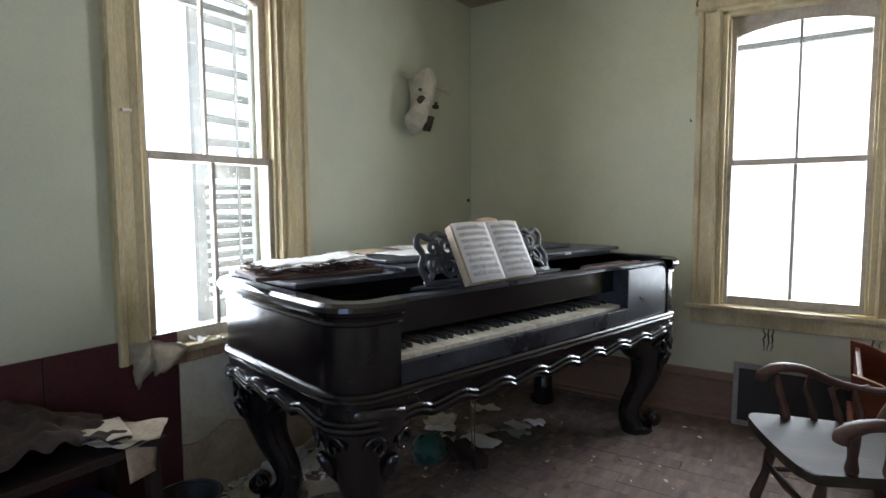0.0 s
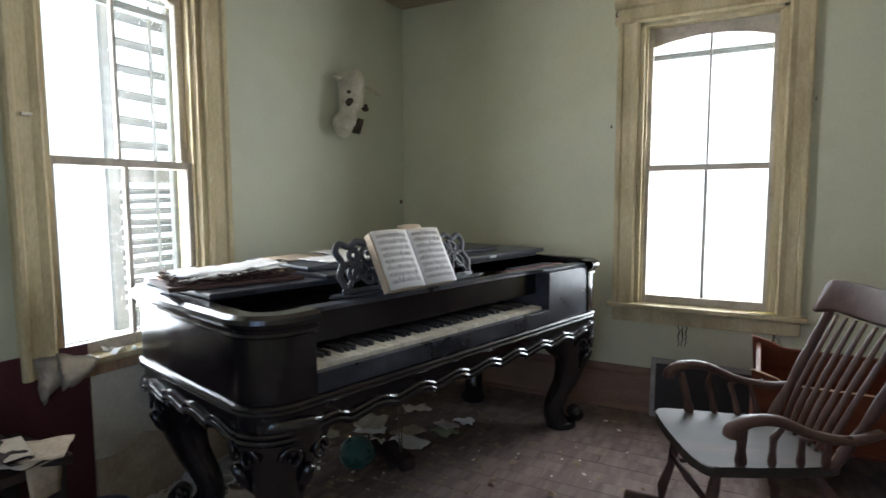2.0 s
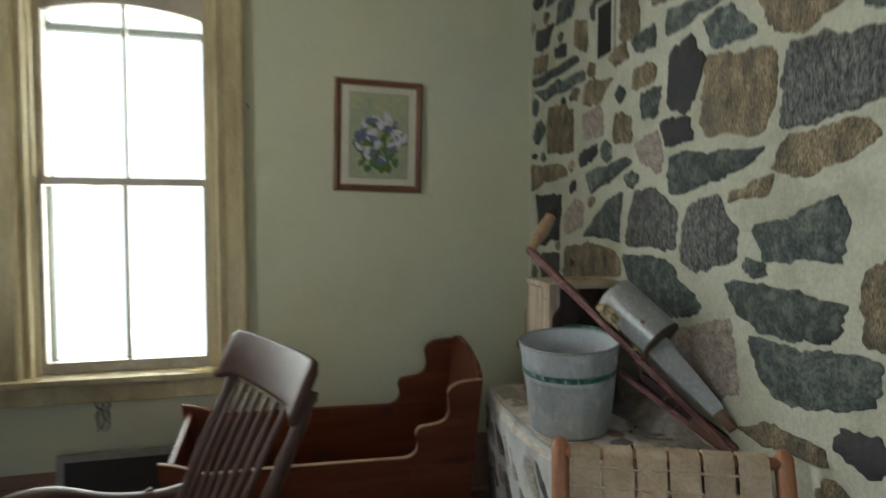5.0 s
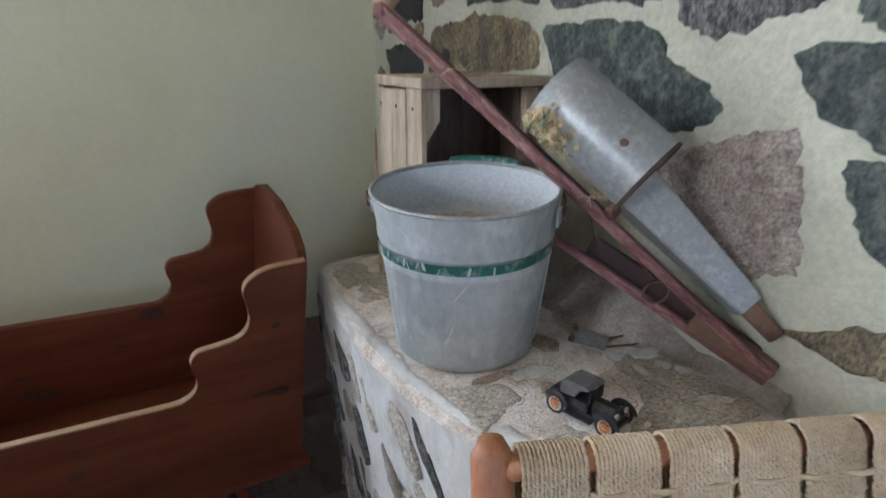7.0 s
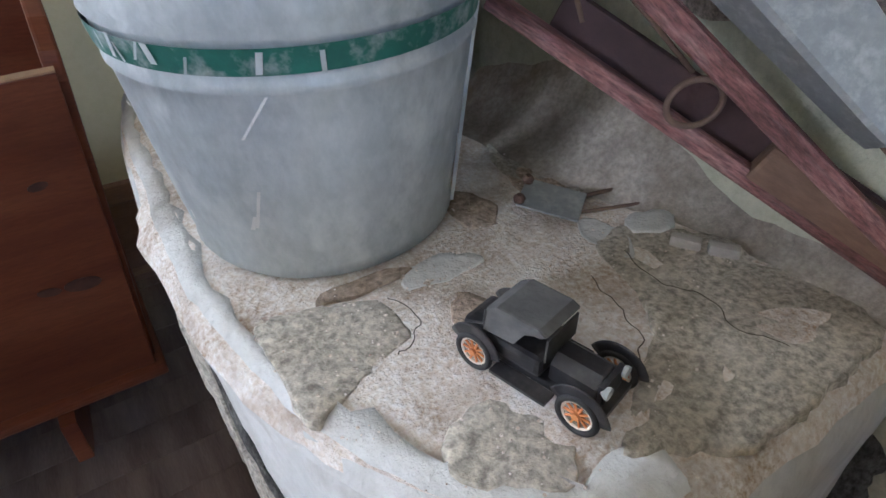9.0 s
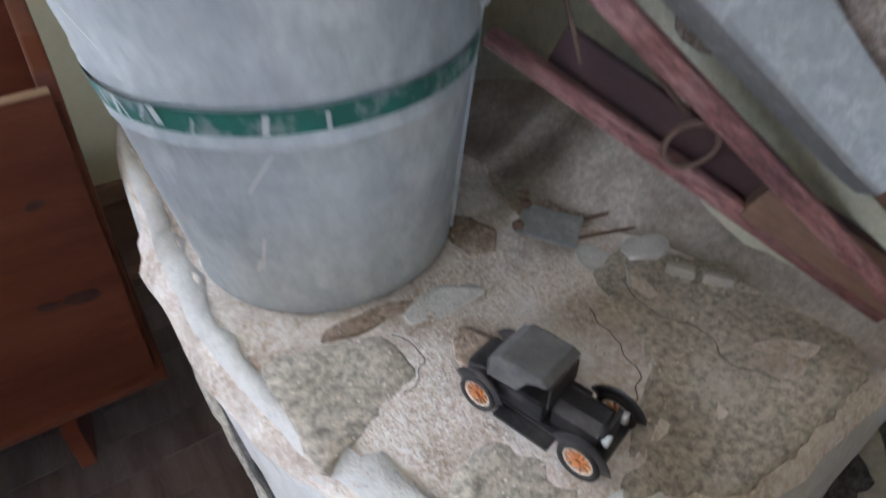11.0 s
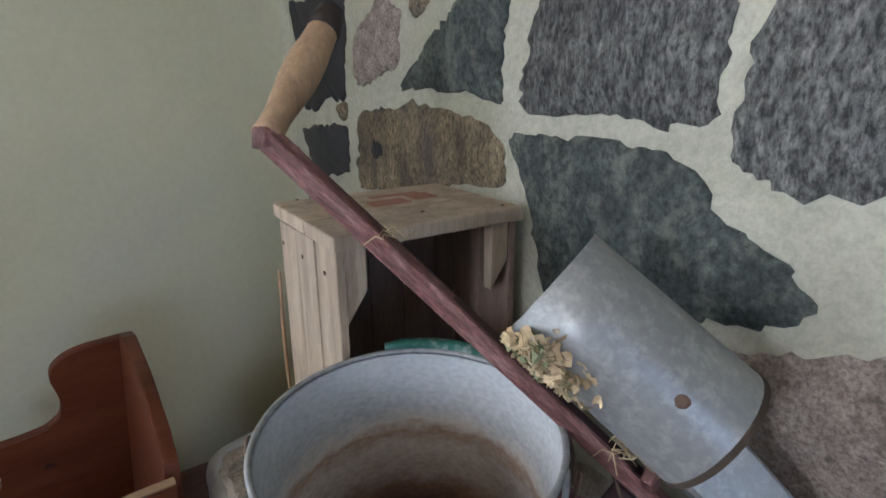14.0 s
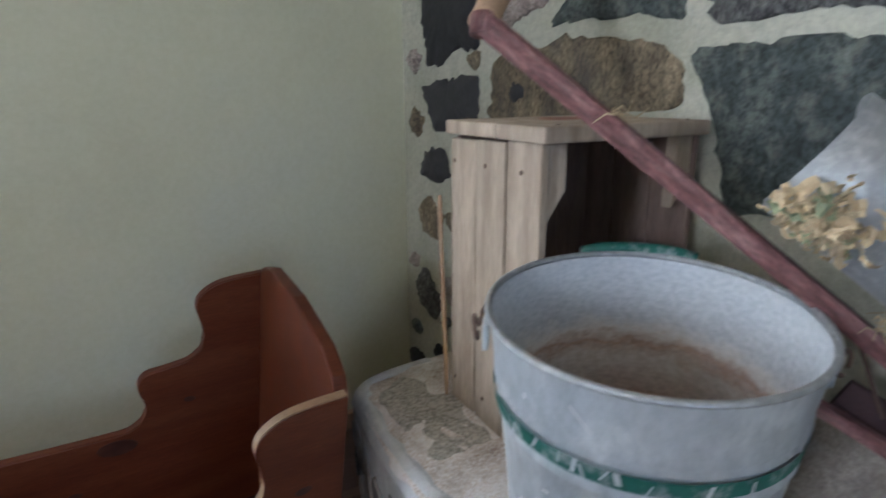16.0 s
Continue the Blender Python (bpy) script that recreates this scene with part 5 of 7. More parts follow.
# pierced music desk: two fretwork wings
def fret_wing(m):
    bm = bmesh.new()
    prism(bm, [(0, 0), (0.21, 0), (0.21, 0.018), (0, 0.018)], "y", -0.006, 0.006, 0.002)
    edge = smooth_line([(0.02, 0.018, 0), (0.0, 0.07, 0), (0.025, 0.12, 0), (0.005, 0.17, 0), (0.03, 0.2, 0), (0.07, 0.185, 0), (0.11, 0.205, 0), (0.16, 0.19, 0), (0.2, 0.205, 0)], 4)
    tube(bm, [(p.x, 0, p.y) for p in edge], 0.014, 6, (0.6, 1))
    tube(bm, [(0.2, 0, 0.01), (0.205, 0, 0.2)], 0.010, 6, (0.6, 1))
    for cx, cz, r, turn in ((0.07, 0.07, 0.04, 0), (0.14, 0.06, 0.038, 2), (0.08, 0.145, 0.038, 4), (0.15, 0.14, 0.04, 1), (0.11, 0.1, 0.03, 3)):
        pts = []
        for q in range(15):
            a = turn + q / 14 * 2.3 * math.pi
            rr = r * (1 - q / 20)
            pts.append((cx + rr * math.cos(a), 0, cz + rr * math.sin(a)))
        tube(bm, pts, 0.0115, 6, (0.6, 1))
    for a, b in (((0.03, 0.02), (0.1, 0.18)), ((0.18, 0.02), (0.1, 0.12)), ((0.02, 0.12), (0.18, 0.1))):
        tube(bm, smooth_line([(a[0], 0, a[1]), ((a[0] + b[0]) / 2 + 0.02, 0, (a[1] + b[1]) / 2), (b[0], 0, b[1])], 5), 0.0115, 6, (0.6, 1))
    return part("fretwork_wing", bm, "dustsheen", desk, smooth=True, at=m)


desk = part("music_desk", prism(bmesh.new(), [(0.36, 0.13), (0.42, 0.095), (1.14, 0.095), (1.22, 0.13), (1.16, 0.16), (0.40, 0.16)], "z", 0.9525, 0.962, 0.004), "dustsheen", piano)
fret_wing(pose(0.425, 0.13, 0.962, -20, 0, 0) @ Matrix.Diagonal((1.0, 1, 0.93, 1)))
fret_wing(pose(1.135, 0.13, 0.962, -20, 0, 0) @ Matrix.Diagonal((-1.0, 1, 0.93, 1)))
part("desk_rail", boxes(((0.64, 0.125, 0.962), (0.94, 0.14, 1.015)), bevel=0.003), "dustsheen", desk)


def in_piano(x, y, z, rx=0, ry=0, rz=0):
    return PIANO @ pose(x, y, z, rx, ry, rz)


# open music book on the desk
book = thing("music_book", "thick open music book with yellowed pages and printed staves", "book", in_piano(0.725, 0.052, 0.954, 62, 0, 0))
part("page_block", prism(bmesh.new(), [(-0.185, 0.0), (-0.18, -0.036), (-0.015, -0.03), (0, -0.02), (0.015, -0.028), (0.175, -0.022), (0.18, 0.0)], "y", 0.0, 0.232, 0.002), "oldpaper", book, at=pose(0, 0, 0.038))
for s in (-1, 1):
    bm = bmesh.new()
    sheet(bm, 0.178, 0.235, 10, 3, lambda u, v: 0.010 * math.sin(math.pi * (u if s > 0 else 1 - u)) + 0.004)
    pg = part("page", bm, "paper", book, at=pose(s * 0.09, 0.117, 0.038), smooth=True)
    for k in range(8):
        for j in range(5):
            bm = bmesh.new()
            z = 0.018 + k * 0.026 - 0.1175 + j * 0.0028 + 0.006
            sheet(bm, 0.148, 0.0011, 10, 1, lambda u, v: 0.010 * math.sin(math.pi * ((0.08 + 0.84 * u) if s > 0 else 1 - (0.08 + 0.84 * u))) + 0.0056, thick=0.0003)
            part("staff_line", bm, "ink", pg, at=pose(0, z, 0))
        bm = bmesh.new()
        for q in range(22):
            u = rnd.uniform(-0.07, 0.07)
            zz = 0.018 + k * 0.026 - 0.1175 + rnd.uniform(0.002, 0.02)
            uu = u / 0.178 + 0.5
            h = 0.010 * math.sin(math.pi * (uu if s > 0 else 1 - uu)) + 0.0057
            box(bm, (u, zz, h), (u + 0.0022, zz + rnd.choice([0.002, 0.009]), h + 0.0004))
        tagged(part("notes", bm, "ink", pg), kind="stuff")
loose = bmesh.new()
sheet(loose, 0.2, 0.26, 6, 6, lambda u, v: 0.012 * math.sin(4 * u) * v)
single("loose_sheet", loose, "oldpaper", "yellowed loose sheet standing behind the music book", "paper", in_piano(0.88, 0.19, 1.075, 62, 0, 14), smooth=True)

# tattered books and papers on the lid
stack = thing("tattered_book", "tattered leather-bound book with crumbling page edges lying open", "book", in_piano(0.235, 0.62, 0.9845, 0, 0, -8))
part("cover", boxes(((-0.25, -0.16, 0.0), (0.25, 0.15, 0.016)), bevel=0.005), "leather", stack)
crumble = bmesh.new()
for i in range(170):
    a = rnd.uniform(0, 6.28)
    q = max(abs(math.cos(a)) / 0.215, abs(math.sin(a)) / 0.135)
    box(crumble, (-rnd.uniform(0.006, 0.02), -0.006, 0), (rnd.uniform(0.006, 0.02), 0.006, 0.002), 0, pose(math.cos(a) / q + rnd.uniform(-0.008, 0.008), math.sin(a) / q + rnd.uniform(-0.008, 0.008), rnd.uniform(0.016, 0.046), rnd.uniform(-25, 25), rnd.uniform(-25, 25), rnd.uniform(0, 360)))
part("crumbling_edge", crumble, "leather", stack, "dark brown crumbling page edges")
for i in range(9):
    bm = bmesh.new()
    k = i
    sheet(bm, 0.42 - rnd.uniform(0, 0.06), 0.26 - rnd.uniform(0, 0.04), 14, 9, lambda u, v: 0.010 * noise.noise((u * 5, v * 5, k // 3)) + 0.03 * max(0, u - 0.55) - 0.010 * max(0, 0.4 - u), thick=0.0025)
    for vert in bm.verts:
        vert.co += 0.009 * noise.noise_vector((vert.co.x * 45, vert.co.y * 45, k))
    part("page", bm, "leather" if i in (1, 3, 5) else "oldpaper" if i < 6 else "paper", stack, at=pose(rnd.uniform(-0.02, 0.03), rnd.uniform(-0.02, 0.02), 0.013 + 0.0042 * i, 0, 0, rnd.uniform(-7, 7)), smooth=True)
for x, y, z, w, h, rz, mt, lab in ((0.78, 0.62, 1.028, 0.34, 0.25, 4, "paper", "white loose music sheets lying on the piano lid"), (1.02, 0.84, 1.028, 0.36, 0.25, -10, "paper", "pale loose papers lying on the piano lid"),
                                  (0.66, 0.80, 1.028, 0.26, 0.2, 15, "oldpaper", "yellowed loose paper lying on the piano lid")):
    bm = bmesh.new()
    sheet(bm, w, h, 8, 6, lambda u, v: 0.004 + 0.006 * noise.noise((u * 4, v * 4, w)))
    single("loose_sheet", bm, mt, lab, "paper", in_piano(x, y, z, 0, 0, rz), smooth=True)

# ---------------------------------------------------------------- rocking chair by the north window
# its own frame: x across, y forwards, z up
rocking = thing("rocking_chair", "worn brown wooden rocking chair with spindle back and scrolled arms", "chair", pose(0.372, 2.352, 0, 0, 0, 115))
bm = bmesh.new()
seat_line = smooth_line([(-0.20, -0.22, 0), (0.20, -0.22, 0), (0.235, -0.05, 0), (0.258, 0.16, 0), (0.24, 0.25, 0), (0.0, 0.27, 0), (-0.24, 0.25, 0), (-0.258, 0.16, 0), (-0.235, -0.05, 0), (-0.20, -0.22, 0)], 4)[:-1]
prism(bm, [(p.x, p.y) for p in seat_line], "z", 0.385, 0.42, 0.010)
part("seat", bm, "rockerseat", rocking, "dusty pale wooden seat", at=pose(0, 0, 0, 2))
for s in (-1, 1):
    bm = bmesh.new()
    tube(bm, smooth_line([(s * 0.205, -0.20, 0.40), (s * 0.225, -0.31, 0.60), (s * 0.235, -0.422, 0.83), (s * 0.235, -0.457, 0.90)], 5), [0.013, 0.018, 0.021, 0.017, 0.014, 0.019, 0.021, 0.018, 0.019, 0.016, 0.019, 0.016, 0.013, 0.017, 0.014, 0.013], 9)
    part("back_post", bm, "rocker", rocking, smooth=True)
    # scrolled arm
    arm = smooth_line([(s * 0.245, -0.325, 0.545), (s * 0.27, -0.22, 0.53), (s * 0.285, -0.1, 0.55), (s * 0.295, 0.02, 0.598), (s * 0.30, 0.11, 0.60), (s * 0.30, 0.165, 0.572), (s * 0.30, 0.17, 0.55)], 5)
    part("arm", tube(bmesh.new(), arm, [0.017 + 0.012 * (i / len(arm)) for i in range(len(arm))], 10, (1.25, 0.75)), "rocker", rocking, smooth=True)
    for y0, y1 in ((0.12, 0.17), (0.02, 0.05), (-0.07, -0.06), (-0.15, -0.16)):
        r = 1.4 if y0 > 0.1 else 1.0
        part("arm_spindle", tube(bmesh.new(), [(s * 0.285, y1 - 0.05, 0.575 if y0 > 0 else 0.545), (s * 0.265, y0, 0.53), (s * 0.245, y0 - 0.01, 0.48), (s * 0.235, y0 - 0.015, 0.44), (s * 0.225, y0 - 0.02, 0.41)],
                                 [0.008 * r, 0.013 * r, 0.010 * r, 0.015 * r, 0.009 * r], 8), "rocker", rocking, smooth=True)
    for y0, yf in ((0.15, 0.21), (-0.16, -0.24)):
        part("leg", tube(bmesh.new(), [(s * 0.17, y0, 0.39), (s * 0.185, (y0 + yf) / 2 - 0.01, 0.30), (s * 0.195, (y0 + yf) / 2, 0.22), (s * 0.205, yf, 0.12), (s * 0.21, yf, 0.065)], [0.013, 0.021, 0.015, 0.021, 0.013], 9), "rocker", rocking, smooth=True)
    curve = [(s * 0.21, y, 0.028 + 0.30 * (y + 0.02) ** 2) for y in [-0.48 + 0.06 * k for k in range(15)]]
    part("rocker_runner", tube(bmesh.new(), curve, 0.022, 8, (0.55, 1.1)), "rocker", rocking, smooth=True)
    part("side_stretcher", tube(bmesh.new(), [(s * 0.195, 0.185, 0.23), (s * 0.2, 0.0, 0.235), (s * 0.195, -0.2, 0.23)], [0.008, 0.013, 0.008], 8), "rocker", rocking, smooth=True)
part("front_stretcher", tube(bmesh.new(), [(-0.19, 0.185, 0.26), (-0.05, 0.185, 0.26), (0, 0.185, 0.26), (0.05, 0.185, 0.26), (0.19, 0.185, 0.26)], [0.008, 0.013, 0.017, 0.013, 0.008], 8), "rocker", rocking, smooth=True)
for i in range(7):
    x = -0.15 + 0.05 * i
    part("back_spindle", tube(bmesh.new(), smooth_line([(x * 0.9, -0.215, 0.41), (x, -0.293, 0.60), (x * 1.08, -0.418, 0.85)], 4), [0.006, 0.008, 0.010, 0.010, 0.008, 0.009, 0.009, 0.008, 0.006], 7, (1.5, 0.8)), "rocker", rocking, smooth=True)
bm, cols = bmesh.new(), []
for k in range(25):
    u = -1 + k / 12
    x, bow = 0.266 * u, 0.03 * u * u
    low = 0.014 - 0.03 * max(0, abs(u) - 0.72) / 0.28
    top = 0.146 - 0.012 * u ** 4 - (0.012 if k in (0, 24) else 0)
    cols.append([bm.verts.new((x, y + bow, z)) for y, z in ((-0.009, low + 0.004), (-0.012, low + 0.012), (-0.012, top - 0.01), (-0.008, top), (0.008, top), (0.012, top - 0.01), (0.012, low + 0.012), (0.009, low + 0.004))])
for c0, c1 in zip(cols, cols[1:]):
    for k in range(8):
        bm.faces.new((c0[k], c0[(k + 1) % 8], c1[(k + 1) % 8], c1[k]))
bm.faces.new(cols[0])
bm.faces.new(cols[-1])
part("crest_rail", bm, "rocker", rocking, "worn brown crest board, rubbed pale", at=pose(0, -0.42, 0.838, 26, 0, 0), smooth=True)

# ---------------------------------------------------------------- dark framed board leaning under the window
board = thing("framed_board", "black framed board leaning against the wall under the window", "board", pose(0.167, NORTH - 0.072, 0.0, -5, 0, 0))
part("panel", boxes(((-0.26, -0.006, 0.03), (0.26, 0.004, 0.32))), "slateboard", board)
for lo, hi in (((-0.287, -0.012, 0.0), (-0.26, 0.012, 0.35)), ((0.26, -0.012, 0.0), (0.287, 0.012, 0.35)), ((-0.26, -0.012, 0.32), (0.26, 0.012, 0.35)), ((-0.26, -0.012, 0.0), (0.26, 0.012, 0.03))):
    part("frame_rail", boxes((lo, hi), bevel=0.003), "greyframe", board)

# ---------------------------------------------------------------- framed flower picture
pic = thing("framed_picture", "small flower painting in a brown wooden frame with cream mat", "picture", pose(1.207, NORTH - 0.004, 1.695, 0, 1.2, 0))
pw, ph, fw = 0.203, 0.255, 0.032
for nm, a in (("top", 0), ("side", 90), ("bottom", 180), ("side", 270)):
    half, out = (pw, ph) if a in (0, 180) else (ph, pw)
    bm = bmesh.new()
    vs = []
    for o, d in ((0, 0), (0.006, -0.016), (0.014, -0.02), (0.022, -0.012), (fw, -0.008), (fw, 0)):
        vs.append([bm.verts.new((sx * (half - o), d, out - o)) for sx in (-1, 1)])
    for p, q in zip(vs, vs[1:]):
        bm.faces.new((p[0], p[1], q[1], q[0]))
    part("frame_rail", bm, "frame", pic, at=pose(0, 0, 0, 0, a, 0))
part("mat_board", boxes(((-pw + fw, -0.006, -ph + fw), (pw - fw, -0.003, ph - fw))), "matboard", pic)
art = part("painting", boxes(((-0.130, -0.009, -0.188), (0.130, -0.0062, 0.188))), "picture", pic)
part("inner_line", boxes(((-0.136, -0.0085, 0.188), (0.136, -0.006, 0.194)), ((-0.136, -0.0085, -0.194), (0.136, -0.006, -0.188)), ((-0.136, -0.0085, -0.188), (-0.130, -0.006, 0.188)), ((0.130, -0.0085, -0.188), (0.136, -0.006, 0.188))), "greyframe", pic)
for i in range(110):
    bm = bmesh.new()
    a, r = rnd.uniform(0, 6.28), 0.118 * math.sqrt(rnd.random())
    kind = rnd.choice(["violet", "petal", "leafpaint", "petal", "leafpaint", "leafpaint"])
    cx, cz = r * math.cos(a), r * math.sin(a) * 1.0 - 0.025
    if kind == "leafpaint":
        cz -= 0.02
    w, h = rnd.uniform(0.010, 0.026), rnd.uniform(0.008, 0.02)
    prism(bm, [(w * math.cos(t) * (1 + 0.3 * math.sin(3 * t)), h * math.sin(t)) for t in [k * 0.5236 for k in range(12)]], "y", -0.0006, 0.0006)
    part("brush_stroke", bm, kind, art, at=pose(cx, -0.0098 - 0.00005 * i, cz, 0, rnd.uniform(0, 180), 0))

# ---------------------------------------------------------------- cow skull on the west wall
skull = thing("cow_skull", "weathered cow skull with one horn stub hung on the wall", "skull", pose(WEST, 2.86, 1.87, 0, 0, 0) @ Matrix.Diagonal((1, 1.28, 0.88, 1)))
bm = bmesh.new()
# a broad flat forehead, narrow at the eyes, ending in a blunt pale muzzle
line = smooth_line([(0.05, 0.035, 0.165), (0.075, 0.028, 0.13), (0.09, 0.018, 0.06), (0.10, 0.0, -0.01), (0.10, -0.03, -0.08), (0.09, -0.05, -0.14), (0.07, -0.06, -0.19)], 4)
rad = [0.06, 0.088, 0.098, 0.10, 0.10, 0.098, 0.096, 0.094, 0.093, 0.092, 0.09, 0.086, 0.08, 0.074, 0.07, 0.068, 0.069, 0.072, 0.075, 0.076, 0.074, 0.07, 0.064, 0.054, 0.036]
tube(bm, line, rad[:len(line)], 22, (0.6, 1.1))
for v in bm.verts:
    v.co += 0.016 * noise.noise_vector(v.co * 13) + 0.008 * noise.noise_vector(v.co * 38)
    v.co.x = max(v.co.x, 0.004)
part("cranium", bm, "bone", skull, smooth=True)
# dark lumps on the bone stand in for shade inside sockets and nose
for y, z, r, dx in ((-0.045, -0.005, 0.036, 0.148), (0.085, -0.02, 0.022, 0.125), (-0.055, 0.065, 0.014, 0.140), (0.015, 0.150, 0.013, 0.128), (0.075, 0.0, 0.012, 0.138)):
    bm = bmesh.new()
    bmesh.ops.create_icosphere(bm, subdivisions=2, radius=r)
    for v in bm.verts:
        v.co *= 1 + 0.3 * noise.noise(v.co * 40)
    part("eye_socket" if r > 0.02 else "pit", bm, "hollow", skull, at=pose(dx, y, z, 0, 0, -25) @ Matrix.Diagonal((0.45, 1, 0.85, 1)), smooth=True)
for y in (-0.06, 0.075):
    bm = bmesh.new()
    bmesh.ops.create_icosphere(bm, subdivisions=2, radius=0.03)
    part("poll_knob", bm, "bone", skull, at=pose(0.06, y, 0.165) @ Matrix.Diagonal((0.9, 1, 0.7, 1)), smooth=True)
bm = bmesh.new()
tube(bm, smooth_line([(0.075, 0.09, 0.145), (0.085, 0.15, 0.145), (0.10, 0.20, 0.125), (0.11, 0.235, 0.10)], 4), [0.014, 0.013, 0.012, 0.012, 0.012, 0.013, 0.013, 0.013, 0.012, 0.011, 0.009, 0.007, 0.003], 10)
part("horn", bm, "bone", skull, smooth=True)
bm = bmesh.new()
for s in (-1, 1):
    tube(bm, [(0.145, 0.028 + 0.010 * s, -0.10), (0.115, 0.018 + 0.016 * s, -0.20)], [0.012, 0.012], 8)
part("nasal_opening", bm, "hollow", skull, smooth=True)
bm = bmesh.new()
bmesh.ops.create_icosphere(bm, subdivisions=3, radius=0.075)
for v in bm.verts:
    v.co = Vector((v.co.x * 0.55, v.co.y * 0.62, v.co.z * 0.95)) + 0.008 * noise.noise_vector(v.co * 22)
part("muzzle", bm, "bone", skull, at=pose(0.085, -0.055, -0.165, 12, 0, 0), smooth=True)

# ---------------------------------------------------------------- pine cradle
cradle = thing("wooden_cradle", "varnished red pine cradle with scalloped sides and knots", "cradle", pose(0, 2.985, 0.2, 9, 0, 0))
top_line = smooth_line([(1.486, 0, 0.538), (1.41, 0, 0.533), (1.372, 0, 0.515), (1.359, 0, 0.49), (1.366, 0, 0.45), (1.366, 0, 0.415), (1.345, 0, 0.386), (1.30, 0, 0.376), (1.262, 0, 0.371), (1.247, 0, 0.347), (1.255, 0, 0.31), (1.250, 0, 0.278), (1.225, 0, 0.259), (1.17, 0, 0.256), (0.80, 0, 0.266), (0.56, 0, 0.268), (0.50, 0, 0.29), (0.44, 0, 0.31), (0.40, 0, 0.32)], 4)
for y0, up in ((0.0, 0.0), (0.40, 0.008)):
    bm = bmesh.new()
    prism(bm, [(0.42, 0.0), (1.462, 0.0)] + [(p.x, p.z) for p in top_line], "y", y0, y0 + 0.02, 0.0015)
    side = part("side_board", bm, "pine", cradle, at=pose(0, 0, up))
    rib = bmesh.new()
    strip = [(p.x, y0 + 0.01, p.z + 0.0005) for p in top_line]
    vs = [[rib.verts.new((x, y + o, z + h)) for o, h in ((-0.0075, 0.0), (-0.0065, 0.002), (0.0065, 0.002), (0.0075, 0.0))] for x, y, z in strip]
    for a, b in zip(vs, vs[1:]):
        for k in range(3):
            rib.faces.new((a[k], b[k], b[k + 1], a[k + 1]))
    # front edge takes the paler pine, painting in the light along it
    part("bare_edge", rib, "pineedge" if y0 == 0 else "pine", side, "bare top edge, pale as if lit" if y0 == 0 else "")
    knots = [(1.417, 0.225, 0.016), (1.375, 0.228, 0.010), (1.42, 0.40, 0.008), (1.02, 0.15, 0.012), (0.86, 0.07, 0.018), (0.7, 0.16, 0.012)] if y0 == 0 else [(0.93, 0.06, 0.03), (0.90, 0.12, 0.013), (0.80, 0.17, 0.01), (1.20, 0.232, 0.022), (1.12, 0.15, 0.008), (1.33, 0.3, 0.007)]
    for x, z, r in knots:
        bm = bmesh.new()
        prism(bm, [(r * 1.5 * math.cos(t), r * 0.75 * math.sin(t)) for t in [k * math.pi / 8 for k in range(16)]], "y", -0.0008, 0.0008)
        part("knot", bm, "knot", side, at=pose(x, y0 - 0.0005, z, 0, rnd.uniform(-15, 15), 0))
bm = bmesh.new()
prism(bm, [(0.02, 0.0), (0.40, 0.0), (0.40, 0.54), (0.385, 0.568), (0.34, 0.585), (0.21, 0.592), (0.08, 0.575), (0.035, 0.552), (0.02, 0.52)], "x", 0, 0.022, 0.004)
part("headboard", bm, "pine", cradle, at=pose(1.445, 0, 0.0, 0, 3.2, 0))
part("footboard", boxes(((0.42, 0.02, 0.0), (0.44, 0.40, 0.30)), bevel=0.004), "pine", cradle)
part("bottom_board", boxes(((0.40, -0.018, -0.02), (1.478, 0.438, 0.0)), bevel=0.006), "pine", cradle)
for x in (0.62, 1.30):
    bm = bmesh.new()
    arc = [(y, -0.168 + 0.9 * (y - 0.21) ** 2) for y in [-0.06 + 0.045 * k for k in range(13)]]
    prism(bm, arc + [(0.46, -0.021), (-0.04, -0.021)], "x", x, x + 0.025, 0.003)
    part("rocker_runner", bm, "pine", cradle)

# ---------------------------------------------------------------- galvanized pail on the ledge
lean = Matrix.Rotation(radians(4.5), 4, Vector((0.75, -0.66, 0)))
pail = thing("galvanized_pail", "galvanized steel pail with a worn green painted band", "bucket", Matrix.Translation((1.667, 2.578, LEDGE + 0.010)) @ lean)
RB, RT, HB = 0.119, 0.1485, 0.272


def pail_r(z):
    return RB + (RT - RB) * z / HB


bm = bmesh.new()
outside = [(RB - 0.004, 0.0), (RB + 0.001, 0.002), (RB, 0.012)]
outside += [(pail_r(z), z) for z in (0.05, 0.1, 0.14, 0.163)] + [(pail_r(0.167) + 0.0026, 0.167), (pail_r(0.171), 0.171), (pail_r(0.196), 0.196), (pail_r(0.200) + 0.0026, 0.200), (pail_r(0.204), 0.204), (pail_r(0.209) + 0.0018, 0.209), (pail_r(0.214), 0.214), (pail_r(0.24), 0.24), (pail_r(0.266), 0.266)]
lathe(bm, outside, 64, close=False)
for v in bm.verts:
    v.co += Vector((v.co.x, v.co.y, 0)).normalized() * (0.0022 * noise.noise(v.co * 9) + 0.0008 * noise.noise(v.co * 30))
part("body", bm, "galv", pail, smooth=True)
bm = bmesh.new()
lathe(bm, [(pail_r(HB) + 0.0034 * math.cos(t), HB - 0.0035 + 0.0034 * math.sin(t)) for t in [k * math.pi / 5 for k in range(11)]], 64, close=False)
part("rolled_rim", bm, "tin", pail, smooth=True)
bm = bmesh.new()
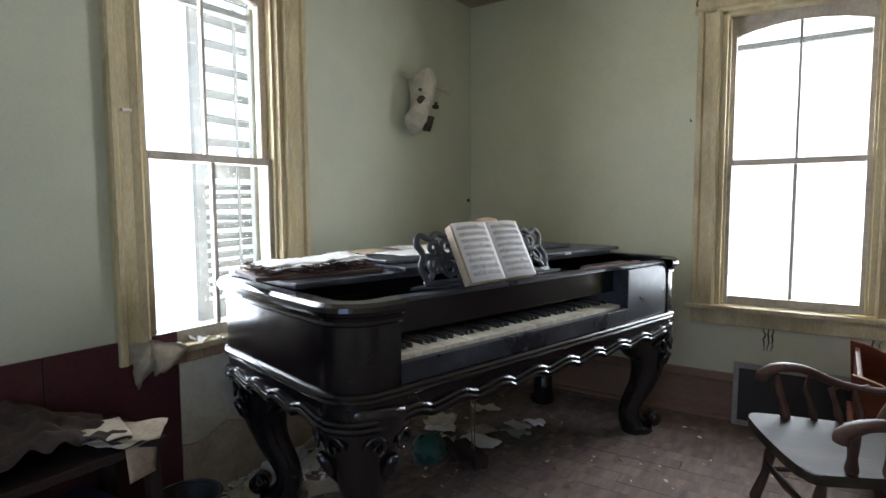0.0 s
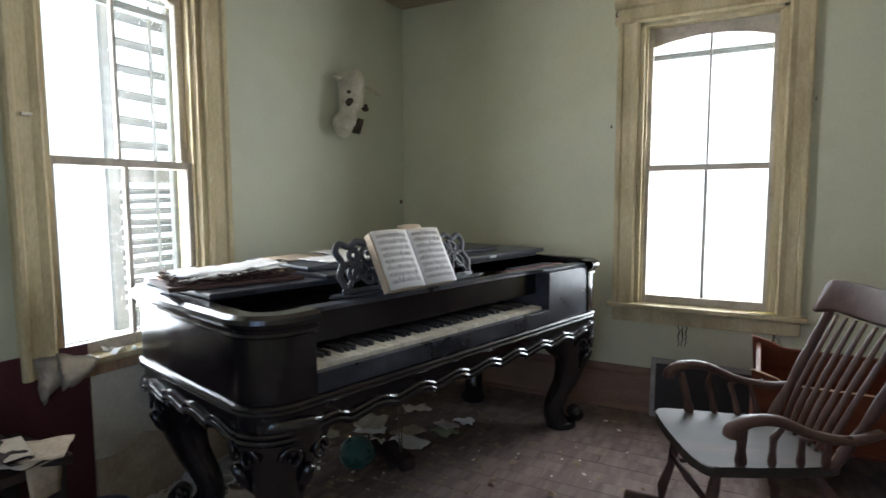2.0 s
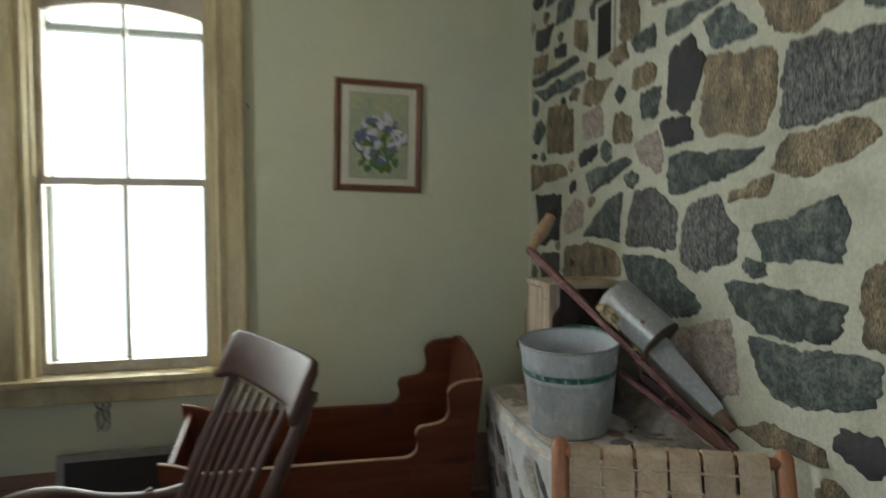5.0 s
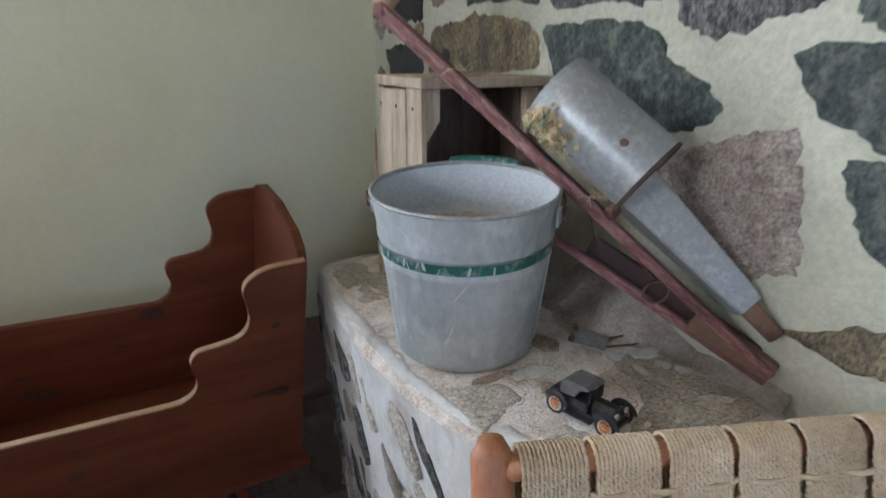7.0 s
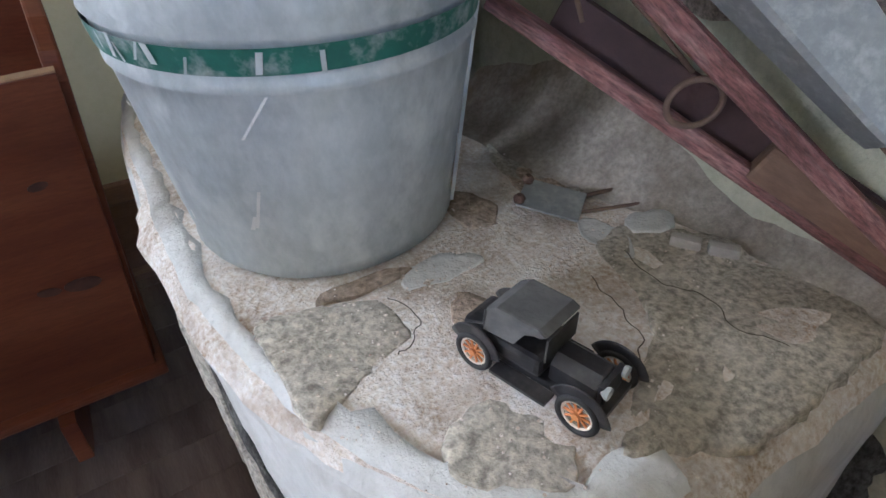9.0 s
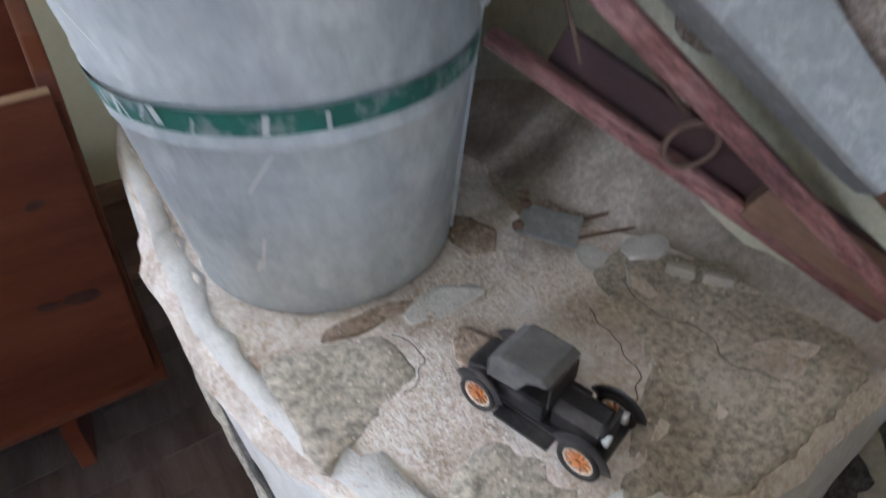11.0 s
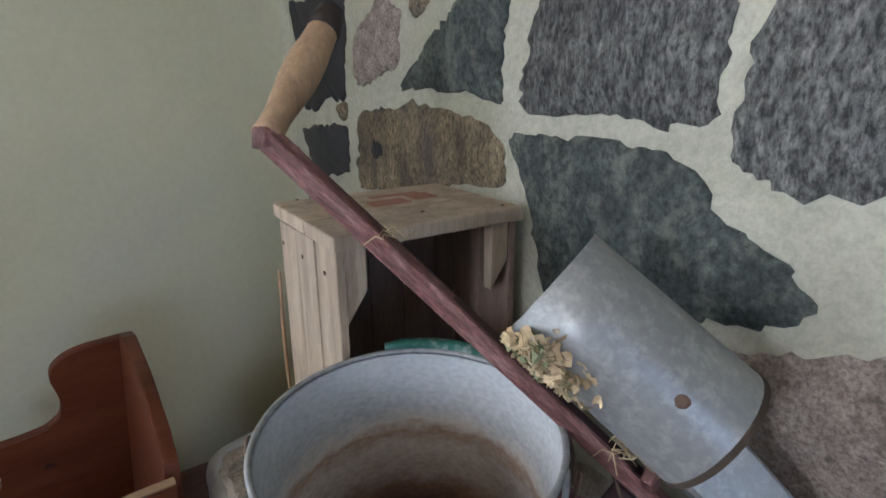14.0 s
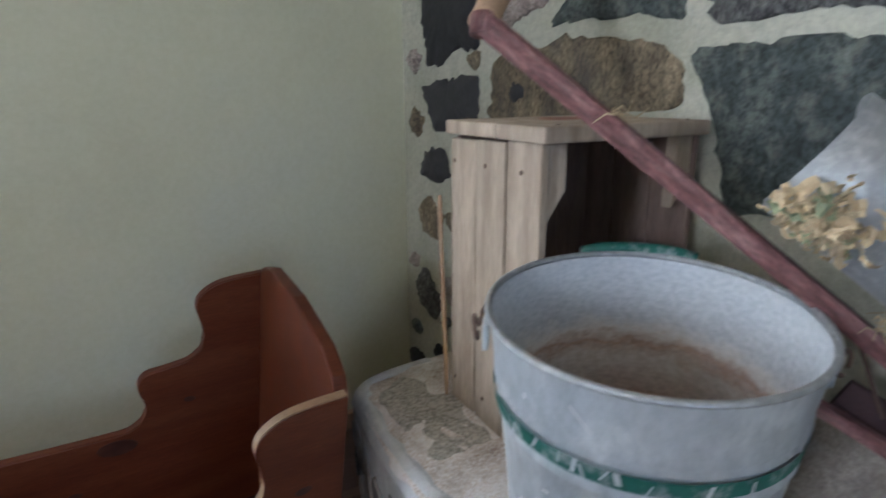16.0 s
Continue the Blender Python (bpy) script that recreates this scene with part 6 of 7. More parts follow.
lathe(bm, [(0.0005, 0.012), (0.05, 0.013), (RB - 0.01, 0.014), (RB - 0.003, 0.022)] + [(pail_r(z) - 0.003, z) for z in (0.06, 0.1, 0.14, 0.18, 0.22, 0.266)], 64, close=False)
part("inner_wall", bm, "pailinside", pail, "inside of the pail, rust-stained below a limescale ring, shade painted towards the bottom", smooth=True)
bm = bmesh.new()
lathe(bm, [(pail_r(0.1785) + 0.0026, 0.1785), (pail_r(0.195) + 0.0026, 0.195)], 64, close=False)
part("green_band", bm, "greenband", pail, "worn green painted band", smooth=True)
def pail_mark(bm, a, z, w, h, slant=0.0, lift=0.0034):
    """A thin worn patch that follows the pail's side."""
    row = []
    for k in range(5):
        t = a + w * (k - 2) / 4 / 0.14
        row.append([bm.verts.new(((pail_r(zz) + lift) * math.cos(t + sl), (pail_r(zz) + lift) * math.sin(t + sl), zz)) for zz, sl in ((z - h / 2, 0), (z + h / 2, slant))])
    for r0, r1 in zip(row, row[1:]):
        bm.faces.new((r0[0], r1[0], r1[1], r0[1]))


seam = bmesh.new()
for a in (-38,):
    rows = []
    for z in (0.003, 0.05, 0.1, 0.15, 0.2, 0.264):
        r = pail_r(z)
        rows.append([seam.verts.new(((r + o) * math.cos(radians(a) + w / r), (r + o) * math.sin(radians(a) + w / r), z)) for w, o in ((-0.006, 0.0), (-0.005, 0.003), (0.004, 0.0034), (0.005, 0.0))])
    for r0, r1 in zip(rows, rows[1:]):
        for k in range(3):
            seam.faces.new((r0[k], r0[k + 1], r1[k + 1], r1[k]))
part("side_seam", seam, "galv", pail)
# paint scraped off the band in patches, and pale scuffs below it
for deg, w, sl in ((222, 0.004, 0.03), (214, 0.006, -0.02), (208, 0.003, 0.05), (203, 0.004, -0.03), (199, 0.005, 0.02), (194, 0.003, 0.0), (183, 0.004, 0.04), (177, 0.003, -0.04), (172, 0.004, 0.03), (240, 0.007, 0.02), (255, 0.004, 0.0)):
    bm = bmesh.new()
    pail_mark(bm, radians(deg), 0.187 + rnd.uniform(-0.003, 0.003), w * rnd.uniform(0.45, 0.9), rnd.uniform(0.009, 0.017), sl)
    part("worn_patch", bm, "galv", pail)
for deg, z, w, h, sl in ((226, 0.075, 0.005, 0.035, 0.05), (224, 0.062, 0.007, 0.014, 0.03), (205, 0.235, 0.003, 0.02, -0.08), (188, 0.14, 0.012, 0.003, 0.0), (170, 0.10, 0.006, 0.012, 0.04), (231, 0.15, 0.004, 0.03, 0.1), (196, 0.05, 0.004, 0.01, 0.0), (180, 0.23, 0.005, 0.006, 0.0)):
    bm = bmesh.new()
    pail_mark(bm, radians(deg), z, w * 0.55, h, sl * 1.6, 0.0026)
    part("pale_scuff", bm, "chalk", pail)
for a in (math.radians(140), math.radians(-52)):
    c, s = math.cos(a), math.sin(a)
    ear = part("ear", boxes(((-0.013, -0.003, -0.02), (0.013, 0.003, 0.008)), bevel=0.004), "galv", pail, at=Matrix.Translation(((RT + 0.002) * c, (RT + 0.002) * s, HB - 0.030)) @ Matrix.Rotation(a - math.pi / 2, 4, "Z"))
    bm = bmesh.new()
    tube(bm, [(0.009 * math.cos(t), 0.010 + 0.002 * math.sin(t), 0.012 * math.sin(t)) for t in [k * 0.5 for k in range(12)]], 0.0022, 6)
    part("hook", bm, "wire", ear, smooth=True)
bm = bmesh.new()
a0, a1 = math.radians(140), math.radians(-52)
bail = []
for k in range(25):
    t = a0 + (a1 - a0) * k / 24
    drop = math.sin(math.pi * k / 24)
    bail.append(((RT + 0.009) * math.cos(t), (RT + 0.009) * math.sin(t), HB - 0.028 + 0.024 * drop))
tube(bm, bail, 0.0022, 7)
part("bail_handle", bm, "wire", pail, smooth=True)
grip = part("grip", tube(bmesh.new(), [Vector(p) + Vector((0, 0, 0.004)) for p in bail[9:16]], [0.006, 0.0085, 0.0085, 0.0085, 0.0085, 0.0085, 0.006], 10), "greenband", pail, "green painted wooden grip", smooth=True)

# ---------------------------------------------------------------- wooden crate standing on end
crate = thing("wooden_crate", "old slatted wooden crate standing on end, open side forward", "crate", pose(1.666, 2.732, LEDGE, 0, 0, -3))
CW, CD, CH = 0.266, 0.21, 0.43
for i in range(3):
    y = 0.0 + i * 0.0705
    part("slat", boxes(((0.0, y, 0.0), (0.011, y + 0.067, CH - 0.014 - 0.003 * i)), bevel=0.002), "cratewood", crate, at=pose(0, 0, 0, rnd.uniform(-0.6, 0.6)))
for i in range(3):
    y = 0.0 + i * 0.0705
    part("slat", boxes(((CW - 0.011, y, 0.0), (CW, y + 0.067, CH - 0.014)), bevel=0.002), "crateshade", crate)
for i in range(4):
    x = 0.0115 + i * 0.061
    part("back_board", boxes(((x, CD - 0.012, 0.0), (x + 0.0598, CD - 0.001, CH - 0.016)), bevel=0.002), "crateshade", crate)
for y0, y1 in ((-0.012, 0.085), (0.088, 0.212)):
    part("top_board", boxes(((-0.006, y0, CH - 0.013), (CW + 0.004, y1, CH + 0.006)), bevel=0.003), "cratewood", crate)
part("bottom_board", boxes(((0.012, 0.0, 0.001), (CW - 0.012, CD - 0.013, 0.013)), bevel=0.002), "crateshade", crate)
for x in (0.0115, CW - 0.04):
    part("corner_cleat", prism(bmesh.new(), [(x, 0.32), (x + 0.028, 0.36), (x + 0.028, CH - 0.014), (x, CH - 0.014)], "y", 0.002, 0.02, 0.002), "cratewood", crate)
part("red_stencil", boxes(((0.10, 0.10, CH + 0.0062), (0.16, 0.135, CH + 0.0068)), ((0.17, 0.11, CH + 0.0062), (0.21, 0.15, CH + 0.0068)), ((0.12, 0.15, CH + 0.0062), (0.2, 0.165, CH + 0.0068))), "redprint", crate, "faded red stencil marks")
for x, y in ((0.03, -0.0), (0.14, 0.03), (0.25, 0.0), (0.03, 0.2), (0.25, 0.2)):
    part("nail", lathe(bmesh.new(), [(0.003, 0), (0.003, 0.0012), (0.001, 0.0016)], 8), "wire", crate, at=pose(x, y + 0.01, CH + 0.0058))
for y in (0.036, 0.115, 0.194):
    for z in (0.38, 0.04):
        part("nail", lathe(bmesh.new(), [(0.003, 0), (0.003, 0.0012), (0.001, 0.0016)], 8), "wire", crate, at=pose(-0.0005, y, z, 0, -90, 0))

single("thin_batten", tube(bmesh.new(), smooth_line([(1.668, 2.94, LEDGE + 0.004), (1.672, 2.95, LEDGE + 0.1), (1.676, 2.965, LEDGE + 0.22), (1.685, 2.985, LEDGE + 0.32)], 4), [0.004] + [0.0055] * 11 + [0.004], 6, (0.6, 1)), "pineedge", "thin pale strip of wood leaning on the crate", "stick")

# ---------------------------------------------------------------- old hand planter: red bars, tin can and tapered tin spout
E0, E1 = Vector((1.603, 2.771, 1.201)), Vector((1.928, 2.19, 0.70))
planter = thing("hand_planter", "old red hand planter with tin hopper leaning on stone wall", "tool", pose(0.012, 0.004, 0.002))


def beam(name, a, b, w, h, mat, parent, label="", up=(0, 0, 1)):
    a, b = Vector(a), Vector(b)
    d = (b - a).normalized()
    side = d.cross(Vector(up)).normalized()
    top = side.cross(d).normalized()
    m = Matrix(((side.x, top.x, d.x, a.x), (side.y, top.y, d.y, a.y), (side.z, top.z, d.z, a.z), (0, 0, 0, 1)))
    return part(name, boxes(((-w / 2, -h / 2, 0), (w / 2, h / 2, (b - a).length)), bevel=min(w, h) * 0.18), mat, parent, label, at=m)


upper = beam("upper_bar", E0, E1, 0.020, 0.026, "redwood", planter)
for v in upper.data.vertices:
    k = 1 - 0.45 * v.co.z / (E1 - E0).length
    v.co.x, v.co.y = v.co.x * k, v.co.y * k
beam("bar_groove", E0 + Vector((0.003, 0.0015, 0.012)), E0 + (E1 - E0) * 0.62 + Vector((0.003, 0.0015, 0.0095)), 0.012, 0.005, "darkred", planter)
beam("lower_bar", (1.783, 2.497, 0.842), (1.934, 2.20, 0.685), 0.014, 0.015, "redwood", planter)
beam("inner_plank", (1.83, 2.465, 0.835), (1.945, 2.225, 0.71), 0.010, 0.034, "darkred", planter)
beam("brown_block", (1.885, 2.30, 0.755), (1.94, 2.195, 0.70), 0.022, 0.03, "brownwood", planter)
hd = smooth_line([E0, Vector((1.634, 2.795, 1.232)), Vector((1.675, 2.828, 1.272)), Vector((1.71, 2.855, 1.308)), Vector((1.724, 2.866, 1.326))], 4)
part("handle", tube(bmesh.new(), hd, [0.018, 0.0165, 0.016, 0.0165, 0.018, 0.020, 0.022, 0.0235, 0.024, 0.0235, 0.022, 0.021, 0.020, 0.020, 0.019, 0.018, 0.014], 14), "barewood", planter, "bare wooden grip", smooth=True)
part("hub", tube(bmesh.new(), [E0 + Vector((-0.002, -0.002, -0.012)), E0 + Vector((0.002, 0.002, 0.008))], [0.0155, 0.016], 12), "redwood", planter, smooth=True)
part("grip_tip", tube(bmesh.new(), [Vector((1.716, 2.86, 1.315)), Vector((1.738, 2.876, 1.342))], [0.0225, 0.018], 12), "darkwood", planter, smooth=True)
axis = (E1 - E0).normalized()
A = Vector((1.760, 2.497, 1.078))
side = axis.cross(Vector((0, 0, 1))).normalized()
upv = side.cross(axis).normalized()
frame_m = Matrix(((side.x, upv.x, axis.x, A.x), (side.y, upv.y, axis.y, A.y), (side.z, upv.z, axis.z, A.z), (0, 0, 0, 1)))
bm = bmesh.new()
outer, inner, K = [], [], 32
for rr, store in ((0.066, outer), (0.0645, inner)):
    for z in (0, 0.05, 0.1, 0.15, 0.189):
        ring = []
        for k in range(K):
            t = 2 * math.pi * k / K
            cutz = 0.035 * max(0, -math.cos(t - 0.5)) if z == 0 else 0
            ring.append(bm.verts.new((rr * math.cos(t), 0.92 * rr * math.sin(t), z + cutz)))
        store.append(ring)
for rs in (outer, inner):
    for r0, r1 in zip(rs, rs[1:]):
        for k in range(K):
            bm.faces.new((r0[k], r0[(k + 1) % K], r1[(k + 1) % K], r1[k]))
for k in range(K):
    bm.faces.new((outer[0][k], outer[0][(k + 1) % K], inner[0][(k + 1) % K], inner[0][k]))
part("tin_hopper", bm, "tin", planter, "dull galvanized tin hopper", smooth=True, at=frame_m)
# band coloured near black to paint the shaded gap under the hopper
part("hopper_bottom", lathe(bmesh.new(), [(0.064, 0.182), (0.067, 0.184), (0.067, 0.189), (0.06, 0.1895), (0.002, 0.1885)], 32, Matrix.Diagonal((1, 0.92, 1, 1))), "hollow", planter, "bottom band, coloured as the shaded gap below", at=frame_m)
part("rivet", lathe(bmesh.new(), [(0.007, 0.0), (0.007, 0.002), (0.003, 0.004)], 12), "wire", planter, at=Matrix.Translation((1.770, 2.362, 1.017)) @ look((0, 0, 0), (1, 1, -0.3)).to_3x3().to_4x4())
bm = bmesh.new()
S0, S1 = Vector((1.832, 2.398, 0.946)), Vector((1.916, 2.236, 0.793))
sd = (S1 - S0).normalized()
sa = sd.cross(Vector((-0.62, -0.42, 0.66))).normalized()
sb = sa.cross(sd).normalized()
rings = []
for q, wa, wb in ((0.0, 0.035, 0.026), (0.02, 0.0355, 0.0265), (0.5, 0.0285, 0.021), (0.93, 0.0215, 0.015), (1.0, 0.019, 0.013)):
    o, ring = S0 + (S1 - S0) * q, []
    for ka, kb in ((1, 0.8), (0.88, 1), (-0.88, 1), (-1, 0.8), (-1, -0.8), (-0.88, -1), (0.88, -1), (1, -0.8)):
        ring.append(bm.verts.new(o + sa * (ka * wa) + sb * (kb * wb)))
    rings.append(ring)
for r0, r1 in zip(rings, rings[1:]):
    for q in range(8):
        bm.faces.new((r0[q], r0[(q + 1) % 8], r1[(q + 1) % 8], r1[q]))
bm.faces.new(rings[0])
bm.faces.new(rings[-1])
bmesh.ops.recalc_face_normals(bm, faces=bm.faces)
part("tin_spout", bm, "tin", planter, "tapered folded tin spout")
part("spout_tip", tube(bmesh.new(), [Vector((1.915, 2.236, 0.793)), Vector((1.935, 2.2, 0.757))], [0.015, 0.013], 12), "brownwood", planter, smooth=True)
beam("clamp", (1.79, 2.395, 0.905), (1.868, 2.405, 0.955), 0.012, 0.02, "redwood", planter)
part("ring", tube(bmesh.new(), [Vector((1.846, 2.338, 0.792)) + 0.019 * Vector((0.80 * math.cos(t), -0.6 * math.cos(t) - 0.1 * math.sin(t), 0.95 * math.sin(t))) for t in [k * math.pi / 12 for k in range(25)]], 0.0024, 7, caps=False), "wire", planter, smooth=True)
part("rod", tube(bmesh.new(), [(1.80, 2.44, 0.90), (1.826, 2.375, 0.845), (1.846, 2.345, 0.812)], 0.002, 6), "wire", planter, smooth=True)
part("rod", tube(bmesh.new(), [(1.796, 2.45, 0.915), (1.806, 2.43, 0.86), (1.81, 2.42, 0.835)], 0.002, 6), "wire", planter, smooth=True)

# husks caught in the hopper's mouth
husks = thing("dried_leaves", "clump of dried leaves and husks caught on the tin hopper", "leaves", pose(0.012, 0.004, 0.002) @ frame_m)
for i in range(230):
    bm = bmesh.new()
    w, h = rnd.uniform(0.003, 0.010), rnd.uniform(0.006, 0.017)
    k = rnd.uniform(0, 9)
    sheet(bm, w, h, 3, 3, lambda u, v: 0.002 * math.sin(k + 4 * u) + 0.002 * math.cos(k + 5 * v), thick=0.0003)
    t, z = rnd.gauss(-0.62, 0.25), min(0.095, max(0.004, rnd.gauss(0.042, 0.018)))
    r = 0.067 + abs(rnd.gauss(0, 0.004))
    m = Matrix.Translation((r * math.cos(t), 0.92 * r * math.sin(t), z)) @ Matrix.Rotation(t, 4, "Z") @ pose(0, 0, 0, 0, 90, 0) @ pose(0, 0, 0, rnd.uniform(-30, 30), rnd.uniform(-30, 30), rnd.uniform(0, 360))
    for v in bm.verts:
        v.co += 0.0026 * noise.noise_vector((v.co.x * 160, v.co.y * 160, i * 3.7))
    part("leaf", bm, "greenleaf" if rnd.random() < 0.15 else "straw", husks, at=m)
for j, (px, py, pz) in enumerate(((1.672, 2.645, 1.105), (1.79, 2.42, 0.925))):
    tuft = thing("straw_tuft", "small tuft of straw caught on the red bar", "straw", Matrix.Translation((px + 0.012, py + 0.004, pz + 0.004)))
    for i in range(14):
        a = rnd.uniform(0, 6.28)
        part("straw", tube(bmesh.new(), [(0, 0, 0), (0.012 * math.cos(a), 0.012 * math.sin(a), rnd.uniform(-0.005, 0.01)), (0.02 * math.cos(a + 0.5), 0.024 * math.sin(a + 0.5), rnd.uniform(-0.014, 0.01))], [0.0008, 0.0008, 0.0005], 4), "straw", tuft, at=pose(rnd.uniform(-0.012, 0.012), rnd.uniform(-0.014, 0.014), 0))

# ---------------------------------------------------------------- toy car
car = thing("toy_car", "black die-cast toy of an old open-sided motor car with orange-spoked wheels", "toy car", Matrix.Translation((1.6905, 2.2955, LEDGE + 0.002)) @ Matrix.Rotation(math.atan2(-0.97, 0.245), 4, "Z"))
part("chassis", boxes(((-0.05, -0.017, 0.012), (0.052, 0.017, 0.017)), bevel=0.001), "blackmetal", car)
part("cabin", boxes(((-0.034, -0.019, 0.017), (0.008, 0.019, 0.032)), bevel=0.004), "blackmetal", car)
roof = bmesh.new()
prism(roof, [(-0.036, 0.032), (-0.034, 0.051), (-0.026, 0.056), (0.004, 0.056), (0.010, 0.053), (0.006, 0.050), (-0.006, 0.049), (-0.012, 0.034)], "y", -0.0195, 0.0195, 0.002)
part("roof", roof, "roofdust", car, "dusty black folding roof")
part("windscreen", boxes(((0.009, -0.017, 0.032), (0.0105, 0.017, 0.05)), bevel=0.0005), "blackmetal", car)
part("hood", prism(bmesh.new(), [(-0.013, 0.017), (0.013, 0.017), (0.013, 0.029), (0.006, 0.035), (-0.006, 0.035), (-0.013, 0.029)], "x", 0.011, 0.043, 0.0015), "blackmetal", car)
part("radiator", boxes(((0.043, -0.013, 0.015), (0.047, 0.013, 0.034)), bevel=0.0015), "blackmetal", car)
part("trunk", boxes(((-0.055, -0.016, 0.017), (-0.034, 0.016, 0.03)), bevel=0.004), "blackmetal", car)
part("spare_rail", tube(bmesh.new(), [(-0.05, -0.018, 0.03), (-0.035, -0.019, 0.038), (-0.034, -0.019, 0.05)], 0.001, 6), "blackmetal", car)
for s in (-1, 1):
    part("running_board", boxes(((-0.022, s * 0.0235 - 0.006, 0.011), (0.02, s * 0.0235 + 0.006, 0.0135)), bevel=0.0008), "blackmetal", car)
    part("headlight", lathe(bmesh.new(), [(0.002, 0), (0.0042, 0.003), (0.0042, 0.005)], 12), "galv", car, at=pose(0.045, s * 0.011, 0.03, 0, 90, 0))
    for x in (-0.0385, 0.0385):
        arc = [(x + 0.0165 * math.cos(t), s * 0.0235, 0.0145 + 0.0165 * math.sin(t)) for t in [0.15 + k * 0.26 for k in range(11)]]
        part("fender", tube(bmesh.new(), arc, 0.005, 8, (1.0, 0.16)), "blackmetal", car, smooth=True)
        wheel = part("wheel", lathe(bmesh.new(), [(0.0025, -0.0028), (0.0025, 0.0028)], 10), "orange", car, at=pose(x, s * 0.0235, 0.0145, 90, 0, 0))
        part("tyre", tube(bmesh.new(), [(0.0125 * math.cos(t), 0.0125 * math.sin(t), 0) for t in [k * math.pi / 12 for k in range(25)]], 0.0024, 8, caps=False), "rubber", wheel, smooth=True)
        part("rim", tube(bmesh.new(), [(0.0098 * math.cos(t), 0.0098 * math.sin(t), 0) for t in [k * math.pi / 12 for k in range(25)]], 0.0011, 6, caps=False), "cream", wheel, smooth=True)
        for k in range(10):
            t = k * math.pi / 5
            part("spoke", tube(bmesh.new(), [(0.002 * math.cos(t), 0.002 * math.sin(t), 0), (0.0095 * math.cos(t), 0.0095 * math.sin(t), 0)], 0.0009, 5), "orange", wheel)

# ---------------------------------------------------------------- small things on the ledge
tag = thing("metal_tag", "small dull metal plate with wires lying on the ledge", "plate", pose(1.842, 2.452, LEDGE + 0.008, 6, -8, 35))
part("plate", boxes(((-0.022, -0.03, 0), (0.022, 0.03, 0.0025)), bevel=0.001), "tin", tag)
for s in (-1, 1):
    part("knob", lathe(bmesh.new(), [(0.005, 0), (0.006, 0.005), (0.003, 0.009)], 10), "wire", tag, at=pose(s * 0.016, 0.028, 0.001))
part("wire", tube(bmesh.new(), smooth_line([(0.02, -0.028, 0.0), (0.05, -0.06, -0.002), (0.075, -0.11, 0.0), (0.09, -0.16, 0.004)], 5), 0.0022, 6), "wire", tag, smooth=True)
part("wire", tube(bmesh.new(), smooth_line([(-0.005, -0.03, 0.0), (0.03, -0.075, -0.002), (0.06, -0.12, 0.0)], 5), 0.0018, 6), "wire", tag, smooth=True)
for x, y, rz in ((1.893, 2.338, -60), (1.909, 2.312, -52)):
    bm = boxes(((-0.013, -0.006, 0), (0.013, 0.006, 0.010)), bevel=0.003)
    for v in bm.verts:
        v.co += 0.001 * noise.noise_vector(v.co * 90 + Vector((x, y, 0)))
    single("chalk_piece", bm, "greyframe", "pale broken piece of chalk lying on the ledge", "chalk", pose(x, y, LEDGE + 0.001, 0, 0, rz), group="chalk pieces")
crumbs = bmesh.new()
for i in range(1000):
    x, y = rnd.choice([rnd.uniform(1.56, 1.92), rnd.gauss(1.68, 0.06), rnd.gauss(1.68, 0.05)]), rnd.choice([rnd.uniform(2.22, 2.62), rnd.gauss(2.36, 0.06), rnd.gauss(2.38, 0.06)])
    if not (1.545 < x < 1.93 and 2.21 < y < 2.7):
        continue
    r = rnd.choice([0.0005, 0.0006, 0.0008, 0.001, 0.0013])
    g = bmesh.ops.create_icosphere(crumbs, subdivisions=1, radius=r)["verts"]
    for v in g:
        v.co = Vector((v.co.x * rnd.uniform(0.8, 1.3), v.co.y, v.co.z * 0.6)) + Vector((x, y, LEDGE + 0.0022))
single("mortar_crumbs", crumbs, "ledge", "loose mortar crumbs and grit on the ledge", "grit", kind="stuff")

# ---------------------------------------------------------------- cord-seated chair in front of the ledge
# its own frame: x along the back from post to post, y towards the ledge, z up
cord_chair = thing("woven_chair", "wooden chair with a woven tan cord back", "chair", pose(1.447, 2.183, 0, 0, 0, math.degrees(math.atan2(-0.186, 0.45))))
WB = 0.487
for x in (0.0, WB):
    part("back_post", tube(bmesh.new(), [(x, -0.10, 0.0), (x, -0.10, 0.40), (x, -0.03, 0.68), (x, -0.002, 0.775), (x, 0.0, 0.792)], [0.016, 0.019, 0.020, 0.0195, 0.011], 14, (1.05, 0.85)), "orangewood", cord_chair, smooth=True)
    part("front_leg", tube(bmesh.new(), [(x + (0.02 if x else -0.02), -0.50, 0.0), (x, -0.50, 0.43)], [0.015, 0.019], 12), "orangewood", cord_chair, smooth=True)
    part("side_rail", tube(bmesh.new(), [(x, -0.10, 0.41), (x, -0.50, 0.41)], 0.014, 10), "orangewood", cord_chair, smooth=True)
    part("side_stretcher", tube(bmesh.new(), [(x, -0.10, 0.2), (x, -0.50, 0.2)], 0.010, 10), "orangewood", cord_chair, smooth=True)
part("top_rail", tube(bmesh.new(), [(0.0, -0.006, 0.762), (WB, -0.006, 0.762)], 0.014, 12), "orangewood", cord_chair, smooth=True)
part("lower_rail", tube(bmesh.new(), [(0.0, -0.075, 0.50), (WB, -0.075, 0.50)], 0.012, 12), "orangewood", cord_chair, smooth=True)
for y in (-0.10, -0.50):
    part("seat_rail", tube(bmesh.new(), [(0, y, 0.41), (WB, y, 0.41)], 0.014, 10), "orangewood", cord_chair, smooth=True)
x = 0.024
j = 0
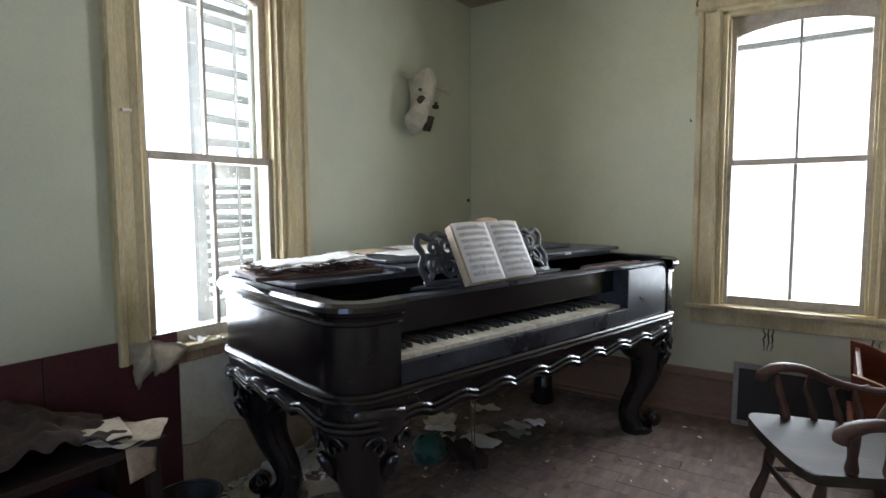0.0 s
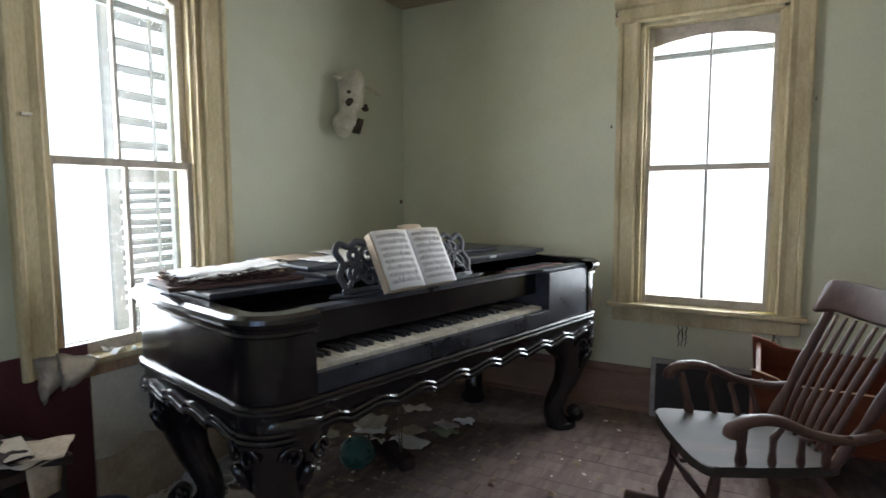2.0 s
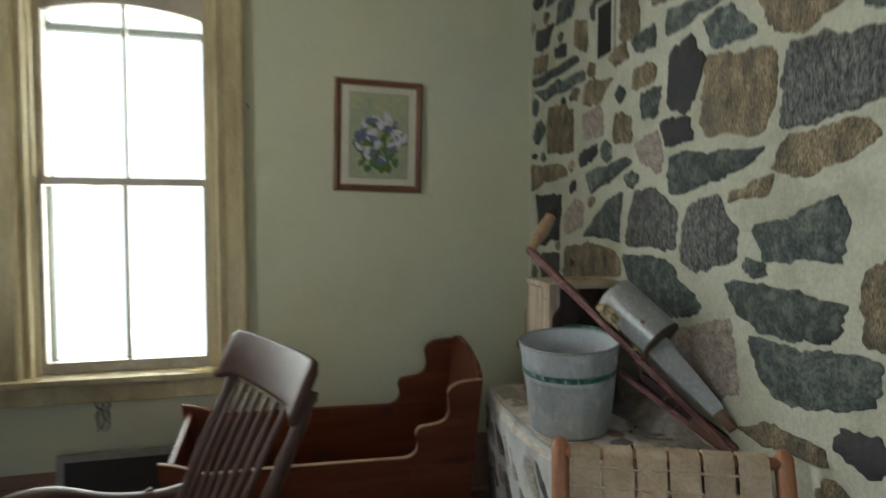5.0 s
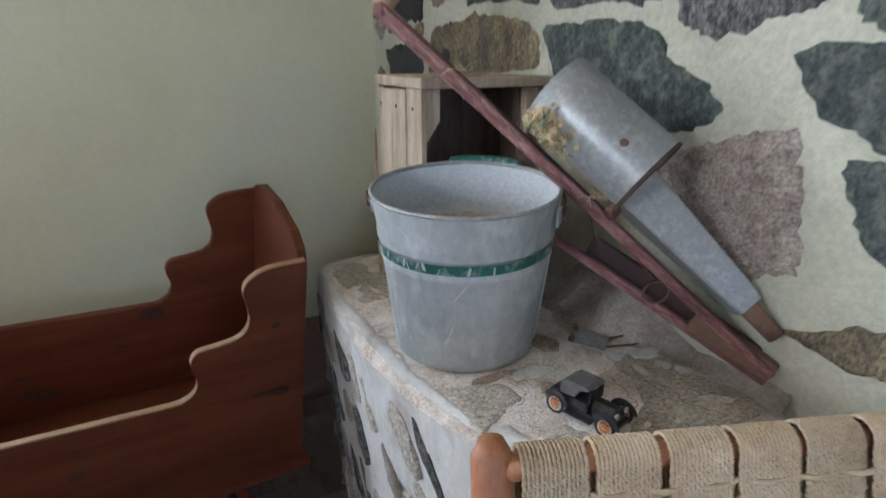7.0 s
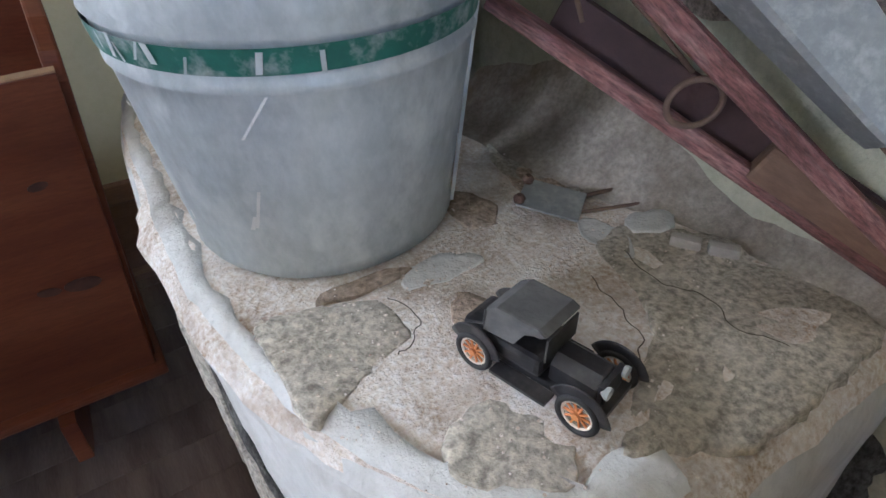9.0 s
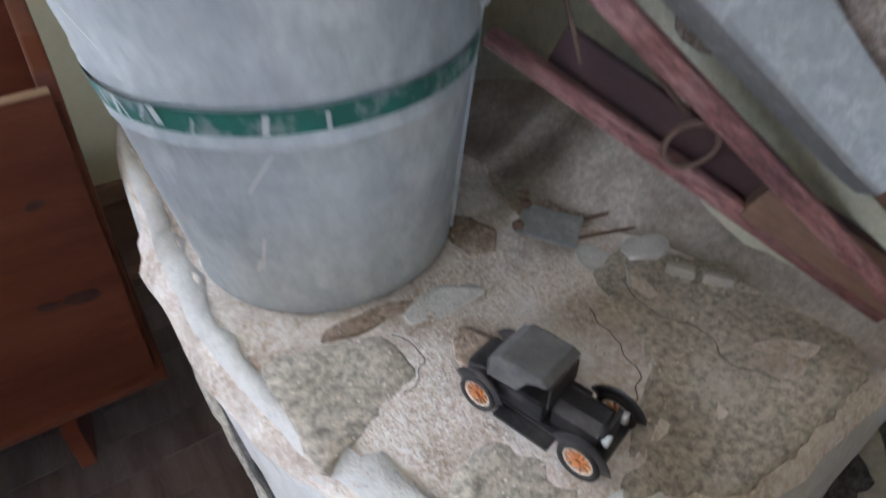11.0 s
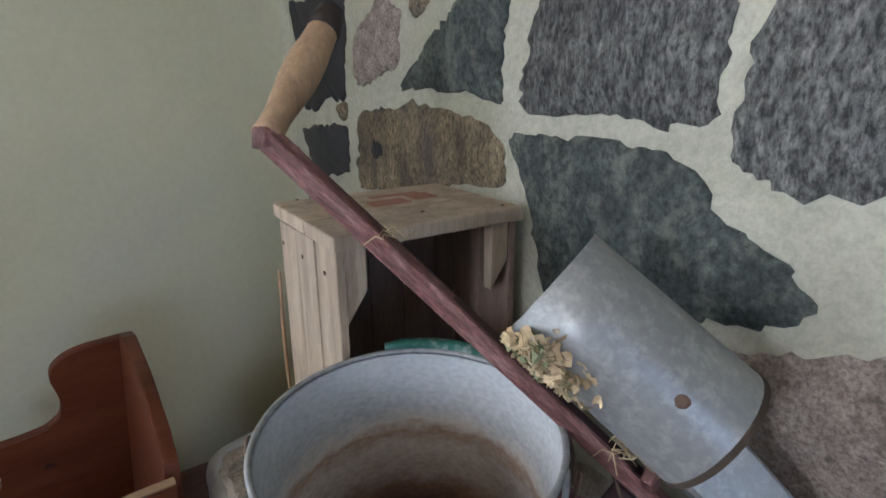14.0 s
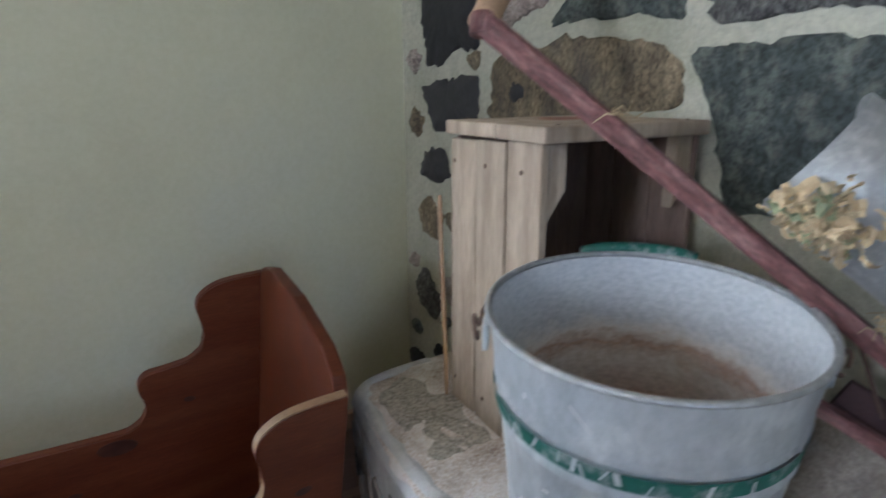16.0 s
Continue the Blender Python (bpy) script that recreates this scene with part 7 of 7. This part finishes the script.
while x < WB - 0.05:
    bm = bmesh.new()
    n, r = 15, 0.0024
    for i in range(n):
        cx = x + r + i * 0.0043
        path = [(cx + 0.0009 * math.sin(1.9 * k + 1.5 * i), -0.006 - 0.019 * math.cos(0.0) + (-0.075 + 0.006) * k / 110 - 0.0012 * math.sin(3.1 * k + i), 0.762 - 0.262 * k / 110) for k in range(111)]
        over = [(cx, -0.006 + 0.019 * math.cos(a), 0.762 + 0.019 * math.sin(a)) for a in [0.1 + 0.14 * q for q in range(22)]]
        back = [(cx, 0.013 - 0.069 * k / 6, 0.762 - 0.262 * k / 6) for k in range(6, 0, -1)]
        line = [Vector(p) for p in back + over + path]
        for ph in (0, math.pi):
            tube(bm, [p + Vector((0.0012 * math.cos(2.1 * q + ph + i), 0.0010 * math.sin(2.1 * q + ph + i), 0.0010 * math.sin(2.1 * q + ph + i))) for q, p in enumerate(line)], 0.0019, 5)
    part("cord_band", bm, "rope", cord_chair, "tan twisted cord wound over the rail", smooth=True)
    x += n * 0.0043 + rnd.choice([0.004, 0.007, 0.009])
    j += 1
for i in range(6):
    bm = bmesh.new()
    z = 0.74 - i * 0.042
    tube(bm, [(0.02 + 0.01 * k, -0.006 - 0.019 - 0.069 * (0.762 - z) / 0.262 + 0.004 * math.sin(1.2 * k + i * math.pi), z) for k in range(int((WB - 0.04) / 0.01))], 0.0032, 6)
    part("cross_cord", bm, "rope", cord_chair, smooth=True)
bm = boxes(((0.02, -0.49, 0.41), (WB - 0.02, -0.11, 0.428)), bevel=0.006)
part("woven_seat", bm, "rope", cord_chair)

# ---------------------------------------------------------------- under and beside the piano
pedal = thing("pedal_lyre", "broken wooden piano pedal lyre with thin iron rods", "piano pedal", pose(-1.12, 2.32, 0, 0, 0, -32))
part("block", boxes(((-0.12, -0.035, 0.0), (0.12, 0.035, 0.06)), bevel=0.005), "darkwood", pedal)
part("rail", boxes(((-0.16, -0.09, 0.03), (0.10, -0.05, 0.055)), bevel=0.004), "darkwood", pedal, at=pose(0, 0, 0, 0, 5, 0))
for x0, x1 in ((0.0, -0.03), (0.02, 0.05)):
    part("rod", tube(bmesh.new(), [(x0 + 0.02, 0, 0.05), (x1, 0.0, 0.58)], 0.004, 7), "wire", pedal, smooth=True)
for x in (-0.06, 0.04):
    part("pedal", boxes(((x - 0.015, -0.14, 0.02), (x + 0.015, -0.03, 0.032)), bevel=0.004), "wire", pedal)
kettle = thing("green_pot", "round teal green enamel pot lying upturned on the floor", "pot", pose(-1.30, 2.235, 0.012, 16, -12, 30))
bm = bmesh.new()
lathe(bm, [(0.088, 0.0), (0.092, 0.004), (0.088, 0.010), (0.086, 0.03), (0.082, 0.055), (0.072, 0.08), (0.052, 0.10), (0.025, 0.11), (0.001, 0.112)], 32, close=False)
part("body", bm, "greentin", kettle, smooth=True)
part("rim", lathe(bmesh.new(), [(0.093 + 0.004 * math.cos(t), 0.004 + 0.004 * math.sin(t)) for t in [k * math.pi / 4 for k in range(9)]], 32, close=False), "wire", kettle, smooth=True)
part("groove", lathe(bmesh.new(), [(0.0868, 0.034), (0.0872, 0.037), (0.0862, 0.040)], 32, close=False), "blackmetal", kettle, smooth=True)

for x, y, rz, w, h, mat in ((-1.45, 2.55, 20, 0.16, 0.11, "paper"), (-1.25, 2.62, 70, 0.18, 0.12, "oldpaper"), (-1.08, 2.72, -20, 0.14, 0.1, "greenleaf"), (-1.33, 2.42, 40, 0.10, 0.08, "paper"), (-1.62, 2.1, 10, 0.2, 0.14, "oldpaper"), (-1.5, 1.72, 60, 0.18, 0.13, "oldpaper"),
                            (-1.72, 1.62, 15, 0.16, 0.1, "paper"), (-1.6, 1.5, 75, 0.12, 0.1, "paper"), (-1.05, 2.9, 15, 0.11, 0.07, "paper"), (-1.18, 2.5, 0, 0.2, 0.13, "paper")):
    bm = bmesh.new()
    k = x * 7 + y
    sheet(bm, w, h, 8, 7, lambda u, v: 0.012 + 0.022 * noise.noise((u * 3 + k, v * 3, k)) + 0.006 * noise.noise((u * 9, v * 9, k)))
    for v in bm.verts:
        v.co.z = max(v.co.z, 0.001)
        v.co.x *= 1 + 0.25 * noise.noise((v.co.y * 30, k, 0))
    single("scrap_paper", bm, mat, "crumpled torn paper scrap lying on the dusty floor", "paper", pose(x, y, 0.002, 0, 0, rz), group="floor scraps", smooth=True)

chips = bmesh.new()
for i in range(1300):
    near = rnd.random()
    if near < 0.55:
        x, y = rnd.gauss(-1.25, 0.4), rnd.gauss(2.2, 0.5)
    else:
        x, y = rnd.uniform(-1.8, 1.2), rnd.uniform(0.8, 3.5)
    if not (WEST + 0.05 < x < 1.4 and 0.2 < y < 3.5):
        continue
    s = rnd.choice([0.003, 0.004, 0.006, 0.010, 0.016, 0.024])
    a = rnd.uniform(0, 6.28)
    pts = [chips.verts.new((x + s * math.cos(a + t) * rnd.uniform(0.6, 1.3), y + s * math.sin(a + t) * rnd.uniform(0.6, 1.3), rnd.uniform(0.001, 0.0015 + s * 0.5))) for t in (0, 1.5, 3.1, 4.6)]
    tip = chips.verts.new((x, y, 0.001 + s * rnd.uniform(0.2, 0.7)))
    for p, q in zip(pts, pts[1:] + pts[:1]):
        chips.faces.new((p, q, tip))
single("floor_debris", chips, "debris", "dry leaves, plaster flakes and grit scattered on the floor", "debris", kind="stuff")
flakes = bmesh.new()
for i in range(150):
    x, y = rnd.gauss(-1.55, 0.2), rnd.gauss(1.75, 0.35)
    if rnd.random() < 0.4:
        x, y = rnd.uniform(-1.7, 0.3), rnd.uniform(1.6, 3.45)
    if not WEST + 0.03 < x < 1.2:
        continue
    s = rnd.choice([0.003, 0.004, 0.006, 0.011])
    box(flakes, (-s, -s * 0.7, 0), (s, s * 0.7, s * 0.3), 0, pose(x, y, 0.001, rnd.uniform(-20, 20), rnd.uniform(-20, 20), rnd.uniform(0, 360)))
single("plaster_flakes", flakes, "plaster", "fallen cream plaster flakes on the floor", "debris", kind="stuff")

# heap of fallen plaster under the west window
rubble = bmesh.new()
for i in range(520):
    x, y = WEST + 0.035 + abs(rnd.gauss(0, 0.13)), rnd.gauss(1.68, 0.19)
    if x > -1.45 or not 1.2 < y < 2.3:
        continue
    s = rnd.choice([0.006, 0.008, 0.012, 0.016, 0.024])
    lift = max(0.0, 0.05 * math.exp(-((x - WEST) / 0.14) ** 2 - ((y - 1.7) / 0.22) ** 2) * rnd.random())
    box(rubble, (-s, -s * 0.7, 0), (s, s * 0.7, s * 0.35), 0, pose(x, y, 0.002 + lift, rnd.uniform(-28, 28), rnd.uniform(-28, 28), rnd.uniform(0, 360)))
single("plaster_rubble", rubble, "chalk", "heap of fallen white plaster under the window", "debris", kind="stuff")
for x, y, w, h, rx, ry, rz in ((-1.80, 1.83, 0.16, 0.30, 0, -38, 0), (-1.66, 1.52, 0.18, 0.12, 0, 4, 35), (-1.5, 2.62, 0.16, 0.2, 0, 3, 20), (-1.38, 2.92, 0.15, 0.12, 0, 5, 60), (-1.28, 2.40, 0.13, 0.1, 5, 0, 10), (-1.1, 2.78, 0.1, 0.13, 0, 6, 70), (-1.62, 2.35, 0.12, 0.16, 0, 4, 130)):
    bm = bmesh.new()
    sheet(bm, w, h, 8, 8, lambda u, v: 0.012 + 0.018 * noise.noise((u * 4, v * 4, x * 9)))
    for v in bm.verts:
        v.co += 0.014 * noise.noise_vector((v.co.x * 24, v.co.y * 24, x * 9))
        v.co.z = max(v.co.z, 0.0)
    single("fallen_wallpaper", bm, "paleoldpaper", "torn scrap of pale fallen wallpaper on the floor", "paper", pose(x, y, 0.006 + abs(math.sin(radians(ry))) * w * 0.5, rx, ry, rz), group="fallen wallpaper", smooth=True)

# low table with cloth and papers along the west wall
table = thing("low_table", "dark wooden low table against the wall, cluttered", "table", pose(-1.87, 0.2, 0))
part("tabletop", boxes(((0, 0, 0.46), (0.36, 0.82, 0.49)), bevel=0.005), "darkwood", table)
for x in (0.03, 0.33):
    for y in (0.04, 0.78):
        part("leg", boxes(((x - 0.02, y - 0.02, 0), (x + 0.02, y + 0.02, 0.46)), bevel=0.004), "darkwood", table)
bm = bmesh.new()
sheet(bm, 0.34, 0.62, 30, 50, lambda u, v: 0.02 + 0.13 * math.exp(-((v - 0.6) / 0.25) ** 2) * (1 - 0.5 * u) + 0.05 * abs(noise.noise((u * 5, v * 7, 2))) + 0.02 * noise.noise((u * 11, v * 16, 5)), thick=0.004)
single("draped_cloth", bm, "fabric", "crumpled grey-brown cloth heaped on the low table", "cloth", pose(-1.69, 0.62, 0.478), smooth=True)
for i, (x, y, rz, rx, mt) in enumerate(((-1.60, 0.90, 20, 0, "paleoldpaper"), (-1.57, 0.93, 50, 4, "oldpaper"), (-1.62, 0.86, -15, -3, "paleoldpaper"))):
    bm = bmesh.new()
    sheet(bm, 0.2, 0.15, 8, 6, lambda u, v: 0.008 + 0.012 * noise.noise((u * 3, v * 3, i)))
    single("loose_sheet", bm, mt, "crumpled yellowed paper on the low table", "paper", pose(x, y, 0.50 + 0.014 * i, rx, 0, rz), smooth=True)
bm = bmesh.new()
sheet(bm, 0.11, 0.1, 6, 6, lambda u, v: 0.01 * math.sin(5 * u) * v)
single("torn_paper", bm, "oldpaper", "torn paper hanging from the table edge", "paper", pose(-1.508, 0.93, 0.44, 0, 82, 10), smooth=True)
single("stick", tube(bmesh.new(), [(-1.72, 0.82, 0.505), (-1.60, 1.06, 0.50)], 0.005, 7), "barewood", "thin pale stick lying over the table edge", "stick", smooth=True)
boxy = thing("storage_box", "dark blue cardboard box with pale print", "box", pose(-1.62, 0.78, 0, 0, 0, 8))
part("body", boxes(((-0.16, -0.12, 0), (0.16, 0.12, 0.30)), bevel=0.004), "blue", boxy)
part("print", boxes(*[((0.1602, 0.03 + 0.016 * i, 0.25), (0.1608, 0.041 + 0.016 * i, 0.272)) for i in range(4)]), "paper", boxy, "pale printed marks")
tub = thing("black_bucket", "black plastic bucket standing on the floor", "bucket", pose(-1.52, 1.09, 0))
bm = bmesh.new()
lathe(bm, [(0.085, 0), (0.105, 0.24), (0.11, 0.25), (0.107, 0.25), (0.10, 0.235), (0.082, 0.01)], 32, close=False)
part("body", bm, "rubber", tub, smooth=True)
part("rim", tube(bmesh.new(), [(0.109 * math.cos(t), 0.109 * math.sin(t), 0.25) for t in [k * math.pi / 16 for k in range(33)]], 0.005, 7, caps=False), "rubber", tub, smooth=True)

# fly papers hanging from the ceiling
for x, y, low_z, w, twist in ((-0.695, 1.755, 2.0, 0.034, 0.4), (-0.40, 1.95, 2.0, 0.045, 2.4), (0.10, 1.05, 2.16, 0.03, 1.1)):
    bm = bmesh.new()
    last = None
    for k in range(15):
        z = TOP - (TOP - low_z) * k / 14
        a = 0.9 + twist * k / 14
        ww = w / 2 * (1 if k < 12 else (15 - k) / 3.5)
        dx = 0.16 * (k / 14) if w > 0.04 else 0
        row = [bm.verts.new((x - 0.06 * (w > 0.04) + dx + s * ww * math.cos(a), y + s * ww * math.sin(a), z)) for s in (-1, 1)]
        if last:
            bm.faces.new((last[0], last[1], row[1], row[0]))
        last = row
    ext = bmesh.ops.solidify(bm, geom=bm.faces[:], thickness=0.001)
    single("fly_paper", bm, "flypaper", "yellow sticky fly paper strip hanging from the ceiling", "fly paper", group="fly papers", smooth=True)

# curtain brackets and nails round the windows
for x, z in ((WIN_N[0] - 0.13, 2.36), (WIN_N[1] + 0.15, 2.40)):
    br = thing("curtain_bracket", "rusty iron curtain bracket on the window casing", "bracket", pose(x, NORTH - 0.03, z))
    part("arm", tube(bmesh.new(), [(0, 0.028, 0), (0, -0.03, 0), (0.012, -0.05, 0.012)], 0.004, 7), "wire", br, smooth=True)
    part("plate", boxes(((-0.012, 0.02, -0.025), (0.012, 0.029, 0.025)), bevel=0.002), "wire", br)
for x, z in ((WIN_N[0] - 0.15, 1.72), (WIN_N[1] + 0.135, 1.80)):
    br = thing("curtain_hook", "small rusty hook beside the window", "hook", pose(x, NORTH - 0.012, z))
    part("hook_wire", tube(bmesh.new(), [(0, 0.012, 0), (0, -0.015, 0), (0, -0.018, 0.012)], 0.003, 6), "wire", br, smooth=True)
br = thing("curtain_hook", "pale clip hook on the window casing", "hook", pose(WEST + 0.04, WIN_W[0] - 0.06, 1.60))
part("hook_wire", boxes(((-0.008, -0.02, -0.006), (0.006, 0.015, 0.006)), bevel=0.003), "cream", br)
nail = thing("wall_nail", "dark nail in the corner of the wall", "nail", pose(WEST + 0.004, NORTH - 0.05, 1.272))
part("nail_head", boxes(((-0.004, -0.006, -0.012), (0.014, 0.006, 0.012)), bevel=0.003), "wire", nail)
spill = bmesh.new()
sheet(spill, 0.13, 0.05, 8, 4, lambda u, v: 0.004 + 0.006 * noise.noise((u * 4, v * 4, 1)))
single("yellow_rag", spill, "flypaper", "crumpled yellow strip lying on the window sill", "rag", pose(WIN_N[1] - 0.06, NORTH - 0.02, 0.663), smooth=True)
for i in range(14):
    bm = bmesh.new()
    s = rnd.uniform(0.02, 0.05)
    sheet(bm, s, s * 0.8, 3, 3, lambda u, v: 0.01 * math.sin(4 * u + i), thick=0.002)
    single("paint_flake", bm, "paper", "curled pale paint flake on the window sill", "flake", pose(WEST + rnd.uniform(-0.04, 0.05), rnd.uniform(1.25, 1.55), 0.688, rnd.uniform(-20, 20), rnd.uniform(-20, 20), rnd.uniform(0, 360)), group="sill flakes")
crack = bmesh.new()
for x0, z0, zz in ((0.02, 0.55, -0.13), (0.50, 0.55, -0.1)):
    for q in range(3):
        pts = [(x0 + 0.02 * q + 0.018 * noise.noise((k * 1.7, q, x0 * 9)), NORTH - 0.0008, z0 + zz * k / 8) for k in range(9)]
        tube(crack, pts, [0.0045 * (1 - abs(k - 3) / 7) + 0.0006 for k in range(9)], 5, (1, 0.3))
single("plaster_crack", crack, "hollow", "dark cracks in the plaster under the window", "crack", kind="structure")

# ---------------------------------------------------------------- floor boards
W = 0.093
y = SOUTH
row = 0
while y < NORTH - 0.01:
    cuts = [WEST, WEST + 0.9 + 1.9 * ((row * 0.37) % 1), EAST]
    for a, b in zip(cuts, cuts[1:]):
        w = min(W, NORTH - y) - 0.0016
        bm = boxes(((a + 0.001, -w / 2, -0.022), (b - 0.001, w / 2, 0.0)), bevel=0.0012)
        pl = part("plank", bm, "floor", floor, at=pose(0, y + W / 2, -0.0005 + rnd.uniform(-0.0015, 0.0), 0, 0, 0))
    y += W
    row += 1
